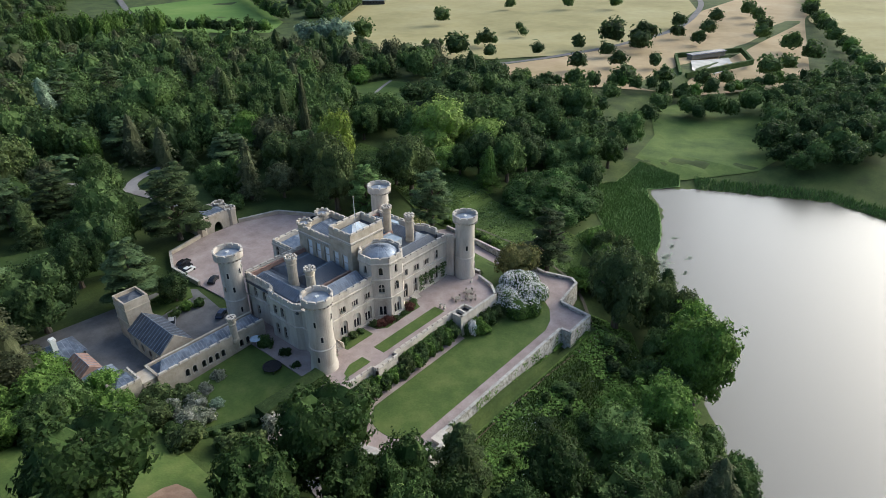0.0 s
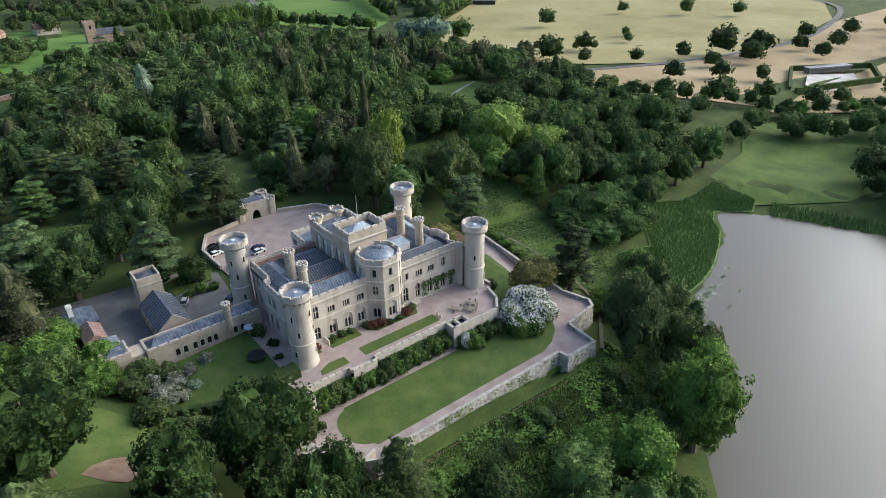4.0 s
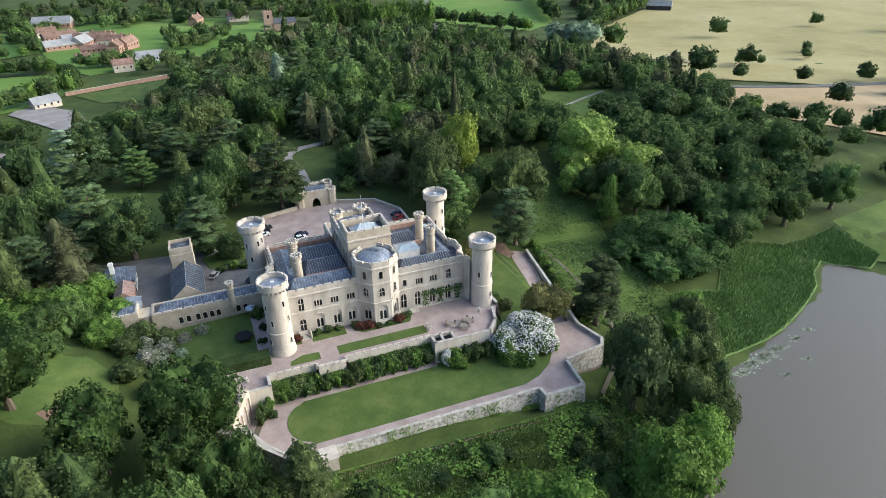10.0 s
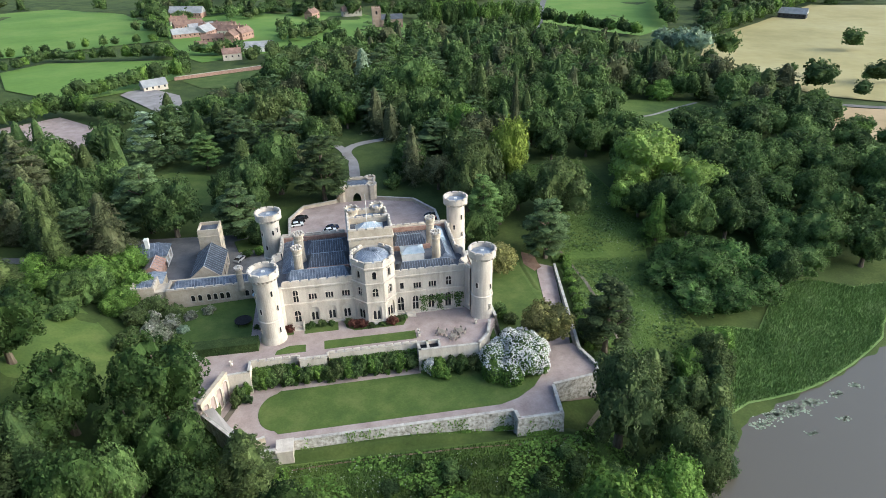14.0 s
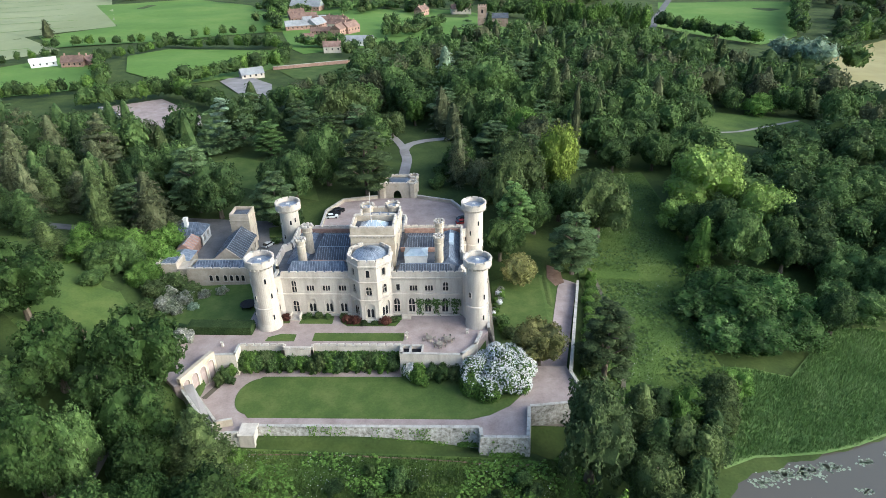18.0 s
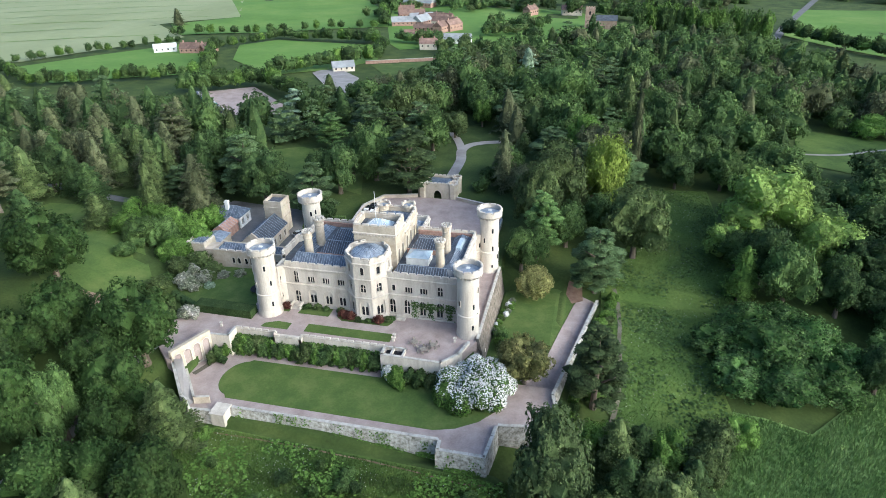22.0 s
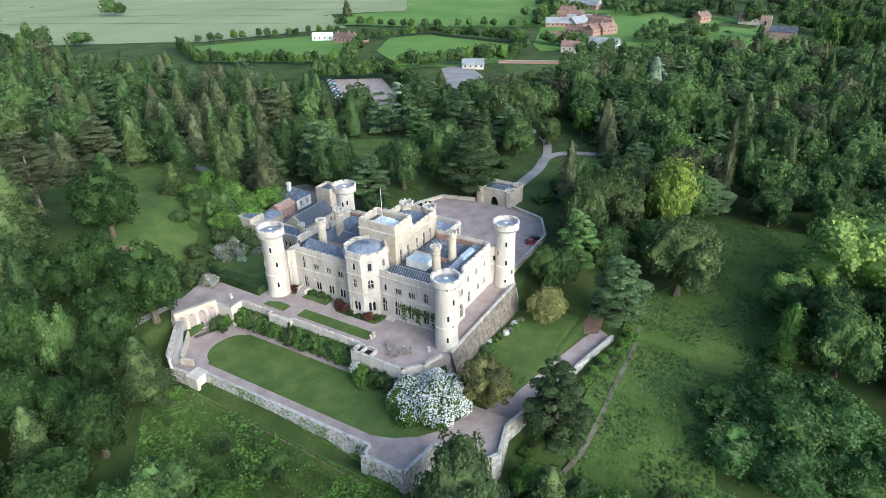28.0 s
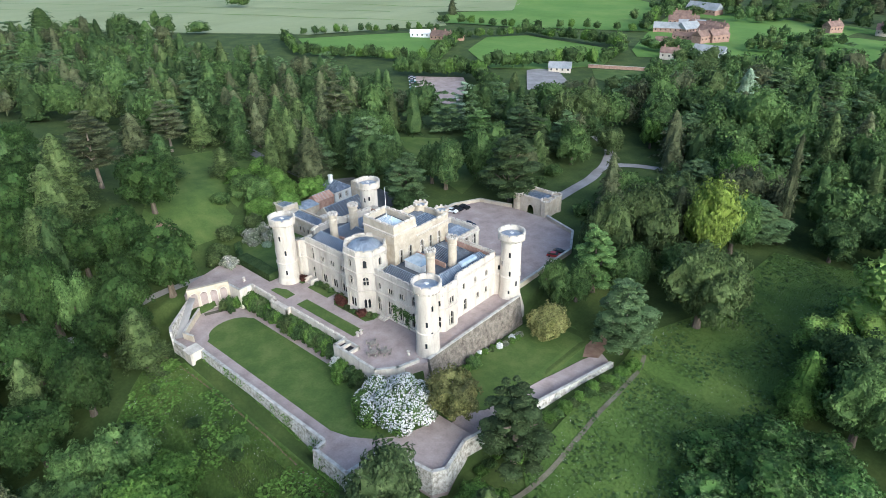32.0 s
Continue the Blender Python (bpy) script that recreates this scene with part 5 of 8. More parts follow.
def cone_crown(seed, sub=3, nspray=6500, size=0.06, fat=1.0, levels=17, arms=9):
    """Conifer crown from z = -1 to 1, radius about 0.5: whorls of drooping boughs round a thin dark core, ragged in outline."""
    r = np.random.default_rng(seed)
    v, f = ICO[sub]
    zz = v[:, 2]
    prof = np.clip((1 - zz) / 2, 0, 1) ** 0.52 * np.clip((zz + 1.04) * 5, 0, 1) ** 0.5
    xy = unit(v[:, :2] + 1e-6)
    wob = 1 + r.normal(0, 0.10, len(v))
    core = np.stack([xy[:, 0] * prof * wob * 0.31 * fat, xy[:, 1] * prof * wob * 0.31 * fat, zz * 0.97], 1)
    lv = np.repeat(np.arange(levels), arms)
    zb = -0.93 + 1.86 * (lv + r.uniform(-0.4, 0.4, len(lv))) / levels
    reach = (np.clip((1.05 - zb) / 2, 0.02, 1) ** 0.55) * 0.52 * fat * r.uniform(0.55, 1.18, len(lv))
    ang = r.uniform(0, 6.283, len(lv))
    k = r.choice(len(lv), nspray, p=reach ** 1.5 / np.sum(reach ** 1.5))
    u = np.sqrt(r.uniform(0.06, 1, nspray))
    a = ang[k] + r.normal(0, 0.17, nspray)
    rr = reach[k] * u
    pos = np.stack([np.cos(a) * rr, np.sin(a) * rr, zb[k] + 0.05 - 0.16 * u ** 2 * reach[k] / (0.5 * fat) + r.normal(0, 0.014, nspray)], 1)
    return join([(core, f), leaves(r, pos, np.stack([np.cos(a) * 0.7, np.sin(a) * 0.7, np.full(nspray, 0.8)], 1), size, 0.15)])


def to_mesh(name, v, f, mat):
    me = bpy.data.meshes.new(name)
    me.vertices.add(len(v))
    me.vertices.foreach_set("co", np.asarray(v, np.float32).ravel())
    me.loops.add(len(f) * 3)
    me.loops.foreach_set("vertex_index", np.asarray(f, np.int32).ravel())
    me.polygons.add(len(f))
    me.polygons.foreach_set("loop_start", np.arange(0, len(f) * 3, 3, dtype=np.int32))
    me.update(calc_edges=True)
    me.shade_flat()
    me.materials.append(mat)
    return me


def trunk_mesh(seed, mat, limbs=6, base=0.045):
    """Trunk from z = 0 to about 0.75 with limbs, for a tree of height 1."""
    r = random.Random(seed)
    g = Geo()
    g.tube((0, 0, -0.05), (0, 0, 0.06), base * 1.6, base * 1.1, 8).tube((0, 0, 0.06), (0.01, 0, 0.45), base * 1.1, base * 0.7, 8).tube((0.01, 0, 0.45), (0, 0.01, 0.8), base * 0.7, base * 0.2, 6)
    for i in range(limbs):
        a, z = 6.283 * i / limbs + r.uniform(-0.3, 0.3), r.uniform(0.22, 0.55)
        e = (math.cos(a) * r.uniform(0.16, 0.28), math.sin(a) * r.uniform(0.16, 0.28), z + r.uniform(0.1, 0.22))
        g.tube((0.005, 0, z), e, base * 0.5, base * 0.15, 5)
    m = g.mesh("trunk")
    m.materials.append(mat)
    return m


TRUNKS = [trunk_mesh(3, BARK), trunk_mesh(5, BARK, 8, 0.035), trunk_mesh(9, BARK_PALE, 7, 0.03), trunk_mesh(11, BARK, 0, 0.035)]
SHAPES = {}


def shape(kind, seed):
    """Crown geometry, kept once for each kind and number. Crown is in units of radius (round) or half height (cone)."""
    key = (kind, seed)
    if key not in SHAPES:
        if kind == "round":
            SHAPES[key] = broad_crown(100 + seed)
        elif kind == "shrub":
            SHAPES[key] = broad_crown(200 + seed, 2, 2200, 0.15, 40, 0.8, jit=0.05)
        elif kind == "mound":
            SHAPES[key] = broad_crown(250 + seed, 3, 6500, 0.085, 150, 0.8)
        elif kind == "cedar":
            SHAPES[key] = cedar_crown(300 + seed)
        elif kind == "cone":
            SHAPES[key] = cone_crown(400 + seed, fat=1.2)
        elif kind == "far":
            SHAPES[key] = broad_crown(500 + seed, 2, 1350, 0.150, 60, 0.95, jit=0.05)
        elif kind == "vfar":
            SHAPES[key] = broad_crown(550 + seed, 2, 330, 0.225, 28, 0.95, jit=0.05)
        elif kind == "farcone":
            SHAPES[key] = cone_crown(600 + seed, 2, 1100, 0.105, 1.5, 12, 7)
        elif kind == "farcedar":
            SHAPES[key] = cedar_crown(700 + seed, 6, 1, 4, 900, 0.18)
    return SHAPES[key]


CROWNS = {}


def crown_mesh(kind, seed, mat):
    key = (kind, seed, mat.name)
    if key not in CROWNS:
        v, f = shape(kind, seed)
        CROWNS[key] = to_mesh("crown", v, f, mat)
    return CROWNS[key]


NAMES = {"round": ("tree", "tree"), "shrub": ("shrub", "shrub"), "cedar": ("cedar_tree", "tree"), "cone": ("conifer", "tree"), "pine": ("pine_tree", "tree")}
TINT = {"oak_leaves": "dark green", "bright_leaves": "fresh bright green", "olive_leaves": "olive green", "yellow_green_leaves": "yellow-green", "dark_evergreen": "very dark green", "deep_green_leaves": "deep green", "blue_green_cedar": "blue-green", "pale_green_cedar": "pale green", "dark_green_cedar": "dark grey-green", "glossy_evergreen": "glossy mid-green",
        "silvery_leaves": "silvery grey-green", "bronze_leaves": "bronze-tinted", "dark_red_leaves": "dark red", "white_blossom": "white-flowering", "pale_blossom": "pale-flowering", "pine_needles": "brownish green", "lime_green_leaves": "light lime green"}
WORDS = {"round": "broadleaf tree with a full rounded crown", "shrub": "dense leafy shrub growing in the garden", "cedar": "cedar with flat spreading tiers", "cone": "tall narrow conifer in the wood", "pine": "tall pine with a bare pale trunk and high crown"}


def tree(x, y, kind, height, radius, mat, z=None, seed=None, lean=0.0, words=""):
    """One tree standing on the ground."""
    z = hz(x, y) if z is None else z
    seed = int(rng.integers(0, 4)) if seed is None else seed
    nm, cat = NAMES[kind]
    e = thing(nm, f"{TINT[mat.name]} {words or WORDS[kind]}", cat, "trees in the grounds" if cat == "tree" else "shrubs in the grounds", at=(x, y, z - 0.1))
    c = new("crown", crown_mesh("mound" if kind == "shrub" and radius > 4.5 else "cedar" if kind == "pine" else kind, seed, mat))
    c.parent = e
    turn = float(rng.uniform(0, 360))
    if kind == "round":
        half = max(min(radius * 0.85, height * 0.62), height * 0.52)
        c.matrix_basis = pose(0, 0, height - half, 0, 0, turn) @ Matrix.Diagonal((radius, radius, half / 0.85, 1))
    elif kind == "shrub":
        c.matrix_basis = pose(0, 0, height * 0.42, 0, 0, turn) @ Matrix.Diagonal((radius, radius, height * 0.62 / 0.8, 1))
    elif kind == "pine":
        c.matrix_basis = pose(0, 0, height * 0.62, 0, 0, turn) @ Matrix.Diagonal((radius * 1.12, radius * 1.12, height * 0.38, 1))
    elif kind == "cedar":
        c.matrix_basis = pose(0, 0, height * 0.56, 0, 0, turn) @ Matrix.Diagonal((radius, radius, height * 0.44, 1))
    else:
        c.matrix_basis = pose(0, 0, height * 0.53, 0, 0, turn) @ Matrix.Diagonal((radius * 2, radius * 2, height * 0.48, 1))
    t = new("trunk", TRUNKS[{"round": 0, "pine": 2, "cone": 3}.get(kind, 1)])
    t.parent = e
    hh = height if kind != "shrub" else height * 0.6
    wd = hh * (0.8 if kind != "shrub" else 0.6)
    t.matrix_basis = pose(0, 0, 0, 0, 0, turn) @ Matrix.Diagonal((wd, wd, hh, 1))
    return e


def stand(name, rows, label, category="woodland"):
    """Many far trees as one mesh: rows of x, y, kind, height, radius, material."""
    mats, groups = [], []
    for x, y, kind, h, rad, mat in rows:
        v, f = shape(kind, int(rng.integers(0, 5)))
        a = rng.uniform(0, 6.283)
        ca, sa = math.cos(a), math.sin(a)
        s = rad * (1 if kind != "farcone" else 2)
        sz = h * 0.5 / (0.95 if kind in ("far", "vfar") else 1)
        w = np.stack([(v[:, 0] * ca - v[:, 1] * sa) * s + x, (v[:, 0] * sa + v[:, 1] * ca) * s + y, v[:, 2] * sz + hz(x, y) + h * 0.5], 1)
        if mat not in mats:
            mats.append(mat)
        groups.append((w, f, mats.index(mat)))
    V, F = join([(w, f) for w, f, _ in groups])
    M = np.concatenate([np.full(len(f), m, np.int32) for _, f, m in groups])
    me = to_mesh(name, V, F, mats[0])
    for m in mats[1:]:
        me.materials.append(m)
    me.polygons.foreach_set("material_index", M)
    ob = new(name, me)
    return tagged(ob, label, category, "", "stuff")

# ---- trees that stand out, by kind and colour ----
placed = []


def row(kind, mat, rows, words="", room=1.0):
    """Trees as x, y, height of the top above the datum, radius."""
    for x, y, top, r in rows:
        crest = {"round": 0.32, "shrub": 0.15, "cedar": 0.12, "cone": 0.2, "pine": 0.1}[kind] * r
        tree(x, y, kind, max(2.0, top + crest - hz(x, y)), r, mat, words=words)
        placed.append((x, y, r * room))


def grown(kind, mat, rows, words="", room=1.0):
    """Trees as x, y, height, radius."""
    for x, y, h, r in rows:
        tree(x, y, kind, h, r, mat, words=words)
        placed.append((x, y, r * room))


row("cedar", LEAF_CEDAR, [(-70, 71, 23.5, 10.8), (-45, 136, 17, 9.5), (14, 174, 15, 10.0), (-40, 61, 17, 8.2), (56, 39, 13.5, 8.6), (24, 258, 21, 9.5)])
row("cedar", LEAF_PALE_CEDAR, [(39, 54, 16.5, 6.6), (-60, 128, 14, 8.0)])
row("cedar", LEAF_DARK_CEDAR, [(-13, 86, 24, 11.0), (-32, 128, 17, 9.0), (57, -8, 12.5, 7.6), (47, 256, 20, 9), (-52, 152, 17, 8)])
row("cedar", LEAF_SILVER, [(-86, 151, 18.5, 9.0)])
row("cone", LEAF_SILVER, [(12, 249, 20, 7.0)])
row("round", LEAF_OAK, [(35, 190, 23, 13.5), (22, 103, 12, 5.6), (20, 112, 8, 5.0), (96, 138, 9, 6.5), (119, 134, 8, 8.0), (101, 121, 8, 7.5), (152, 78, 4.5, 8.0), (165, 81, 5, 8.0), (158, 42, 3, 8.2), (160, 24, 1.5, 8.0), (164, 58, 5, 8.0), (140, 45, -2.0, 7.0), (135, 20, -5.0, 6.4), (193, 60, 7.5, 8.5), (184, 75, 5, 8.5), (191, 30, 1.0, 8.0), (-31, 108, 9, 6.5), (-40, 99, 12, 6.6)])
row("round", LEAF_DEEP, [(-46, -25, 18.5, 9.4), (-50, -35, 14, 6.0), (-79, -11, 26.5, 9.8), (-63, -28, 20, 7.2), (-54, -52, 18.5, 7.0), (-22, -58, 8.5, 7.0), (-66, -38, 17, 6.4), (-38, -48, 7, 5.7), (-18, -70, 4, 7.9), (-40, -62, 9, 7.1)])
row("round", LEAF_DARK, [(-61, 66, 16.5, 8.8), (-38, 80, 16.5, 7.2), (-46, 81, 13.5, 6.0), (81, 171, 16, 7.4), (-79, 151, 17, 7.6), (-33, 53, 7, 4.4), (84, 118, 7, 6.5), (-98, 92, 14, 7)])
row("round", LEAF_DARK_CEDAR, [(49, -36, 9.0, 8.0)])
row("round", LEAF_OLIVE, [(42, 77, 19.0, 9.6), (41, 100, 15.5, 9.0), (36, 66, 19, 7.6), (67, 59, 15.5, 9.8), (-31, 171, 18, 10.0), (81, 138, 7, 4.6), (-115, 95, 20, 9.0), (-172, 32, 22, 9.0), (-10, 152, 10, 6), (70, 70, 10, 7.0)])
row("cone", LEAF_DARK, [(67, -20, -3.5, 4.4), (75, -19, -5.0, 4.6), (77, -27, -4.0, 4.6), (64, -32, -1.5, 5.0), (69, -42, -2.5, 4.6)], "tall dark conifer on the lake shore")
row("round", LEAF_OLIVE, [(71, -33, -2.0, 5.6), (60, -43, -1.0, 5.6), (80, -22, -4.0, 5.0), (62, -49, -3.0, 5.4), (83, -14, -5.0, 4.6)])
row("round", LEAF_BRIGHT, [(57, -20, -5.6, 4.2), (60, -17, -7.5, 3.2)], "low spreading tree below the bastion")
row("round", LEAF_OAK, [(34, 43, 8.0, 4.6), (38, 47, 6.0, 4.0)])
row("round", LEAF_YELLOW, [(57, 89, 22, 8.4)])
row("round", LEAF_LIME, [(107, 80, 15.5, 14.2), (124, 66, 8.0, 9.4), (94, 66, 3.5, 6.4)])
row("round", LEAF_BRIGHT, [(48, 136, 15, 7.2), (-1, 173, 10, 4.6), (180, 209, 0.0, 8.0), (197, 222, 1.5, 8.5), (73, -21, -5.0, 5.4), (89, -9, -8.5, 4.2), (9, -57, -3.0, 7.0), (36, -64, 6.0, 9.6), (15, -64, 1.0, 8.4), (50, -57, 0.0, 6.8)])
row("round", LEAF_OAK, [(-49, -48, 14, 4.8), (-54, -43, 8, 4.7)])
row("cone", LEAF_BRIGHT, [(96, 44, 8.5, 4.6)], "narrow upright tree at the meadow edge")
row("cone", LEAF_OLIVE, [(-29, -42, 9.5, 5.4), (62, -23, 0, 4.6), (-89, 44, 24.5, 4.4), (-95, 53, 25.0, 5.0), (-86, 38, 22.5, 4.0), (-128, 34, 26.5, 6.0), (-115, 60, 19.5, 5.6), (-82, -37, 31, 7.0), (-91, -30, 36, 7.4), (-93, 22, 18, 4.8), (-114, 72, 22, 5.6), (66, 176, 24, 6.0), (23, 140, 6, 3.6)])
row("cone", LEAF_PINE, [(-75, 47, 22.5, 6.6), (-129, 65, 22, 5.6), (-146, 62, 22, 6.0), (-168, 105, 24, 6.2), (-129, 8, 27, 6.0), (-135, 76, 24, 5.4), (-158, 80, 25, 5.8), (-108, 80, 22, 5.2), (-146, 92, 24, 6.0), (-122, 110, 23, 5.6), (-138, 104, 24, 5.6), (74, 193, 22, 6.0)])
row("cone", LEAF_DARK, [(-104, 70, 21, 5.6), (-194, 78, 26, 7.0), (-186, 90, 26, 7.0), (-175, 95, 26, 7.0), (-210, 62, 26, 8.0), (-110, 40, 20, 5.4), (-122, 46, 22, 5.6), (-140, 40, 25, 6.0), (46, 230, 20, 6.0), (-100, 4, 26, 6.0)])
row("pine", LEAF_PINE, [(-106, -15, 38, 8.0), (-128, 21, 29.5, 7.0), (-111, 90, 26.5, 7.4)])
row("cone", LEAF_PINE, [(68, 121, 31, 2.9)], "tall thin half-bare conifer at the meadow edge")
grown("shrub", LEAF_BRIGHT, [(-24, -39, 3, 2.6), (-74, 31, 10, 6.9), (-70, 43, 8, 6.0), (-84, 22, 7, 5.2), (-82, 33, 8, 5.5), (-66, 18, 7, 5.0), (-90, 36, 7, 5.0), (-64, 27, 8, 5.2)])
grown("round", LEAF_BRONZE, [(41, -8, 13, 6.6), (39, 32, 9.5, 5.8)])
grown("shrub", LEAF_OLIVE, [(-61, 11, 5, 4.0), (-58, 17, 6, 4.2), (-51, -8, 4, 3.2), (-60, 1, 5, 3.9), (-55, -5, 4, 3.4), (-53, 16, 4, 3.2)])
grown("shrub", PINKISH, [(-52, 11, 4, 3.0), (-48, 14, 3, 2.2), (-56, 7, 4, 3.4), (-53, 6, 3, 2.4), (-46, -7, 4, 2.9), (-57, 12, 4, 2.6), (-44, 16, 3, 1.9)])
row("shrub", LEAF_MAGNOLIA, [(91, 9, -5.0, 8.0), (101, 6, -4.5, 8.4), (99, 18, -0.6, 9.4), (111, 10, -4.0, 8.0), (108, 21, -1.0, 8.6), (95, 27, -2.0, 8.0), (88, 19, -4.0, 7.6), (116, 18, -5.0, 7.2), (104, 30, -2.0, 8.0)], "vast spreading glossy evergreen shrub by the meadow")
row("round", PINKISH, [(-124, 57, 10, 3.6), (-131, 58, 8, 3.4)], "small tree among dark conifers")
grown("shrub", LEAF_OAK, [(-77, 20, 9, 5.7), (-72, 22, 10, 5.0), (-75, 10, 4, 4.0)])
grown("shrub", LEAF_OAK, [(14, 104, 5, 4.0), (18, 114, 6, 4.5), (21, 124, 6, 4.8), (13, 93, 5, 3.8), (25, 106, 6, 4.6), (-13, 104, 4, 3.4), (-14, 116, 5, 3.8)], room=1.6)

# ---- woods ----
def inside(x, y, poly):
    return float(seg_dist(np.array([x]), np.array([y]), poly)[0])


cells = {}


def note(x, y, r):
    cells.setdefault((int(x // 25), int(y // 25)), []).append((x, y, r))


for spot in placed:
    note(*spot)
# room kept beside the drive
for spot in ((-2, 100, 7), (-2, 112, 7), (-3, 124, 7), (-3, 136, 8), (4, 146, 8), (-12, 150, 8), (10, 112, 7), (12, 126, 7), (12, 138, 6), (22, 136, 7), (30, 118, 6)):
    note(*spot)


def free(x, y, r, k=0.62):
    i, j = int(x // 25), int(y // 25)
    return all((a - x) ** 2 + (b - y) ** 2 >= (k * (r + c)) ** 2 for di in (-1, 0, 1) for dj in (-1, 0, 1) for a, b, c in cells.get((i + di, j + dj), ()))


WOOD = [(-520, 20), (-420, 120), (-300, 138), (-260, 126), (-210, 160), (-176, 150), (-150, 150), (-105, 150), (-95, 185), (-60, 240), (-20, 330), (40, 430), (150, 430), (195, 350), (225, 260), (235, 150), (225, 60), (170, 30), (150, 14), (128, 16), (116, 5), (100, 1), (88, 7), (82, 26), (90, 44), (98, 70), (100, 120), (70, 115), (68, 60), (50, 50), (34, 56), (28, 84), (10, 98), (8, 140), (-12, 138), (-10, 98), (-32, 84), (-60, 90), (-70, 62), (-84, 55), (-120, 50), (-150, 20), (-200, 0), (-330, -60), (-480, -60)]
SOUTHWEST = [(-150, -22), (-116, -28), (-90, -36), (-68, -40), (-56, -38), (-44, -28), (-30, -38), (-22, -52), (-24, -95), (-160, -110)]
SHORE = [(14, -50), (34, -50), (58, -42), (76, -40), (70, -45), (40, -64), (6, -90), (-22, -95), (-10, -66)]
EAST = [(196, -40), (230, -75), (330, -70), (400, -60), (390, -20), (300, 0), (262, -20), (225, -22)]
NORTHEAST = [(225, 150), (255, 180), (245, 60), (300, 10), (420, -20), (430, -40), (300, -5), (230, 40)]
CLEARING = [(138, 160), (148, 212), (195, 200), (205, 165), (170, 146)]
LAWNS = [CLEARING, [(-16, -36), (50, -36), (46, -48), (22, -52), (0, -58), (-14, -54)], [(-122, 18), (-122, 34), (-100, 40), (-76, 18), (-62, 2), (-62, -16), (-78, -16), (-94, -4)], [(-96, 110), (-74, 126), (-40, 112), (-30, 80), (-56, 90)], [(-18, 180), (10, 168), (4, 130), (-10, 140)], [(-180, 205), (-145, 226), (-100, 190), (-92, 160), (-100, 138), (-128, 136), (-146, 160)]]
n_thing = 0
far_rows = []


def plant(poly, tries, rmin, rmax, conifer, cedar, tones, k=0.62, things=True, tall=1.0):
    global n_thing
    xs, ys = [p[0] for p in poly], [p[1] for p in poly]
    for _ in range(tries):
        x, y = rng.uniform(min(xs), max(xs)), rng.uniform(min(ys), max(ys))
        r = rng.uniform(rmin, rmax)
        if inside(x, y, poly) > -1 or any(inside(x, y, c) < 2.5 for c in LAWNS) or inside(x, y, LAKE) < 2 or not free(x, y, r, k):
            continue
        u = rng.uniform() * (0.42 if x < -60 and y > 20 else 1.0)
        if u < conifer and not (x > 75 and y < 150):
            kind, h, r2, mat = "cone", rng.uniform(15, 24) * tall * (0.8 if x < -40 and y > 145 else 1), rng.uniform(3.8, 5.6), [LEAF_DARK, LEAF_DARK, LEAF_OLIVE, LEAF_PINE][int(rng.integers(0, 4))]
        elif u < conifer + cedar and x < 75:
            kind, h, r2, mat = "cedar", rng.uniform(14, 20), r * 1.2, LEAF_CEDAR
        else:
            kind, h, r2 = "round", (r * rng.uniform(1.7, 2.4) + 3) * tall * (0.8 if x > 125 and y < 170 else 0.72 if x < -40 and y > 145 else 1), r
            mat = (tones if x < 75 or y > 160 else [LEAF_OAK, LEAF_DARK])[int(rng.integers(0, len(tones))) % (len(tones) if x < 75 or y > 160 else 2)]
        note(x, y, (r2 if kind != "cone" else r2 * 0.8))
        d = math.hypot(x - 5, y + 20)
        if things and d < 155 and n_thing < 190:
            tree(x, y, kind, h, r2, mat)
            n_thing += 1
        else:
            far_rows.append((x, y, {"round": "far" if d < 330 else "vfar", "cone": "farcone", "cedar": "farcedar"}[kind], h, r2, mat))


MIXED = [LEAF_OAK, LEAF_OAK, LEAF_DARK, LEAF_OLIVE, LEAF_PINE, LEAF_OAK, LEAF_OAK]
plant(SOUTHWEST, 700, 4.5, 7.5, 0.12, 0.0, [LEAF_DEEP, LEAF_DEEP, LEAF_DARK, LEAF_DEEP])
plant(SHORE, 400, 4.0, 7.0, 0.05, 0.0, [LEAF_OAK, LEAF_OAK, LEAF_DARK])
plant(WOOD, 6000, 5.0, 9.5, 0.17, 0.10, MIXED, 0.58)
plant(EAST, 500, 5, 8, 0.0, 0.0, [LEAF_OAK, LEAF_OLIVE, LEAF_SILVER, LEAF_BRIGHT], things=False)
plant(NORTHEAST, 400, 5, 8, 0.0, 0.0, [LEAF_OAK, LEAF_OAK, LEAF_DARK], things=False)
stand("far_woodland", far_rows, "mixed dark green woodland of broadleaf and conifer trees")

# ---- fields and far land ----
drape("crop_field", [(-560, 90), (-344, 255), (-287, 366), (-351, 424), (-303, 487), (-463, 800), (-1332, 520), (-1100, 0)], FIELD_CROP, 0.5, 40, "pale ripening crop field with tramlines", "field")
drape("pasture", [(-299, 376), (-226, 405), (-139, 458), (-150, 500), (-178, 565), (-220, 640), (-306, 700), (-400, 640), (-302, 488), (-340, 426)], FIELD_GREEN, 0.55, 30, "yellow-green pasture", "field")
drape("sports_field", [(-335, 238), (-275, 204), (-194, 251), (-232, 318), (-270, 345)], FIELD_GREEN, 0.5, 20, "smooth green sports field", "field")
drape("pasture", [(-225, 345), (-206, 375), (-113, 362), (-100, 310), (-120, 275), (-149, 252), (-200, 290)], FIELD_GREEN, 0.5, 20, "bright green pasture", "field")
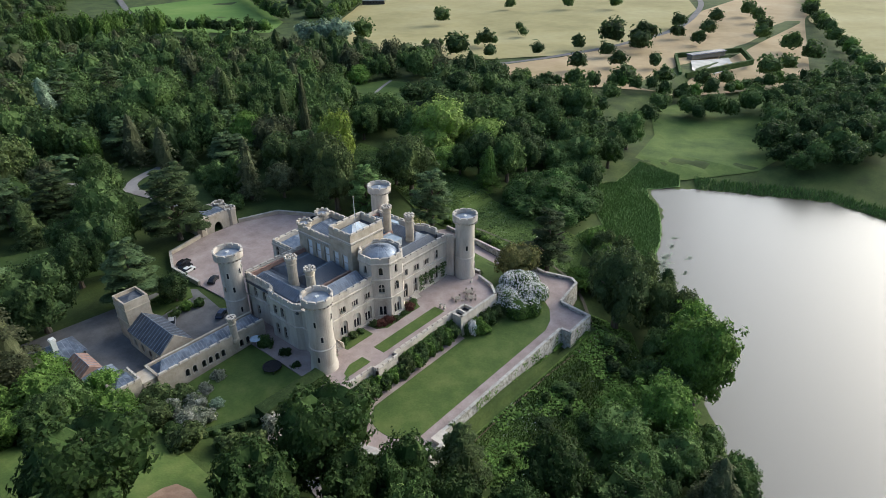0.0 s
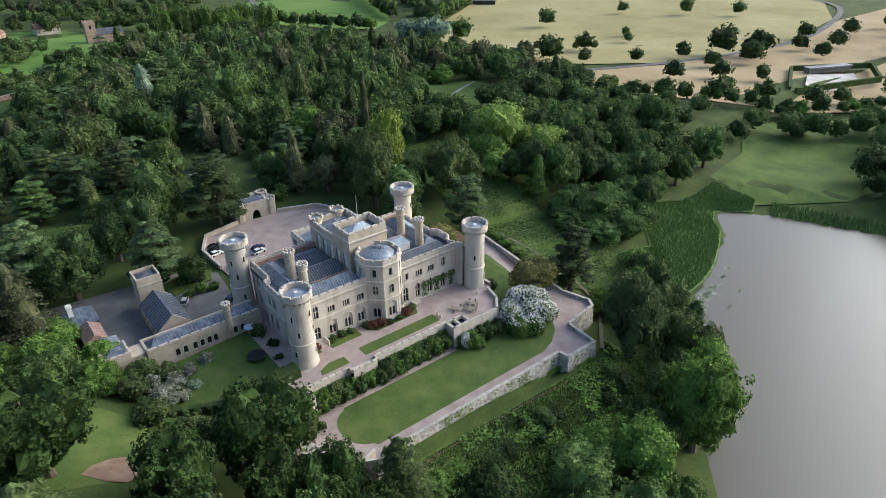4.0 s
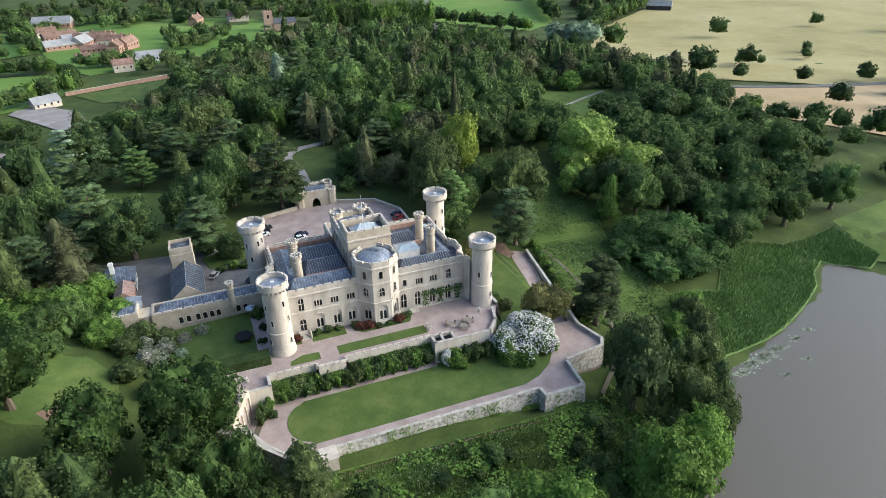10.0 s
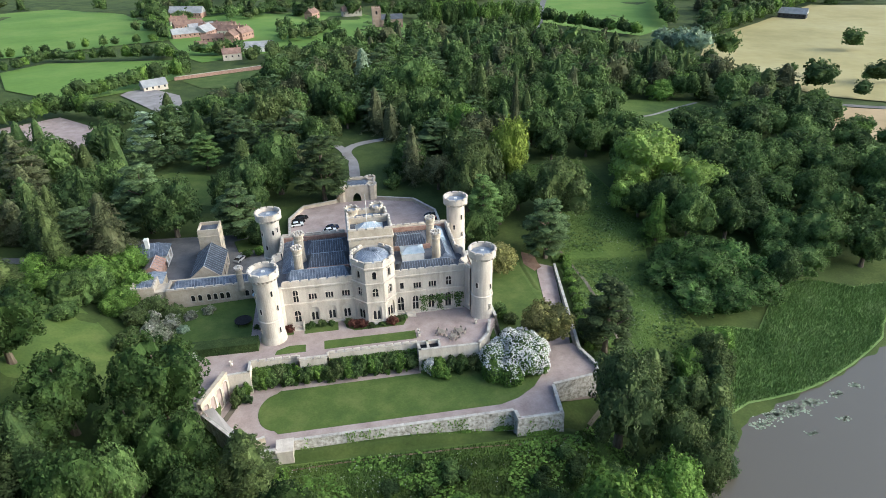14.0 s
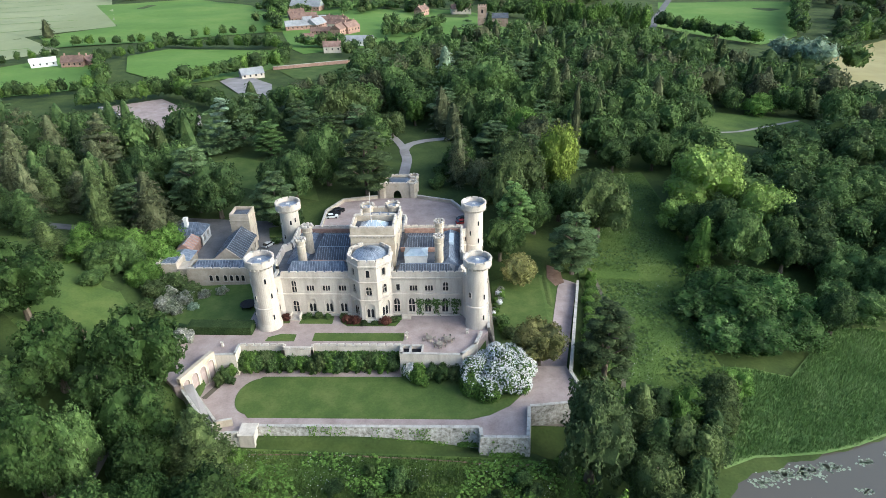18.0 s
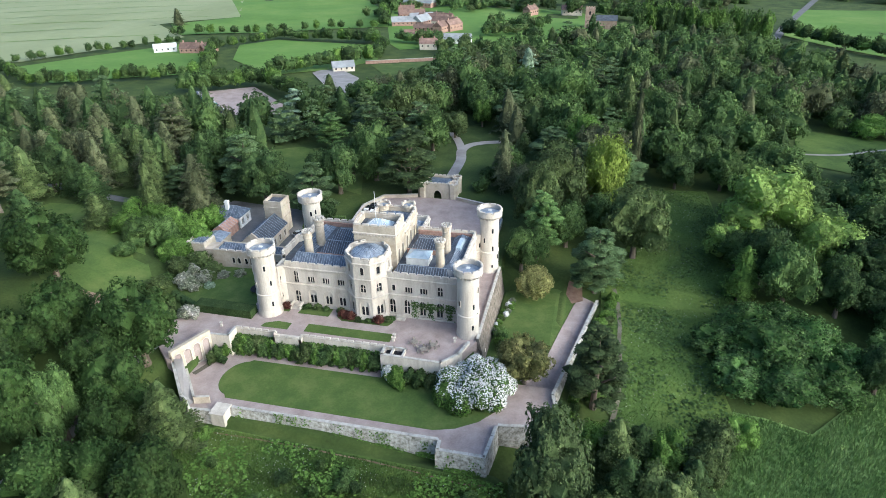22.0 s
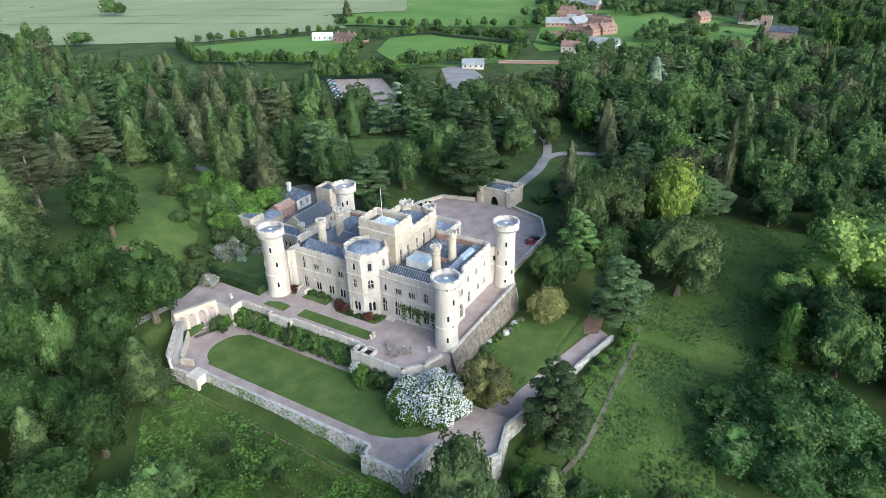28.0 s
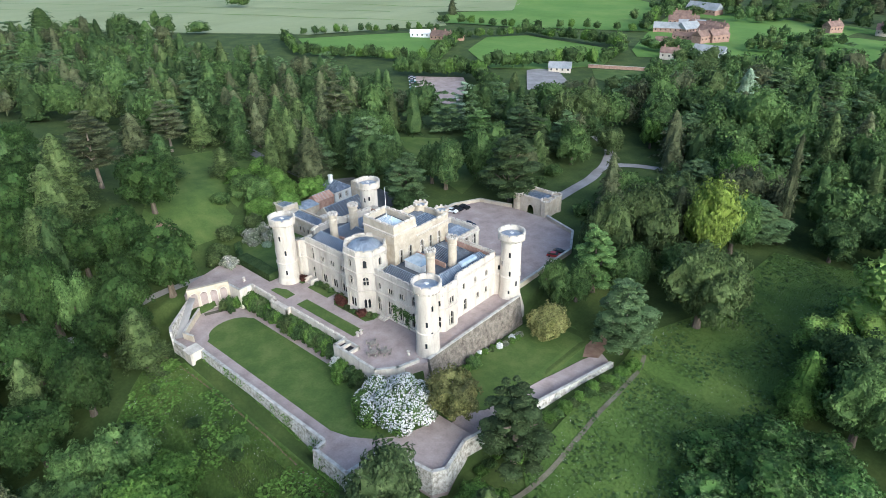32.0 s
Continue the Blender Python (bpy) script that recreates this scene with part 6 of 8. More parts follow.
drape("village_green", [(-176, 600), (-60, 620), (30, 590), (70, 520), (66, 440), (20, 392), (-50, 384), (-96, 352), (-110, 372), (-136, 450), (-150, 500)], FIELD_GREEN, 0.4, 20, "green paddocks and gardens round the village", "field")
drape("kitchen_garden", [(-100, 296), (-60, 312), (-20, 326), (-16, 296), (-44, 266), (-84, 272)], LAWN, 0.4, 12, "walled kitchen garden with green plots", "garden")
drape("yard_car_park", [(-122, 284), (-94, 256), (-84, 218), (-100, 222), (-128, 262)], GRAVEL_GREY, 0.5, 10, "grey gravel parking yard by the kitchen garden", "car park")
drape("pasture", [(258, 700), (420, 690), (320, 470), (270, 425), (238, 455), (208, 513)], FIELD_GREEN, 0.5, 30, "bright green pasture", "field")
drape("dry_grassland", [(262, 260), (282, 205), (347, 160), (495, 142), (640, 168), (760, 230), (760, 480), (540, 560), (321, 400), (276, 332)], FIELD_HAY, 0.5, 30, "pale dry parkland grass", "field")
drape("tan_parkland", [(228, 150), (259, 182), (337, 156), (501, 137), (636, 160), (800, 160), (800, 85), (640, 60), (379, -9), (288, 58)], FIELD_TAN, 0.7, 30, "tan dry parkland grass", "field")
drape("dry_grassland", [(782, 107), (1200, 80), (1000, -200), (396, -50), (560, 2), (640, 55)], FIELD_HAY, 0.6, 40, "pale dry field", "field")
drape("marsh_meadow", [(225, 30), (263, 50), (300, 40), (356, -14), (269, -38), (199, -30), (172, -6), (180, 20)], MEADOW, 0.35, 12, "rough green marsh meadow by the lake", "meadow")
drape("meadow", [(58, 48), (58, 20), (58, -6), (66, -14), (90, -4), (84, 18), (98, 60), (96, 118), (70, 112), (66, 66)], MEADOW, 0.32, 3, "rough green meadow with pale flower heads", "meadow")
drape("meadow", [(-24, -34.8), (38, -35.4), (48, -27), (52, -40), (30, -58), (-16, -56), (-28, -44)], MEADOW, 0.08, 5, "rough long grass below the garden wall", "meadow")
drape("park_lawn", [(-122, 20), (-122, 32), (-100, 38), (-88, 26), (-78, 15), (-68, 4), (-64, -6), (-66, -16), (-76, -14), (-92, -2), (-108, 10)], LAWN, 0.15, 3, "mown grass glade among trees", "lawn")
drape("park_lawn", LAWNS[2], LAWN, 0.12, 6, "mown grass glade among trees", "lawn")
drape("park_lawn", LAWNS[3], LAWN, 0.12, 6, "mown grass beside the drive", "lawn")
drape("meadow", CLEARING, MEADOW, 0.3, 8, "pale grassy clearing in the wood", "meadow")
ribbon("clearing_path", [(140, 172), (158, 176), (176, 186), (196, 196)], 2.0, GRAVEL_GREY, 0.45, "pale path across the clearing", "path")
drape("car_park", [(-171, 203), (-147, 221), (-114, 190), (-106, 171), (-134, 163)], GRAVEL, 0.4, 10, "gravel car park beyond the wood", "car park")
drape("bare_patch", [(-75, -12.5), (-73, -10.4), (-70, -9.2), (-67.6, -9.2), (-66.6, -12), (-67, -15.5), (-69, -16.8), (-72, -15.6)], EARTH, 0.24, 2, "bare reddish earth among the trees", "ground")
ribbon("drive", [(-1, 91), (-1, 106), (-1, 122), (-3, 136), (4, 147), (30, 158)], 4.2, GRAVEL_GREY, 0.2, "pale curving drive to the gatehouse", "road")
ribbon("drive_branch", [(-2, 130), (-7, 146), (-16, 162), (-40, 180)], 3.6, GRAVEL_GREY, 0.22, "pale curving drive among lawns", "road")
ribbon("footpath", [(44, -31), (54, -22), (61, -12), (63, 0), (63, 14), (63, 28), (62, 40), (58, 48)], 1.05, PATH_MUD, 0.45, "narrow worn footpath through the meadow", "path", 0.15)
ribbon("track", [(-30, -37), (-17, -36.2), (2, -36), (18, -36.4), (33, -37.4), (39, -35.6), (44, -31)], 0.4, EARTH, 0.1, "thin trodden track in the grass", "path", 0.3)
ribbon("woodland_path", [(-56, -72), (-51, -52), (-50.3, -44.5), (-50.2, -36.5), (-50.2, -29), (-48.6, -21), (-46.5, -14)], 2.6, GRAVEL_GREY, 0.2, "gravel path through the trees", "path")
ribbon("road", [(300, 780), (258, 671), (215, 550), (173, 413), (152, 360), (140, 330)], 7, TARMAC, 0.7, "grey country road between trees", "road")
ribbon("road", [(232, 178), (262, 186), (340, 160), (500, 140), (620, 160), (720, 196), (760, 240)], 6, TARMAC, 0.9, "grey parkland road", "road")
drape("stable_yard", [(-56.5, 27), (-28, 27), (-28, 34), (-26, 55), (-34, 62), (-74, 66), (-84, 52), (-62, 44)], TARMAC, 0.14, 5, "grey tarmac yard behind the service wing", "yard")
ribbon("yard_drive", [(-70, 58), (-90, 50), (-110, 46), (-140, 52)], 5, TARMAC, 0.16, "grey yard drive", "road")
structure("yard_grass", Geo().prism([(-40, 50), (-29, 52), (-27, 57), (-34, 60), (-42, 57)], -1.5, -0.75), LAWN, "small grass patch by the yard", "lawn")

CROP = [(-560, 90), (-344, 255), (-287, 366), (-351, 424), (-303, 487), (-463, 800), (-1332, 520), (-1100, 0)]
for i in range(12):
    line = [(-900 - 28 * i + 48 * k * 0.866, 40 + 42 * i + 48 * k * 0.5) for k in range(18)]
    line = [p for p in line if inside(*p, CROP) < -10]
    if len(line) > 2:
        ribbon("tramline", line, 1.6, FIELD_GREEN, 0.75, "green wheel tracks through the crop", "track")

park = []


def clump(rows, tone=LEAF_OAK, kind="vfar", tall=1.7):
    for x, y, r in rows:
        r *= 1.25
        park.append((x, y, kind, r * tall + 2, r, tone))


clump([(337, 226, 7), (285, 215, 9), (300, 195, 5), (330, 172, 5), (372, 160, 6), (395, 120, 8), (410, 150, 11), (425, 130, 10), (300, 120, 6), (330, 105, 6), (345, 85, 5), (470, 120, 6), (455, 95, 6), (300, 85, 5), (360, 130, 6), (500, 105, 7), (520, 140, 7), (560, 120, 7)], LEAF_DARK)
clump([(380, 20, 8), (410, 15, 6), (330, 45, 6), (300, 60, 6), (275, 75, 7), (255, 95, 6), (345, 36, 5), (500, 60, 7), (540, 70, 7), (480, 30, 8), (450, 10, 8), (620, 110, 8), (590, 90, 7)], LEAF_OAK)
clump([(288, 318, 10), (302, 260, 3), (310, 252, 3), (322, 244, 3), (340, 236, 3), (352, 228, 3), (400, 232, 4), (420, 250, 3.5), (404, 330, 8), (560, 280, 8), (590, 240, 7), (520, 330, 6), (-537, 310, 8), (-530, 316, 6)], LEAF_OAK)
clump([(256, 330, 10), (262, 318, 11), (250, 345, 9), (268, 342, 8)], LEAF_SILVER)
# long dense row of limes near the village
for i in range(26):
    t = i / 25
    park.append((84 + 92 * t + rng.uniform(-3, 3), 462 - 14 * t + rng.uniform(-6, 6), "far", rng.uniform(26, 30), 7.0, LEAF_BRIGHT if i % 3 else LEAF_OAK))
# hedgerows and belts
for a, b, n, r in (((-345, 252), (-270, 350), 14, 3.5), ((-232, 322), (-205, 380), 10, 4), ((-206, 380), (-112, 366), 12, 5), ((-300, 372), (-228, 398), 8, 4), ((-194, 248), (-232, 318), 10, 5), ((-149, 250), (-100, 306), 12, 6), ((-275, 196), (-192, 240), 16, 4.5), ((-330, 221), (-275, 194), 8, 4.5), ((-100, 310), (-112, 362), 8, 5),
                   ((-140, 455), (-176, 560), 10, 6), ((-226, 402), (-140, 455), 8, 4), ((-176, 196), (-146, 228), 10, 6), ((-146, 228), (-104, 196), 10, 6), ((258, 180), (228, 146), 8, 5), ((228, 140), (285, 55), 14, 5), ((285, 52), (400, -14), 16, 5), ((640, 52), (400, -45), 18, 7), ((790, 90), (640, 56), 10, 8), ((208, 513), (240, 450), 10, 7), ((238, 450), (270, 420), 8, 7), ((330, 410), (560, 580), 30, 9), ((320, 470), (420, 690), 24, 9)):
    for i in range(n):
        t = (i + rng.uniform(-0.3, 0.3)) / n
        park.append((a[0] + (b[0] - a[0]) * t + rng.uniform(-2, 2), a[1] + (b[1] - a[1]) * t + rng.uniform(-2, 2), "vfar", r * rng.uniform(1.4, 2.2) + 2, r * rng.uniform(0.8, 1.2), [LEAF_OAK, LEAF_DARK, LEAF_OAK, LEAF_BRIGHT][i % 4]))
stand("park_trees", park, "scattered dark parkland oaks and hedgerow trees", "trees")
FIELDS = [[(-530, 134), (-344, 255), (-287, 366), (-351, 424), (-303, 487), (-463, 760), (-1232, 420), (-900, 100)], [(-299, 376), (-139, 458), (-178, 565), (-306, 700), (-400, 640)], [(-335, 238), (-275, 204), (-194, 251), (-232, 318), (-270, 345)], [(-225, 345), (-206, 375), (-113, 362), (-100, 310), (-149, 252)], [(258, 700), (420, 690), (320, 470), (270, 425), (208, 513)], [(262, 260), (347, 160), (640, 168), (760, 230), (760, 480), (540, 560), (321, 400)], [(228, 150), (259, 182), (800, 160), (800, 85), (379, -9), (288, 58)],
          [(782, 107), (1200, 80), (1000, -200), (396, -50)], [(-190, 440), (-100, 350), (-30, 372), (30, 410), (60, 470), (20, 540), (-60, 590), (-150, 590)], [(-10, 440), (80, 440), (80, 540), (10, 540)], [(-132, 250), (-84, 214), (-20, 296), (-30, 400), (-110, 345)], [(-180, 150), (-100, 150), (-100, 230), (-180, 230)], [(225, 30), (356, -14), (269, -38), (172, -6)], [(95, 560), (200, 420), (320, 420), (320, 800), (200, 700)]]
back = []
for _ in range(2600):
    x, y = rng.uniform(-620, 760), rng.uniform(100, 1000)
    r = rng.uniform(6, 11)
    if y < 300 and -335 < x < 240 and inside(x, y, WOOD) < 4:
        continue
    if math.hypot(x, y) < 260 or any(inside(x, y, f) < 6 for f in FIELDS) or inside(x, y, LAKE) < 4:
        continue
    patch = math.sin(x * 0.013 + 1.3) + math.sin(y * 0.011 - x * 0.006) + 0.4
    if patch < 0 or not free(x, y, r, 0.5):
        continue
    note(x, y, r)
    back.append((x, y, "vfar" if rng.uniform() < 0.8 else "farcone", rng.uniform(12, 20), r if rng.uniform() < 0.8 else 5, MIXED[int(rng.integers(0, 7))]))
stand("distant_woods", back, "distant belts of mixed woodland between fields")

# ---- garden planting ----
def sprig_stuff(name, pos, nrm, size, mat, label, category, flat=0.0, aspect=1.0, seed=1, parent=None):
    v, f = sprays(np.random.default_rng(seed), np.asarray(pos, float), np.asarray(nrm, float), size, flat, aspect)
    ob = new(name, to_mesh(name, v, f, mat))
    if parent:
        ob.parent = parent
        return tagged(ob, label, "", "", "stuff")
    return tagged(ob, label, category, "", "stuff")


def hedge(a, b, w, h, z, mat=LEAF_DARK, label="clipped dark green hedge", lumps=True):
    """A clipped hedge from a to b with rounded leafy buttresses."""
    a, b = Vector(a), Vector(b)
    ln = (b - a).length
    d = (b - a) / ln
    n = Vector((d.y, -d.x))
    e = thing("hedge", label, "hedge", at=(a.x, a.y, z))
    e.rotation_euler = (0, 0, math.atan2(d.y, d.x))
    core = Geo().box(0, ln, -w / 2, w / 2, -0.6, h, 0.12)
    if lumps:
        k = int(ln / 2.4)
        for i in range(k):
            x = ln * (i + 0.5) / k
            core.lathe(x, -w / 2, [(0.9, -0.6), (0.85, h * 0.7), (0.6, h * 0.95), (0.05, h * 1.02)], 10)
    part("leaves", core, mat, e)
    r = np.random.default_rng(int(ln * 10))
    m = int(ln * (h * 2 + w) * 9)
    u, s = r.uniform(0, ln, m), r.uniform(-1, 1, m)
    side = r.uniform(0, 1, m)
    y = np.where(side < 0.4, -w / 2, np.where(side < 0.7, w / 2, s * w / 2))
    z2 = np.where(side < 0.7, r.uniform(0, h, m), h)
    nr = np.stack([np.zeros(m), np.where(side < 0.4, -1, np.where(side < 0.7, 1, 0)), np.where(side < 0.7, 0.2, 1)], 1)
    sprig_stuff("leaf_sprays", np.stack([u, y, z2], 1), nr, 0.3, mat, "", "", seed=int(ln), parent=e)
    return e


hedge((-46, -2.6), (-29.6, -2.8), 3.6, 2.6, -0.4, lumps=False)
hedge((-57, 3.0), (-46, -2.6), 1.4, 1.6, hz(-53, 1))
hedge((-38, 57.5), (-28, 59.0), 1.2, 1.2, -1.3, LEAF_OAK, "low clipped green hedge")

# shrubs trained against the terrace wall
wall_mats = [LEAF_OAK, LEAF_BRIGHT, LEAF_OAK, LEAF_OLIVE, LEAF_OAK, LEAF_BRIGHT, LEAF_DARK]
for i in range(21):
    x = -30.2 + 1.78 * i
    tree(x, -11.2 - rng.uniform(0, 0.6), "shrub", rng.uniform(4.4, 5.6), rng.uniform(1.9, 2.7), wall_mats[i % 7], LOW_Z, words="climbing shrub against the terrace wall")
for i in range(13):
    tree(-29.5 + 2.7 * i, -12.2 - rng.uniform(0, 0.3), "shrub", rng.uniform(1.0, 1.8), rng.uniform(0.8, 1.2), wall_mats[(i * 3) % 7], LOW_Z, words="low border shrub")
for x, y, h, r, m in ((-33.4, -15.2, 4.2, 1.7, LEAF_OAK), (-34.2, -17.0, 3.6, 1.5, LEAF_OLIVE), (-32.4, -12.6 - 1.6, 3.8, 1.6, LEAF_BRIGHT), (-32.0, -16.4, 2.0, 1.3, LEAF_DARK)):
    tree(x, y, "shrub", h, r, m, LOW_Z, words="shrub in the corner of the lower garden")
for x, y, h, r, m in ((11.5, -14.6, 4.6, 2.6, LEAF_BRIGHT), (15.0, -14.4, 4.2, 2.2, LEAF_DARK), (18.2, -14.6, 4.4, 2.4, LEAF_OAK), (21.0, -15.0, 4.0, 2.4, LEAF_OLIVE), (13.2, -16.2, 2.6, 1.9, LEAF_BRIGHT), (9.4, -13.8, 3.8, 1.6, LEAF_OAK), (23.8, -12.6, 4.6, 2.0, LEAF_DARK)):
    tree(x, y, "shrub", h, r, m, LOW_Z, words="shrub below the terrace wall")
tree(10.0, -14.6, "shrub", 4.8, 1.5, BLOSSOM, LOW_Z, words="shrub below the terrace wall")
r_ = np.random.default_rng(91)
for mat_, lab, sd_n, lo_ in ((LEAF_OAK, "mid-green climbers covering the terrace wall", 92, 0.0), (LEAF_BRIGHT, "fresh green climbers covering the terrace wall", 93, 0.5)):
    n_ = 5200
    px_ = r_.uniform(-30.8, 7.6, n_)
    hill = np.array([noise.noise(Vector((x * 0.35, lo_ * 9, 1))) for x in px_.tolist()])
    pz_ = LOW_Z + r_.uniform(0, 1, n_) ** 0.8 * (4.5 + 0.7 * hill)
    keep = (hill > -0.25) if lo_ == 0 else (hill < 0.15)
    sprig_stuff("wall_climber", np.stack([px_, -9.75 - r_.uniform(0.0, 1.3, n_) * (1.15 - (pz_ - LOW_Z) / 6) - 0.25 * hill, pz_], 1)[keep], np.tile([0, -1, 0.5], (n_, 1))[keep], 0.44, mat_, lab, "climber", seed=sd_n)
for i in range(19):
    t = i / 18
    wx_, wy_ = 50.2 + 8.6 * t + rng.uniform(0.8, 2.4), -13.0 + 45.0 * t
    tree(wx_, wy_, "shrub", rng.uniform(1.6, 3.0), rng.uniform(1.5, 2.3), [LEAF_BRIGHT, LEAF_OAK, LEAF_BRIGHT, LEAF_OLIVE][i % 4], words="wild shrub along the garden wall")
# beds against the castle
for x, y, h, r, m in ((-22.6, 1.9, 2.2, 1.5, LEAF_RED), (-17.4, 3.0, 1.5, 1.4, LEAF_OAK), (-14.5, 3.0, 1.6, 1.5, LEAF_OLIVE), (-12.0, 3.2, 1.3, 1.1, LEAF_OAK), (-6.6, 1.6, 2.0, 1.7, LEAF_RED), (-4.6, 0.6, 2.1, 1.6, LEAF_RED), (-2.4, 0.2, 1.2, 1.2, LEAF_OLIVE), (-7.9, 2.6, 1.8, 1.2, LEAF_OLIVE), (0.6, 0.3, 1.1, 1.2, LEAF_OAK), (2.9, 0.6, 2.0, 1.6, LEAF_RED), (4.9, 1.3, 1.5, 1.3, LEAF_OLIVE), (6.0, 2.2, 1.2, 1.1, LEAF_OAK)):
    tree(x, y, "shrub", h, r, m, 0.0, words="shrub in the bed by the castle wall")
# wisteria over the ground-floor windows
r_ = np.random.default_rng(5)
n_ = 760
wx = np.concatenate([r_.uniform(10.8, 22.0, n_ // 2), r_.choice([11.6, 15.8, 20.6], n_ // 2) + r_.normal(0, 0.45, n_ // 2)])
wz = np.concatenate([r_.normal(3.9, 0.6, n_ // 2), r_.uniform(0.2, 5.0, n_ // 2)])
sprig_stuff("wall_climber", np.stack([wx, np.full(len(wx), FY - 0.15) - r_.uniform(0, 0.3, len(wx)), wz], 1), np.tile([0, -1, 0.3], (len(wx), 1)), 0.40, LEAF_OAK, "green climber trained round the ground-floor windows", "climber")
# great white rhododendron
wb = thing("flowering_rhododendron", "huge rhododendron covered in white blossom beside the walk", "shrub", at=(30.0, -15.6, LOW_Z))
RH_C = np.array([(-4.8, 0.2, 3.3), (-5.2, -3.0, 1.7), (-1.8, -4.6, 1.5), (0.2, 4.2, 5.3), (2.2, 1.2, 4.6), (2.8, -2.8, 2.9), (5.6, 0.9, 3.7), (5.4, -2.8, 2.0), (3.6, 4.8, 4.0), (-2.2, 3.4, 3.1), (7.4, 2.4, 2.2), (0.0, -1.4, 3.5), (5.0, 3.6, 4.6), (-6.6, 1.8, 1.6)])
RH_R = np.array([3.1, 2.9, 3.0, 2.3, 3.3, 3.1, 3.1, 2.7, 2.7, 2.7, 2.4, 2.9, 2.2, 2.3])
r_ = np.random.default_rng(33)
lv, lf = [], []
bp, bn, gp, gn = [], [], [], []
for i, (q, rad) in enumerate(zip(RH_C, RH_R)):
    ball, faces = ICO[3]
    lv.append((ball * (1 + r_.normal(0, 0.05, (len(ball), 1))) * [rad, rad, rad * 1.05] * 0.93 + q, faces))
    d_ = unit(r_.normal(0, 1, (2300, 3)))
    d_ = d_[d_[:, 2] > -0.45]
    p_ = q + d_ * [rad, rad, rad * 1.05] * r_.uniform(0.93, 1.13, (len(d_), 1))
    hid = np.zeros(len(p_), bool)
    for j, (q2, r2) in enumerate(zip(RH_C, RH_R)):
        if j != i:
            hid |= np.linalg.norm((p_ - q2) / [1, 1, 1.05], axis=1) < r2 * 0.93
    spots = np.array([noise.noise(Vector(p) * 0.55) + 0.5 * noise.noise(Vector(p) * 1.7) for p in p_.tolist()])
    white = (spots * 1.2 + d_[:, 2] * 0.3 + 0.07 * (p_[:, 0] + 2) + 0.09 * (p_[:, 1] + 2) + 0.16 * (p_[:, 2] - 2.6) > 0.0) & ~hid & (p_[:, 2] > 0.4)
    gaps = np.array([noise.noise(Vector(p) * 2.3) for p in p_.tolist()]) + r_.normal(0, 0.16, len(p_)) < -0.10
    white &= ~gaps
    green = ~white & ~hid & (p_[:, 2] > -1) & (~gaps | (r_.uniform(0, 1, len(p_)) < 0.3))
    bp.append(p_[white])
    bn.append(d_[white])
    gp.append(p_[green])
    gn.append(d_[green])
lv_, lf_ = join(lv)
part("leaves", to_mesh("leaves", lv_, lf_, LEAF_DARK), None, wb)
for nm, pp, nn_, size, mat_, lab in (("blossom", bp, bn, 0.40, BLOSSOM, "masses of white flower trusses"), ("leaf_sprays", gp, gn, 0.5, LEAF_BRIGHT, "green boughs without flowers")):
    v, f = sprays(r_, np.concatenate(pp), np.concatenate(nn_), size)
    tagged(part(nm, to_mesh(nm, v, f, mat_), None, wb, lab), "", "", "", "stuff")
# white and green flower bank along the east lawn
for i in range(17):
    tree(29.6 + 0.24 * i + (0.9 if i % 2 else 0), 9.5 + 1.1 * i, "shrub", rng.uniform(1.2, 2.0), rng.uniform(0.9, 1.3), [LEAF_BRIGHT, PINKISH, LEAF_OLIVE, LEAF_BRIGHT, BLOSSOM][i % 5], words="low shrub along the lawn edge")
for x, y, h, r, m in ((33.0, 8.4, 3.2, 2.4, LEAF_OAK), (34.4, 3.0, 3.0, 2.2, LEAF_OLIVE), (33.0, 5.6, 2.4, 1.6, LEAF_BRIGHT), (47.0, 4.0, 3.0, 2.0, LEAF_BRIGHT)):
    if x < 45:
        tree(x, y, "shrub", h, r, m, words="rounded shrub below the retaining wall")
for x, y, h, r in ((54.5, 2.0, 3.0, 1.8), (59.0, 26.0, 2.6, 1.6), (57.0, 12.0, 2.4, 1.5), (60.5, 31.0, 2.8, 1.8), (56.0, -6.0, 3.0, 2.0), (61.0, 36.0, 3.4, 2.2)):
    tree(x, y, "shrub", h, r, LEAF_BRIGHT, words="wild shrub at the meadow edge")
# shrubs round the yard and the west garden
for x, y, h, r, m in ((-30.5, 17.5, 4.4, 2.4, LEAF_OAK), (-29.0, 11.0, 3.0, 1.8, LEAF_DARK), (-30.4, 5.6, 2.4, 1.6, LEAF_OAK), (-36, 55, 3.0, 2.2, LEAF_OAK), (-31.5, 54, 2.8, 2.0, LEAF_OLIVE), (-40, 60, 3.4, 2.4, LEAF_OAK), (-30, 46.5, 2.6, 1.8, LEAF_OAK), (-33.5, 47.5, 3.0, 2.0, LEAF_BRIGHT), (-37, 47, 2.4, 1.8, LEAF_OAK), (-52, 12, 3.6, 2.4, LEAF_OLIVE), (-54, 17, 3.0, 2.2, LEAF_BRIGHT), (-58, 12, 3.8, 2.6, LEAF_OAK), (-49.5, 8.0, 2.6, 2.0, LEAF_SILVER), (-53.5, 6.5, 2.6, 1.8, LEAF_OLIVE), (-60, 5.5, 3.4, 2.4, LEAF_OAK), (-64, 15, 4.5, 3.2, LEAF_BRIGHT), (-68, 22, 5.0, 3.6, LEAF_BRIGHT)):
    tree(x, y, "shrub", h, r, m, words="garden shrub")
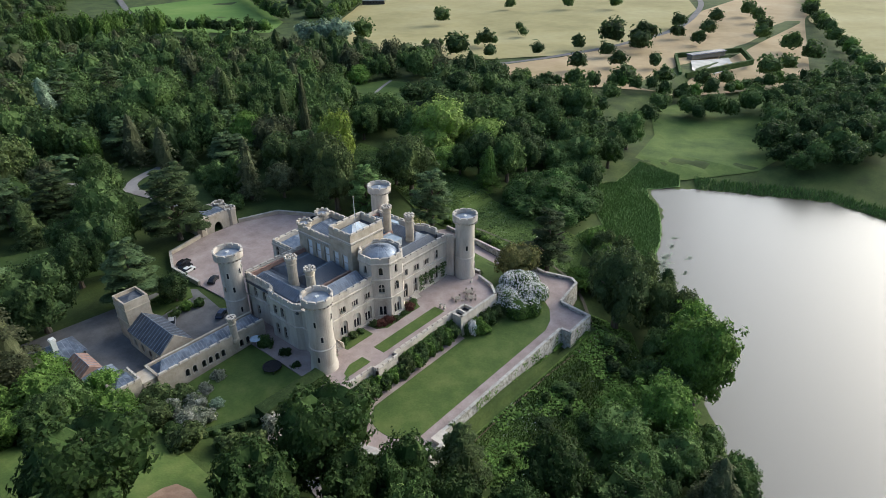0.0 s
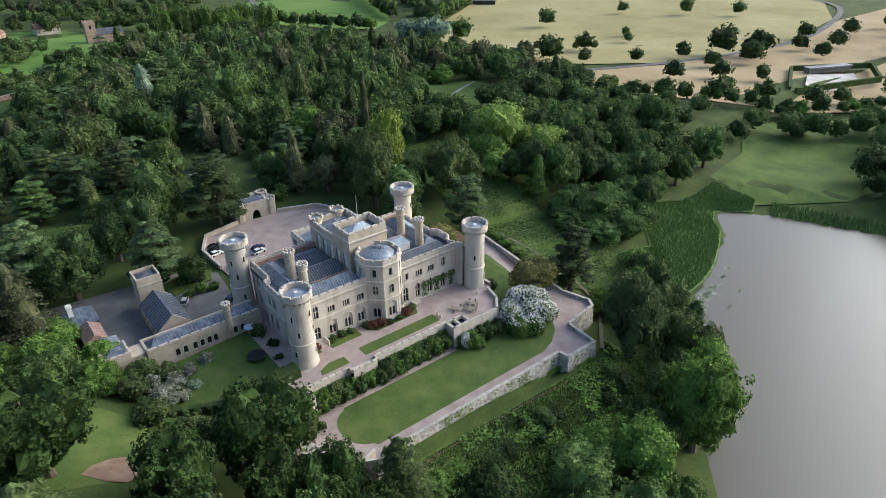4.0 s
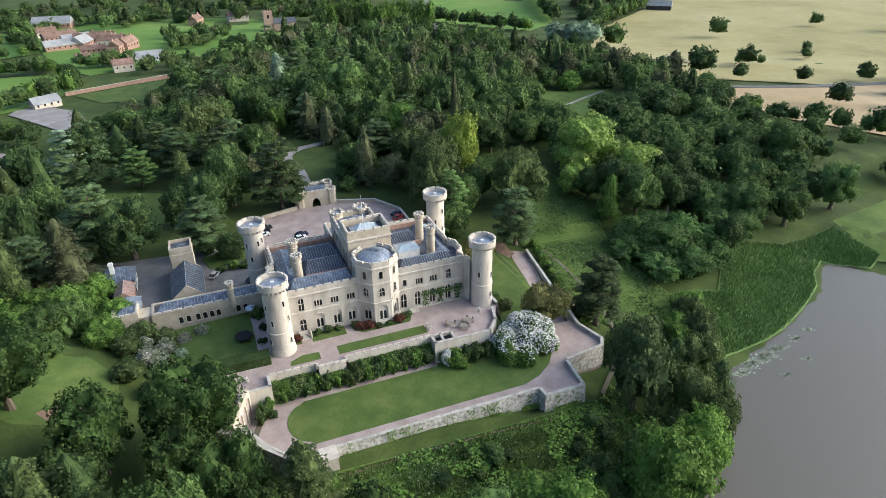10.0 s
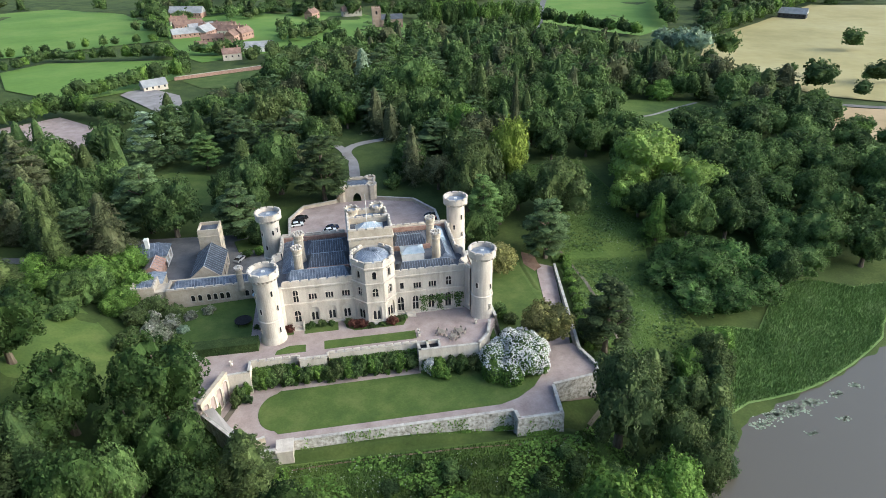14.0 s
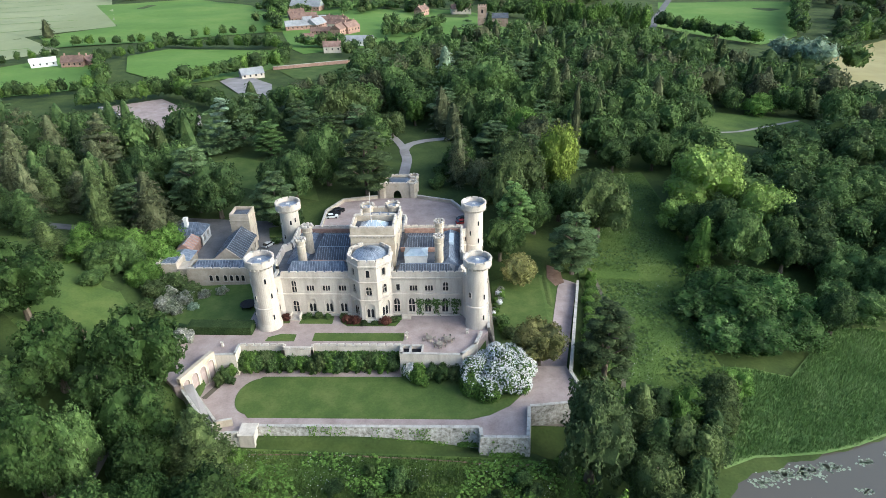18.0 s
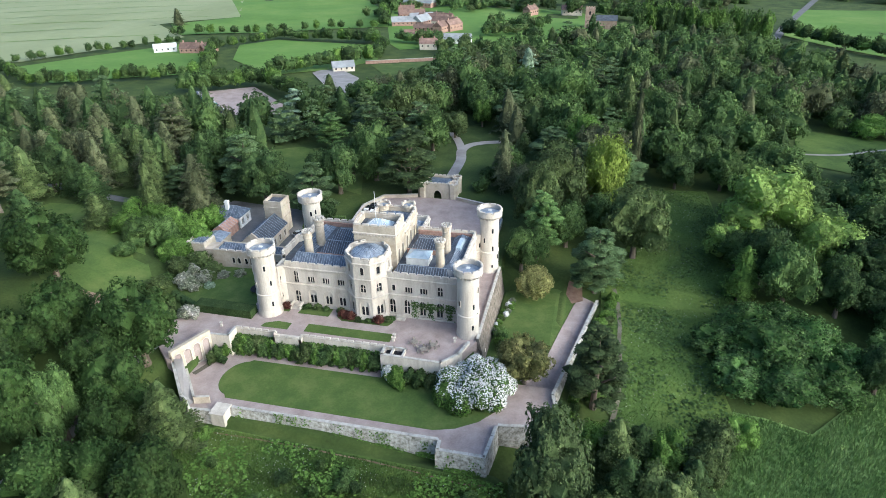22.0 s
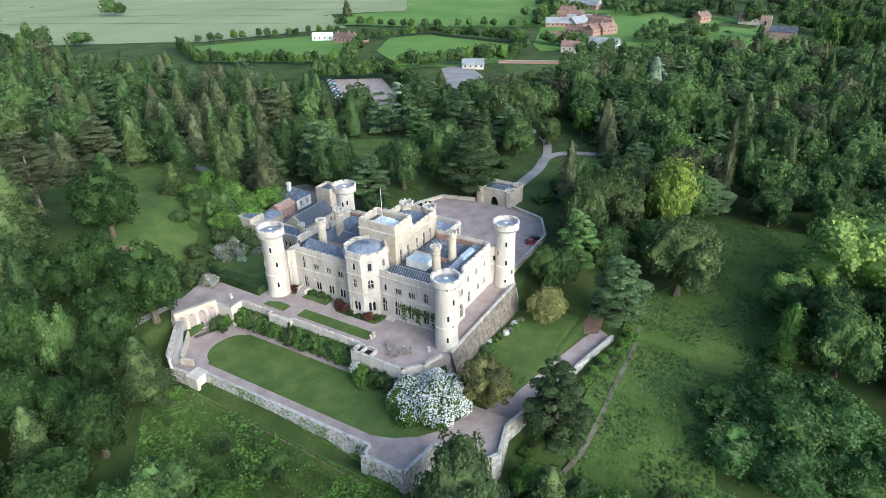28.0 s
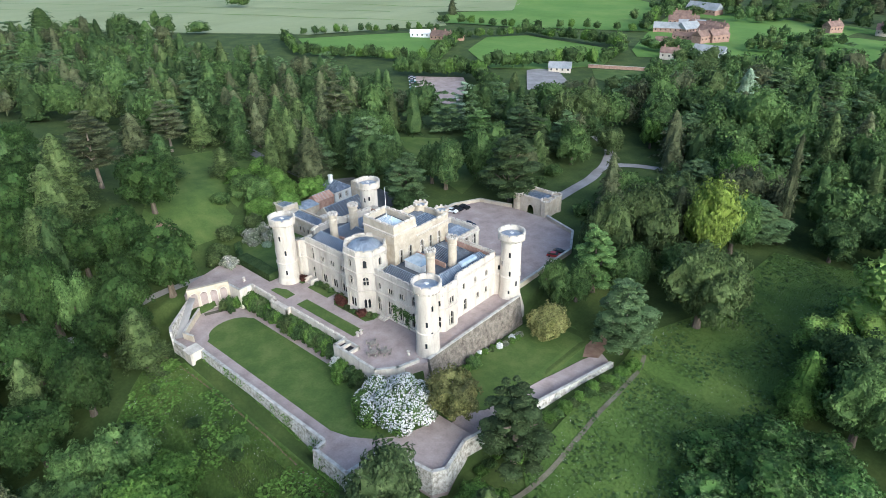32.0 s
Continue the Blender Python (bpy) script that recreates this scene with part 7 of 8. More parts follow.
# wild shrubs in the long grass in front
for i in range(26):
    x, y = rng.uniform(-24, 46), rng.uniform(-56, -39.5)
    tree(x, y, "shrub", rng.uniform(1.2, 3.0), rng.uniform(1.2, 2.6), [LEAF_OAK, LEAF_DARK, LEAF_OAK, LEAF_DARK][i % 4], words="wild shrub in the long grass")


def scatter(poly, n, seed):
    r = np.random.default_rng(seed)
    lo, hi = np.min(poly, 0), np.max(poly, 0)
    p = r.uniform(lo, hi, (n, 2))
    return p[seg_dist(p[:, 0], p[:, 1], [tuple(q) for q in poly]) < -0.5]


def blades(name, poly, n, h, w, mat, label, category, seed):
    """Upright blades, one thin leaning triangle each."""
    p = scatter(poly, n, seed)
    r = np.random.default_rng(seed)
    k = len(p)
    z = land(p[:, 0], p[:, 1])
    a, q = r.uniform(0, 6.283, k), h * r.uniform(0.6, 1.3, k)
    c, s = np.cos(a) * w, np.sin(a) * w
    lx, ly = r.normal(0, 0.25, k) * q, r.normal(0, 0.25, k) * q
    v = np.stack([np.stack([p[:, 0] - c, p[:, 1] - s, z], 1), np.stack([p[:, 0] + c, p[:, 1] + s, z], 1), np.stack([p[:, 0] + lx, p[:, 1] + ly, z + q], 1)], 1).reshape(-1, 3)
    return tagged(new(name, to_mesh(name, v, np.arange(k * 3).reshape(-1, 3), mat)), label, category, "", "stuff")


def tufts(name, poly, n, size, mat, label, category, seed, up=0.4):
    p = scatter(poly, n, seed)
    z = land(p[:, 0], p[:, 1]) + size * up
    r = np.random.default_rng(seed)
    nr = np.stack([r.normal(0, 1, len(p)), r.normal(0, 1, len(p)), np.full(len(p), 1.6)], 1)
    return sprig_stuff(name, np.stack([p[:, 0], p[:, 1], z], 1), nr, size, mat, label, category, seed=seed, aspect=0.8)


blades("long_grass", [(-24, -34.8), (38, -35.4), (47, -27), (52, -40), (30, -58), (-16, -56), (-28, -44)], 45000, 0.6, 0.11, MEADOW, "long rough meadow grass below the garden wall", "grass", 21)
blades("meadow_grass", [(58, 46), (58, 0), (66, -14), (90, -4), (84, 18), (98, 60), (96, 118), (70, 112), (66, 66)], 45000, 0.65, 0.12, MEADOW, "long rough meadow grass", "grass", 22)
tufts("meadow_flowers", [(66, 40), (78, 36), (92, 64), (92, 112), (72, 108), (68, 66)], 1200, 0.3, PINKISH, "pale cow parsley heads in the meadow", "flowers", 23, 0.9)
tufts("meadow_flowers", [(-20, -38), (36, -38), (40, -46), (-16, -52)], 260, 0.3, PINKISH, "pale flower heads in the long grass", "flowers", 24, 0.9)
REEDS = [(80, -30), (88, -26.5), (95, -26), (104, -25), (113, -22.5), (124, -18), (133, -13.5), (141, -9), (147, -2.5), (155, 2), (166, -8), (176, -4), (176, 16), (150, 15), (136, 18), (124, 16), (116, 8), (106, -2), (96, 0), (88, 0), (82, -10)]
drape("reed_ground", REEDS, REED, 0.25, 6, "green reedy ground at the lake edge", "reeds")
blades("reed_bed", REEDS, 80000, 1.2, 0.14, REED, "dense green reed bed at the lake edge", "reeds", 25)
blades("reed_fringe", [(168, -14), (189, -62), (184, -84), (196, -130), (206, -130), (194, -84), (199, -60), (178, -8)], 14000, 1.8, 0.2, REED, "green reed fringe along the far shore", "reeds", 26)
# lily pads
g = Geo()
r_ = random.Random(4)
for cx, cy, n, s in ((92, -30.5, 130, 2.0), (98, -30, 110, 1.8), (87, -33, 60, 1.4), (104, -28.5, 80, 1.5), (112, -27, 40, 1.1), (119, -25, 30, 1.0), (97, -38, 26, 0.8), (108, -35, 24, 0.8)):
    for _ in range(n):
        x, y, q = cx + r_.gauss(0, s), cy + r_.gauss(0, s * 0.5), r_.uniform(0.18, 0.36)
        g.add([(x + q * math.cos(k * 1.0472), y + q * math.sin(k * 1.0472), WATER_Z + 0.03) for k in range(6)], [tuple(range(6))])
lily = part("lily_pads", g, material("lily_leaf", [(0.20, 0.25, 0.16), (0.28, 0.33, 0.23), (0.36, 0.41, 0.31)], 1.0, rough=0.5, island=0.2))
tagged(lily, "pale green lily pads floating on the lake", "lily pads", "", "stuff")

# plants growing out of and along the foot of the garden wall
r_ = np.random.default_rng(71)
cx_ = r_.uniform(-21, 36, 46)
k_ = r_.integers(0, 46, 2600)
px_ = cx_[k_] + r_.normal(0, 0.7, 2600)
fz_ = np.where(r_.uniform(0, 1, 2600) < 0.62, r_.uniform(0, 1.0, 2600), r_.uniform(0.5, 4.0, 2600) * (k_ % 3 == 0))
y0_ = np.where(px_ < 26, -32.0, -34.7)
sprig_stuff("wall_plants", np.stack([px_, y0_ - 0.12 + 0.12 * fz_ - r_.uniform(0, 0.35, 2600), land(px_, y0_ - 1.6) + 0.1 + fz_], 1), np.tile([0, -1, 0.5], (2600, 1)), 0.42, LEAF_BRIGHT, "weeds and climbers growing along the garden wall", "plants", seed=72)

# flower heads and tussocks in the rough grass
def strew(name, poly, n, size, mat, label, category, cover, seed, flat=0.5, up=0.25):
    """Loose plants over a patch of rough ground, in drifts."""
    r = np.random.default_rng(seed)
    xs, ys = [p[0] for p in poly], [p[1] for p in poly]
    p = np.stack([r.uniform(min(xs), max(xs), n), r.uniform(min(ys), max(ys), n)], 1)
    keep = seg_dist(p[:, 0], p[:, 1], poly) < -0.5
    keep &= np.array([noise.noise(Vector((x * 0.09, y * 0.09, seed))) + 0.5 * noise.noise(Vector((x * 0.3, y * 0.3, seed))) for x, y in p.tolist()]) > cover
    p = p[keep]
    pos = np.stack([p[:, 0], p[:, 1], land(p[:, 0], p[:, 1]) + 0.3 + r.uniform(0.05, up, len(p))], 1)
    return sprig_stuff(name, pos, np.tile([0.0, 0.0, 1.0], (len(p), 1)), size, mat, label, category, flat=flat, seed=seed)


NE_MEADOW = [(58, 48), (58, 20), (58, -6), (66, -14), (90, -4), (84, 18), (98, 60), (96, 118), (70, 112), (66, 66)]
S_MEADOW = [(-24, -34.8), (38, -35.4), (48, -27), (52, -40), (30, -58), (-16, -56), (-28, -44)]
strew("meadow_flowers", NE_MEADOW, 3600, 0.17, BLOSSOM, "pale flower heads scattered in the meadow", "flowers", 0.02, 41)
strew("meadow_tussocks", NE_MEADOW, 9000, 1.1, LEAF_OAK, "dark tussocks of rough grass in the meadow", "grass", -0.05, 42, 0.1, 0.15)
strew("bank_tussocks", S_MEADOW, 9000, 0.9, LEAF_BRIGHT, "tufts of rough grass on the bank", "grass", -0.1, 43, 0.1, 0.1)
strew("bank_flowers", S_MEADOW, 2500, 0.17, BLOSSOM, "pale flower heads on the grass bank", "flowers", 0.15, 44)

# ---- cars, furniture, village ----
PAINTS = {n: material(n, [tuple(v * 0.92 for v in c), c, tuple(min(1, v * 1.06) for v in c)], 0.5, rough=0.25, spec=0.6) for n, c in (("black_paint", (0.012, 0.013, 0.016)), ("white_car_paint", (0.7, 0.71, 0.72)), ("navy_paint", (0.02, 0.03, 0.07)), ("silver_paint", (0.42, 0.43, 0.44)), ("red_paint", (0.3, 0.03, 0.03)), ("teal_paint", (0.06, 0.22, 0.24)))}
CAR_MESH = {}


def car(x, y, z, turn, paint, label, estate=False):
    e = thing("car", label, "car", "parked cars", at=(x, y, z))
    e.rotation_euler = (0, 0, radians(turn))
    if not CAR_MESH:
        prof = [(-2.15, 0.3), (-2.2, 0.62), (-2.05, 0.86), (-1.3, 0.93), (1.15, 0.95), (2.0, 0.84), (2.15, 0.6), (2.12, 0.3)]
        n = len(prof)
        b = Geo().add([(px, -0.88, pz) for px, pz in prof] + [(px, 0.88, pz) for px, pz in prof], [tuple(range(n)), tuple(range(2 * n - 1, n - 1, -1))] + [((i + 1) % n, i, n + i, n + (i + 1) % n) for i in range(n)])
        b.add([(-1.15, -0.66, 1.44), (0.35, -0.66, 1.44), (0.35, 0.66, 1.44), (-1.15, 0.66, 1.44), (-1.2, -0.68, 1.39), (0.42, -0.68, 1.39), (0.42, 0.68, 1.39), (-1.2, 0.68, 1.39)], [(0, 1, 2, 3), (4, 5, 1, 0), (5, 6, 2, 1), (6, 7, 3, 2), (7, 4, 0, 3)])
        CAR_MESH["body"] = b
        CAR_MESH["glass"] = Geo().add([(-1.95, -0.82, 0.92), (1.1, -0.82, 0.93), (0.42, -0.68, 1.39), (-1.2, -0.68, 1.39), (-1.95, 0.82, 0.92), (1.1, 0.82, 0.93), (0.42, 0.68, 1.39), (-1.2, 0.68, 1.39)], [(0, 1, 2, 3), (1, 5, 6, 2), (5, 4, 7, 6), (4, 0, 3, 7)]).mesh("glass")
        CAR_MESH["wheel"] = Geo().tube((0, -0.12, 0), (0, 0.12, 0), 0.33, n=14).mesh("wheel")
        CAR_MESH["glass"].materials.append(GLASS)
        CAR_MESH["wheel"].materials.append(RUBBER)
    key = "body" + paint
    if key not in CAR_MESH:
        CAR_MESH[key] = CAR_MESH["body"].mesh("body")
        CAR_MESH[key].materials.append(PAINTS[paint])
    part("body", CAR_MESH[key], None, e)
    part("windows", CAR_MESH["glass"], None, e)
    for wx in (-1.35, 1.38):
        for wy in (-0.8, 0.8):
            part("wheel", CAR_MESH["wheel"], None, e).location = (wx, wy, 0.33)
    return e


car(-20.9, 54.6, COURT_Z, 35, "black_paint", "black car parked on the gravel forecourt")
car(-22.4, 65.2, COURT_Z, 10, "white_car_paint", "white car parked on the gravel forecourt")
car(-22.0, 67.6, COURT_Z, 10, "black_paint", "black car parked on the gravel forecourt")
car(-21.0, 70.2, COURT_Z, 12, "black_paint", "black car parked on the gravel forecourt")
car(-11.6, 58.2, COURT_Z, 10, "white_car_paint", "white car parked on the gravel forecourt")
car(-10.8, 60.6, COURT_Z, 12, "navy_paint", "navy car parked on the gravel forecourt")
car(22.3, 60.4, COURT_Z, 20, "red_paint", "dark red car parked on the gravel forecourt")
car(22.5, 63.0, COURT_Z, 20, "black_paint", "black car parked on the gravel forecourt")
car(-28.9, 38.2, hz(-28.9, 38.2) + 0.15, 35, "navy_paint", "dark car parked in the stable yard")
car(-39.0, 45.0, hz(-39, 45) + 0.15, 60, "silver_paint", "silver car parked in the stable yard")
for i in range(16):
    t = i / 15
    x, y = -170 + 34 * t, 199 - 33 * t
    car(x, y, hz(x, y) + 0.45, 40, ["navy_paint", "silver_paint", "black_paint", "white_car_paint", "teal_paint"][i % 5], "car parked in the row at the car park edge")
car(-116, 176, hz(-116, 176) + 0.45, 20, "silver_paint", "silver car parked by the trees")

# trampoline and garden table with parasol
GZ0 = -0.25
tr = thing("trampoline", "round black garden trampoline on the lawn", "trampoline", at=(-34.5, 8.8, GZ0))
ring = Geo()
for i in range(28):
    a, b = 2 * math.pi * i / 28, 2 * math.pi * (i + 1) / 28
    ring.tube((2.1 * math.cos(a), 2.1 * math.sin(a), 0.85), (2.1 * math.cos(b), 2.1 * math.sin(b), 0.85), 0.09, n=6)
part("frame", ring, IRON, tr)
part("mat", Geo().lathe(0, 0, [(2.05, 0.82), (1.9, 0.84), (0.02, 0.82)], 28), RUBBER, tr)
for i in range(6):
    a = 2 * math.pi * i / 6
    part("leg", Geo().tube((2.1 * math.cos(a), 2.1 * math.sin(a), 0), (2.1 * math.cos(a), 2.1 * math.sin(a), 0.85), 0.05, n=6), IRON, tr)


def parasol(x, y, z, mat, label):
    e = thing("parasol", label, "parasol", at=(x, y, z))
    part("pole", Geo().tube((0, 0, 0), (0, 0, 2.5), 0.04, n=6), WHITE, e)
    part("canopy", Geo().lathe(0, 0, [(1.5, 2.05), (1.0, 2.35), (0.05, 2.6)], 8), mat, e)
    part("base", Geo().lathe(0, 0, [(0.3, 0), (0.28, 0.1), (0.06, 0.15)], 12), IRON, e)


parasol(-31.5, 19.0, GZ0, material("pale_blue_canvas", [(0.42, 0.52, 0.62), (0.5, 0.6, 0.7), (0.56, 0.66, 0.75)], 1.0), "pale blue garden parasol by the wing")


def table_set(x, y, z, turn, n=6):
    e = thing("garden_table", "weathered grey timber garden table on the terrace", "table", "garden tables", at=(x, y, z))
    e.rotation_euler = (0, 0, radians(turn))
    part("tabletop", Geo().lathe(0, 0, [(0.85, 0.70), (0.86, 0.74), (0.02, 0.75)], 20), TIMBER, e)
    for sx in (-0.5, 0.5):
        for sy in (-0.5, 0.5):
            part("leg", Geo().tube((sx, sy, 0), (sx * 0.9, sy * 0.9, 0.7), 0.045, n=5), TIMBER, e)
    for i in range(n):
        a = 2 * math.pi * i / n + radians(turn)
        c = thing("garden_chair", "weathered timber garden chair at a table", "chair", "garden chairs", at=(x + 1.35 * math.cos(a), y + 1.35 * math.sin(a), z))
        c.rotation_euler = (0, 0, a)
        part("seat", Geo().box(-0.24, 0.24, -0.24, 0.24, 0.42, 0.47), TIMBER, c)
        part("backrest", Geo().box(0.2, 0.26, -0.24, 0.24, 0.47, 0.95), TIMBER, c)
        for sx in (-0.2, 0.2):
            for sy in (-0.2, 0.2):
                part("leg", Geo().box(sx - 0.025, sx + 0.025, sy - 0.025, sy + 0.025, 0, 0.42), TIMBER, c)


table_set(18.9, -6.6, 0, 10)
table_set(17.0, -8.6, 0, 40)
table_set(14.3, -6.3, 0, 20, 4)
for x, y in ((8.8, -5.0), (8.9, -6.2), (-35.5, -9.0), (23.6, -3.6)):
    u = thing("garden_urn", "pale carved stone urn on the gravel terrace", "urn", "garden urns", at=(x, y, 0.05))
    part("pedestal", Geo().box(-0.3, 0.3, -0.3, 0.3, 0, 0.6, 0.05), STONE, u)
    part("bowl", Geo().lathe(0, 0, [(0.15, 0.6), (0.12, 0.75), (0.4, 1.0), (0.46, 1.2), (0.4, 1.2), (0.3, 1.05), (0.02, 1.0)], 14), STONE, u)
bench = thing("stone_bench", "pale stone bench on the balcony", "bench", at=(-16.8, -10.2, 0.03))
part("seat", Geo().box(-1.2, 1.2, -0.25, 0.25, 0.4, 0.5), STONE, bench)
for s in (-0.9, 0.9):
    part("support", Geo().box(s - 0.12, s + 0.12, -0.2, 0.2, 0, 0.4), STONE, bench)

ROOFTILE = material("red_brown_tiles", [(0.13, 0.085, 0.07), (0.20, 0.13, 0.105), (0.27, 0.18, 0.145)], 0.3, rough=0.85, fine=0.2, vary=0.2)
ROOFGREY = material("grey_sheet_roof", [(0.20, 0.21, 0.22), (0.28, 0.29, 0.30), (0.36, 0.37, 0.38)], 0.2, rough=0.6, fine=0.15)
RENDERED = material("cream_render", [(0.5, 0.44, 0.36), (0.6, 0.54, 0.45), (0.66, 0.6, 0.52)], 0.4, rough=0.9)


def house(x, y, w, d, h, turn, wall, roof, label, chimneys=1, name="house"):
    z = hz(x, y)
    e = thing(name, label, name.replace("_", " "), at=(x, y, z))
    e.rotation_euler = (0, 0, radians(turn))
    rz = h + min(w, d) * 0.42
    part("wall", Geo().add([(-w / 2, -d / 2, -1), (w / 2, -d / 2, -1), (w / 2, d / 2, -1), (-w / 2, d / 2, -1), (-w / 2, -d / 2, h), (w / 2, -d / 2, h), (w / 2, d / 2, h), (-w / 2, d / 2, h), (-w / 2, 0, rz - 0.1), (w / 2, 0, rz - 0.1)], [(0, 1, 5, 4), (2, 3, 7, 6), (1, 2, 6, 9, 5), (3, 0, 4, 8, 7)]), wall, e)
    o = 0.4
    part("roof", Geo().add([(-w / 2 - o, -d / 2 - o, h - 0.2), (w / 2 + o, -d / 2 - o, h - 0.2), (w / 2 + o, d / 2 + o, h - 0.2), (-w / 2 - o, d / 2 + o, h - 0.2), (-w / 2 - o, 0, rz), (w / 2 + o, 0, rz)], [(0, 1, 5, 4), (2, 3, 4, 5), (1, 2, 5), (3, 0, 4), (0, 3, 2, 1)]), roof, e)
    for i in range(chimneys):
        cx = -w * 0.35 + i * w * 0.7
        part("chimney", Geo().box(cx - 0.5, cx + 0.5, -0.4, 0.4, rz - 1, rz + 1.4), BRICK, e)
    k = max(2, int(w / 3.5))
    for i in range(k):
        u = -w / 2 + w * (i + 0.5) / k
        for s in (-1, 1):
            part("window", Geo().box(u - 0.5, u + 0.5, s * d / 2 - 0.06, s * d / 2 + 0.06, h * 0.5, h * 0.5 + 1.2), GLASS, e)
    return e


for x, y, w, d, h, t, q in ((-146, 545, 16, 9, 5, 20, 0), (-132, 515, 26, 9, 4.5, 25, 1), (-118, 500, 22, 8, 4, 25, 2), (-104, 492, 30, 9, 4.5, -15, 1), (-112, 478, 18, 12, 4, 70, 2), (-88, 468, 22, 9, 5.5, -10, 0), (-76, 448, 16, 9, 6, 60, 1), (-126, 470, 24, 10, 4, 20, 2), (-98, 505, 20, 8, 4, -15, 1)):
    house(x, y, w, d, h, t, [RENDERED, BRICK, BRICK][q], [ROOFTILE, ROOFTILE, ROOFGREY][q], "brick estate building in the village with a tiled roof" if q != 2 else "village outbuilding with a grey roof", 2 if q < 2 else 0)
house(-76, 362, 13, 8, 5, 10, RENDERED, ROOFTILE, "cream cottage with a red-brown tiled roof", 2)
house(-60, 392, 22, 9, 4, 0, WHITE, ROOFGREY, "long low building with a pale grey roof", 0, "shed")
house(-112, 276, 14, 8, 3, 30, RENDERED, ROOFGREY, "low white-roofed building beyond the car park", 0, "shed")
house(-267, 310, 16, 6, 4, 32, WHITE, WHITE, "white marquee-like hall beside the sports field", 0, "hall")
house(-246, 311, 14, 9, 4, 10, BRICK, ROOFTILE, "brick farmhouse with red-brown roofs", 2)
house(-236, 318, 12, 8, 3.5, 60, BRICK, ROOFTILE, "brick farm building with a red-brown roof", 1)
house(464, 486, 26, 12, 5, -45, material("dark_boards", [(0.03, 0.03, 0.032), (0.05, 0.05, 0.052), (0.07, 0.07, 0.07)], 0.4), ROOFGREY, "dark open-sided hay barn", 0, "barn")
house(20, 575, 20, 10, 6, 10, RENDERED, ROOFTILE, "rectory among trees with red roofs", 2)
house(-20, 560, 14, 9, 6, 60, BRICK, ROOFTILE, "brick house among trees", 2)
house(-147, 601, 34, 14, 5, -12, BRICK, ROOFGREY, "large dark-roofed farm shed among trees", 0, "barn")
house(-101, 445, 18, 7, 3.2, 8, BRICK, ROOFTILE, "low brick stable range with an orange tiled roof", 0, "stable")
house(-105, 411, 9, 7, 3.2, 15, RENDERED, ROOFTILE, "small cream outbuilding with a tiled roof", 0, "outbuilding")
house(-84, 436, 13, 9, 6, 75, BRICK, ROOFTILE, "gabled brick house end with a red-brown roof", 1)
drape("stable_yard", [(-128, 474), (-106, 470), (-100, 486), (-122, 492)], GRAVEL_GREY, 0.6, 8, "pale gravel yard between the farm buildings", "yard")
drape("stable_yard", [(-106, 396), (-78, 392), (-74, 408), (-104, 414)], GRAVEL_GREY, 0.6, 8, "pale gravel yard in front of the stables", "yard")
r_ = np.random.default_rng(83)
village_rows = []
for x0, x1, y0, y1, n in ((-200, -40, 560, 660, 46), (-52, 4, 404, 520, 26), (-136, -70, 372, 388, 12), (-176, -150, 470, 560, 10), (-66, -30, 340, 372, 8)):
    for _ in range(n):
        x, y = float(r_.uniform(x0, x1)), float(r_.uniform(y0, y1))
        if math.hypot(x + 147, y - 601) > 19 and math.hypot(x + 20, y - 560) > 11 and math.hypot(x + 60, y - 392) > 14:
            village_rows.append((x, y, "vfar", float(r_.uniform(8, 14)), float(r_.uniform(4.5, 7)), [LEAF_OAK, LEAF_DARK, LEAF_OLIVE][int(r_.integers(0, 3))]))
stand("village_trees", village_rows, "dark green trees round the village gardens")
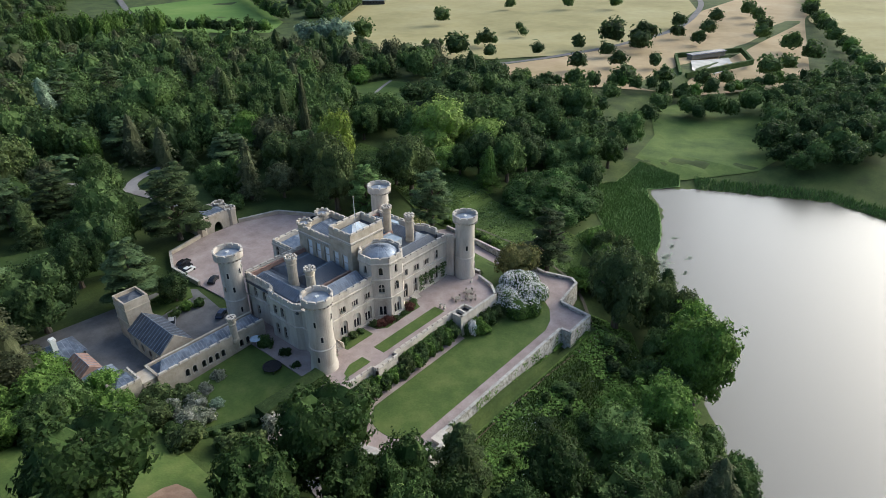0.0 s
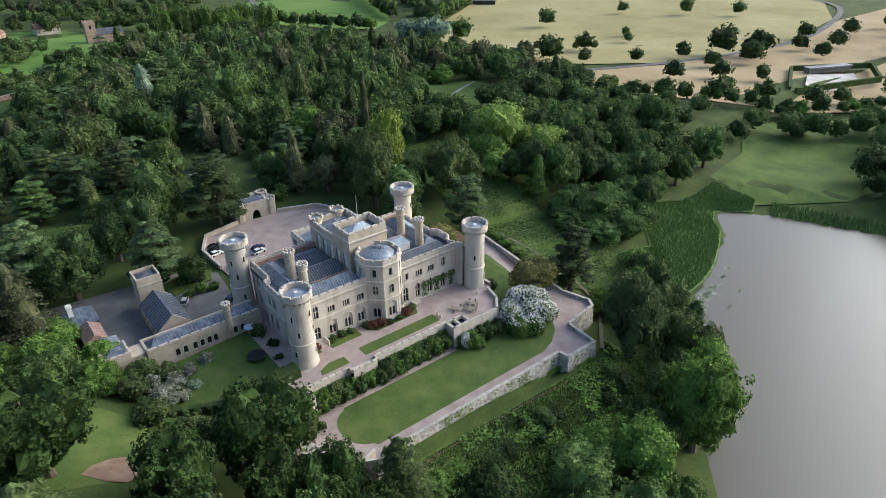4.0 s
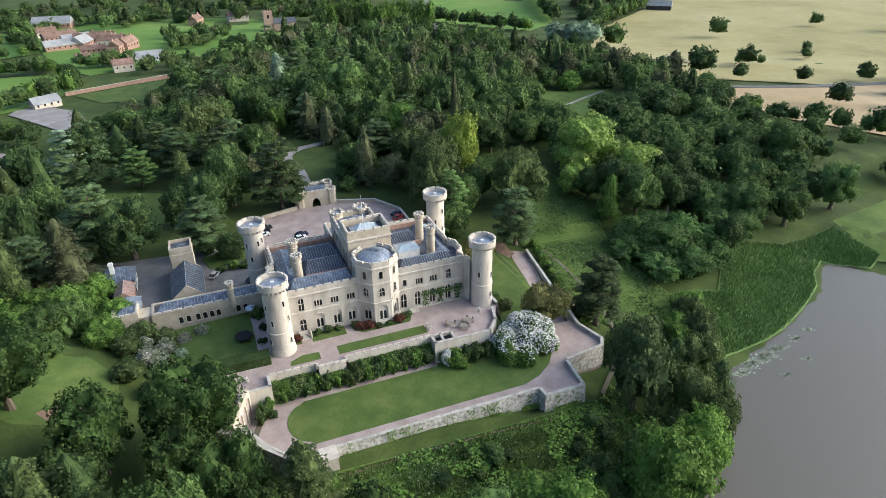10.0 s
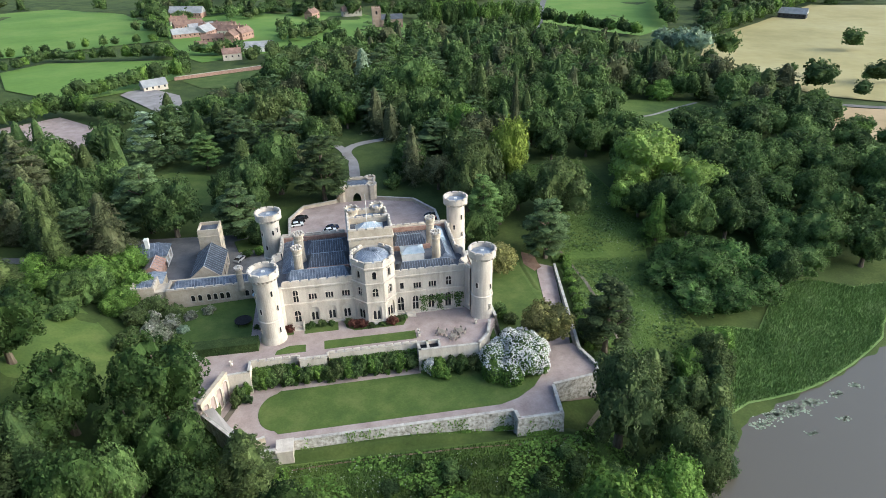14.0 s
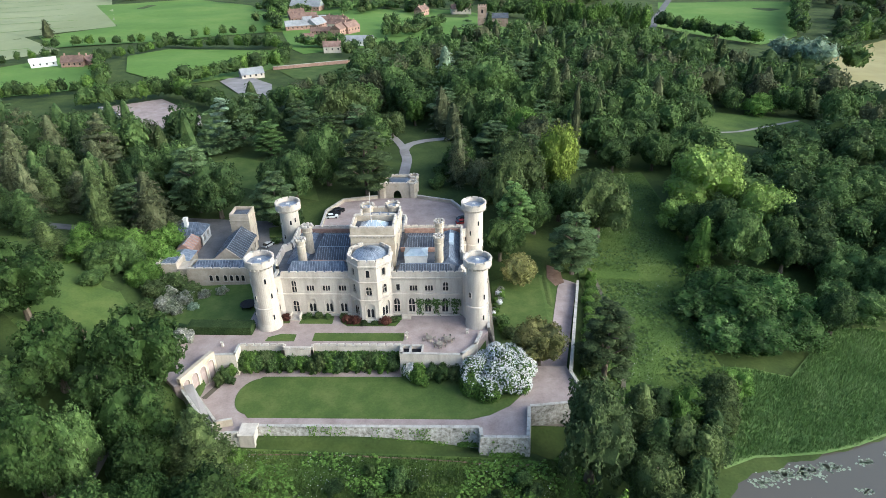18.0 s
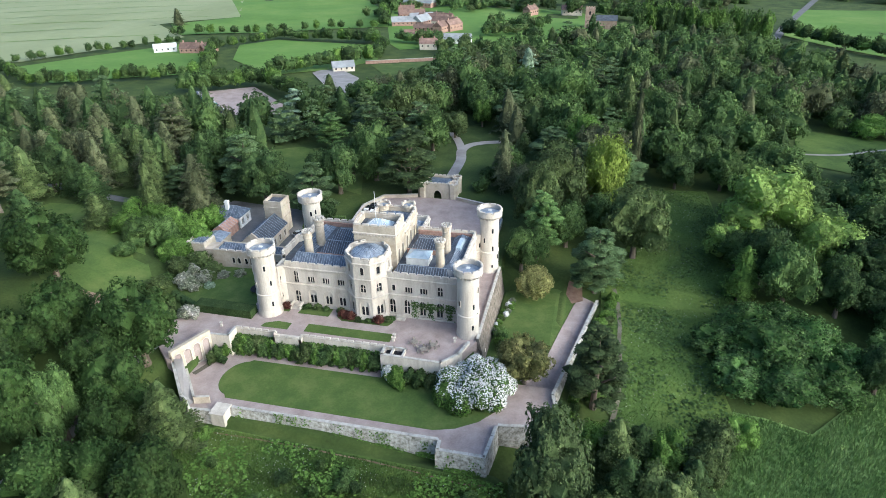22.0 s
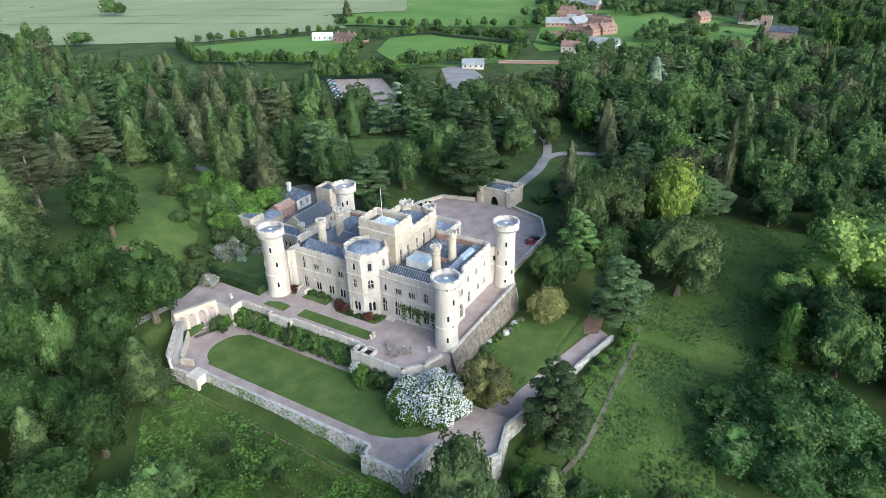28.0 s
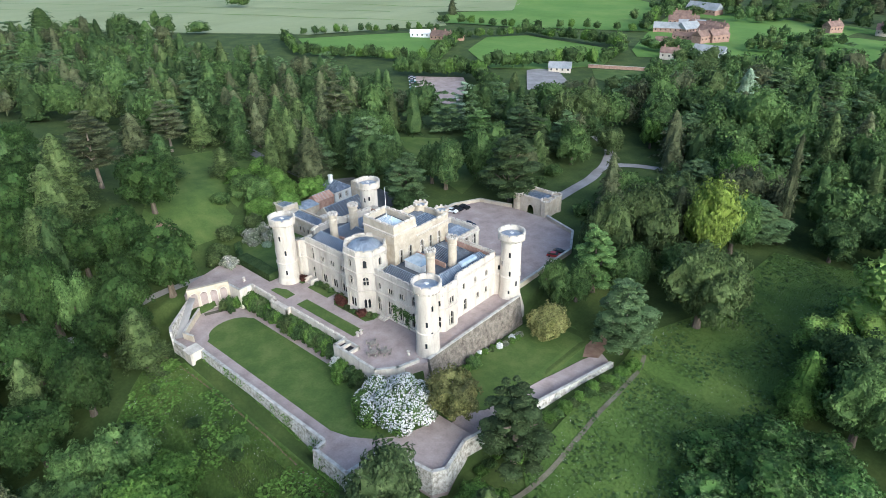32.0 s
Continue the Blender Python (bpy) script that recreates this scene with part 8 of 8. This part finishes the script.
# church
z = hz(40, 497)
ch = thing("church", "red sandstone village church with a square tower", "church", at=(40, 497, z))
PINKSTONE = material("pink_sandstone", [(0.28, 0.19, 0.15), (0.38, 0.27, 0.22), (0.45, 0.34, 0.28)], 0.4, rough=0.9, fine=0.2)
part("tower", Geo().box(-4, 4, -4, 4, -1, 17).box(-4.3, 4.3, -4.3, 4.3, 15.6, 16), PINKSTONE, ch)
for sx in (-3.3, -1.1, 1.1, 3.3):
    for sy in (-3.8, 3.8):
        part("merlon", Geo().box(sx - 0.6, sx + 0.6, sy - 0.2, sy + 0.2, 17, 18), PINKSTONE, ch)
part("nave", Geo().box(4, 24, -5, 5, -1, 7), PINKSTONE, ch)
part("nave_roof", Geo().add([(4, -5.4, 6.9), (24.4, -5.4, 6.9), (24.4, 5.4, 6.9), (4, 5.4, 6.9), (4, 0, 11), (24.4, 0, 11)], [(0, 1, 5, 4), (2, 3, 4, 5), (1, 2, 5), (3, 0, 4)]), SLATE, ch)
for s in (-4.05, 4.05):
    part("belfry_window", Geo().box(-0.8, 0.8, s - 0.05, s + 0.05, 11.5, 14.5), GLASS, ch)
# walled ride of brick beside the kitchen garden
kw = thing("kitchen_garden_wall", "long red brick kitchen garden wall", "wall")
part("wall", Geo().bar((-105, 300), (20, 350), 0.6, -8, hz(-40, 325) + 2.6), BRICK, kw)
part("coping", Geo().bar((-105, 300), (20, 350), 0.8, hz(-40, 325) + 2.6, hz(-40, 325) + 2.8), COPING, kw)
# riding arena in the park
az = hz(385, 60) + 0.8
drape("riding_arena", [(356, 62), (390, 76), (424, 60), (404, 46), (372, 52)], SAND, 0.95, 10, "white sand riding arena", "arena")
ah = thing("arena_pavilion", "long dark-roofed pavilion beside the riding arena", "building", at=(412, 73, az))
ah.rotation_euler = (0, 0, radians(-24))
part("wall", Geo().box(-17, 17, -2.5, 2.5, -1, 2.4), TIMBER, ah)
part("roof", Geo().box(-18, 18, -3.4, 3.4, 2.4, 3.0, 0.4), PAINTS["navy_paint"], ah)
for a, b in (((340, 64), (395, 90)), ((395, 90), (446, 58)), ((446, 58), (408, 38)), ((408, 38), (340, 60))):
    hedge(a, b, 2.0, 3.0, az - 0.4, LEAF_OAK, "tall clipped hedge round the riding arena", False)
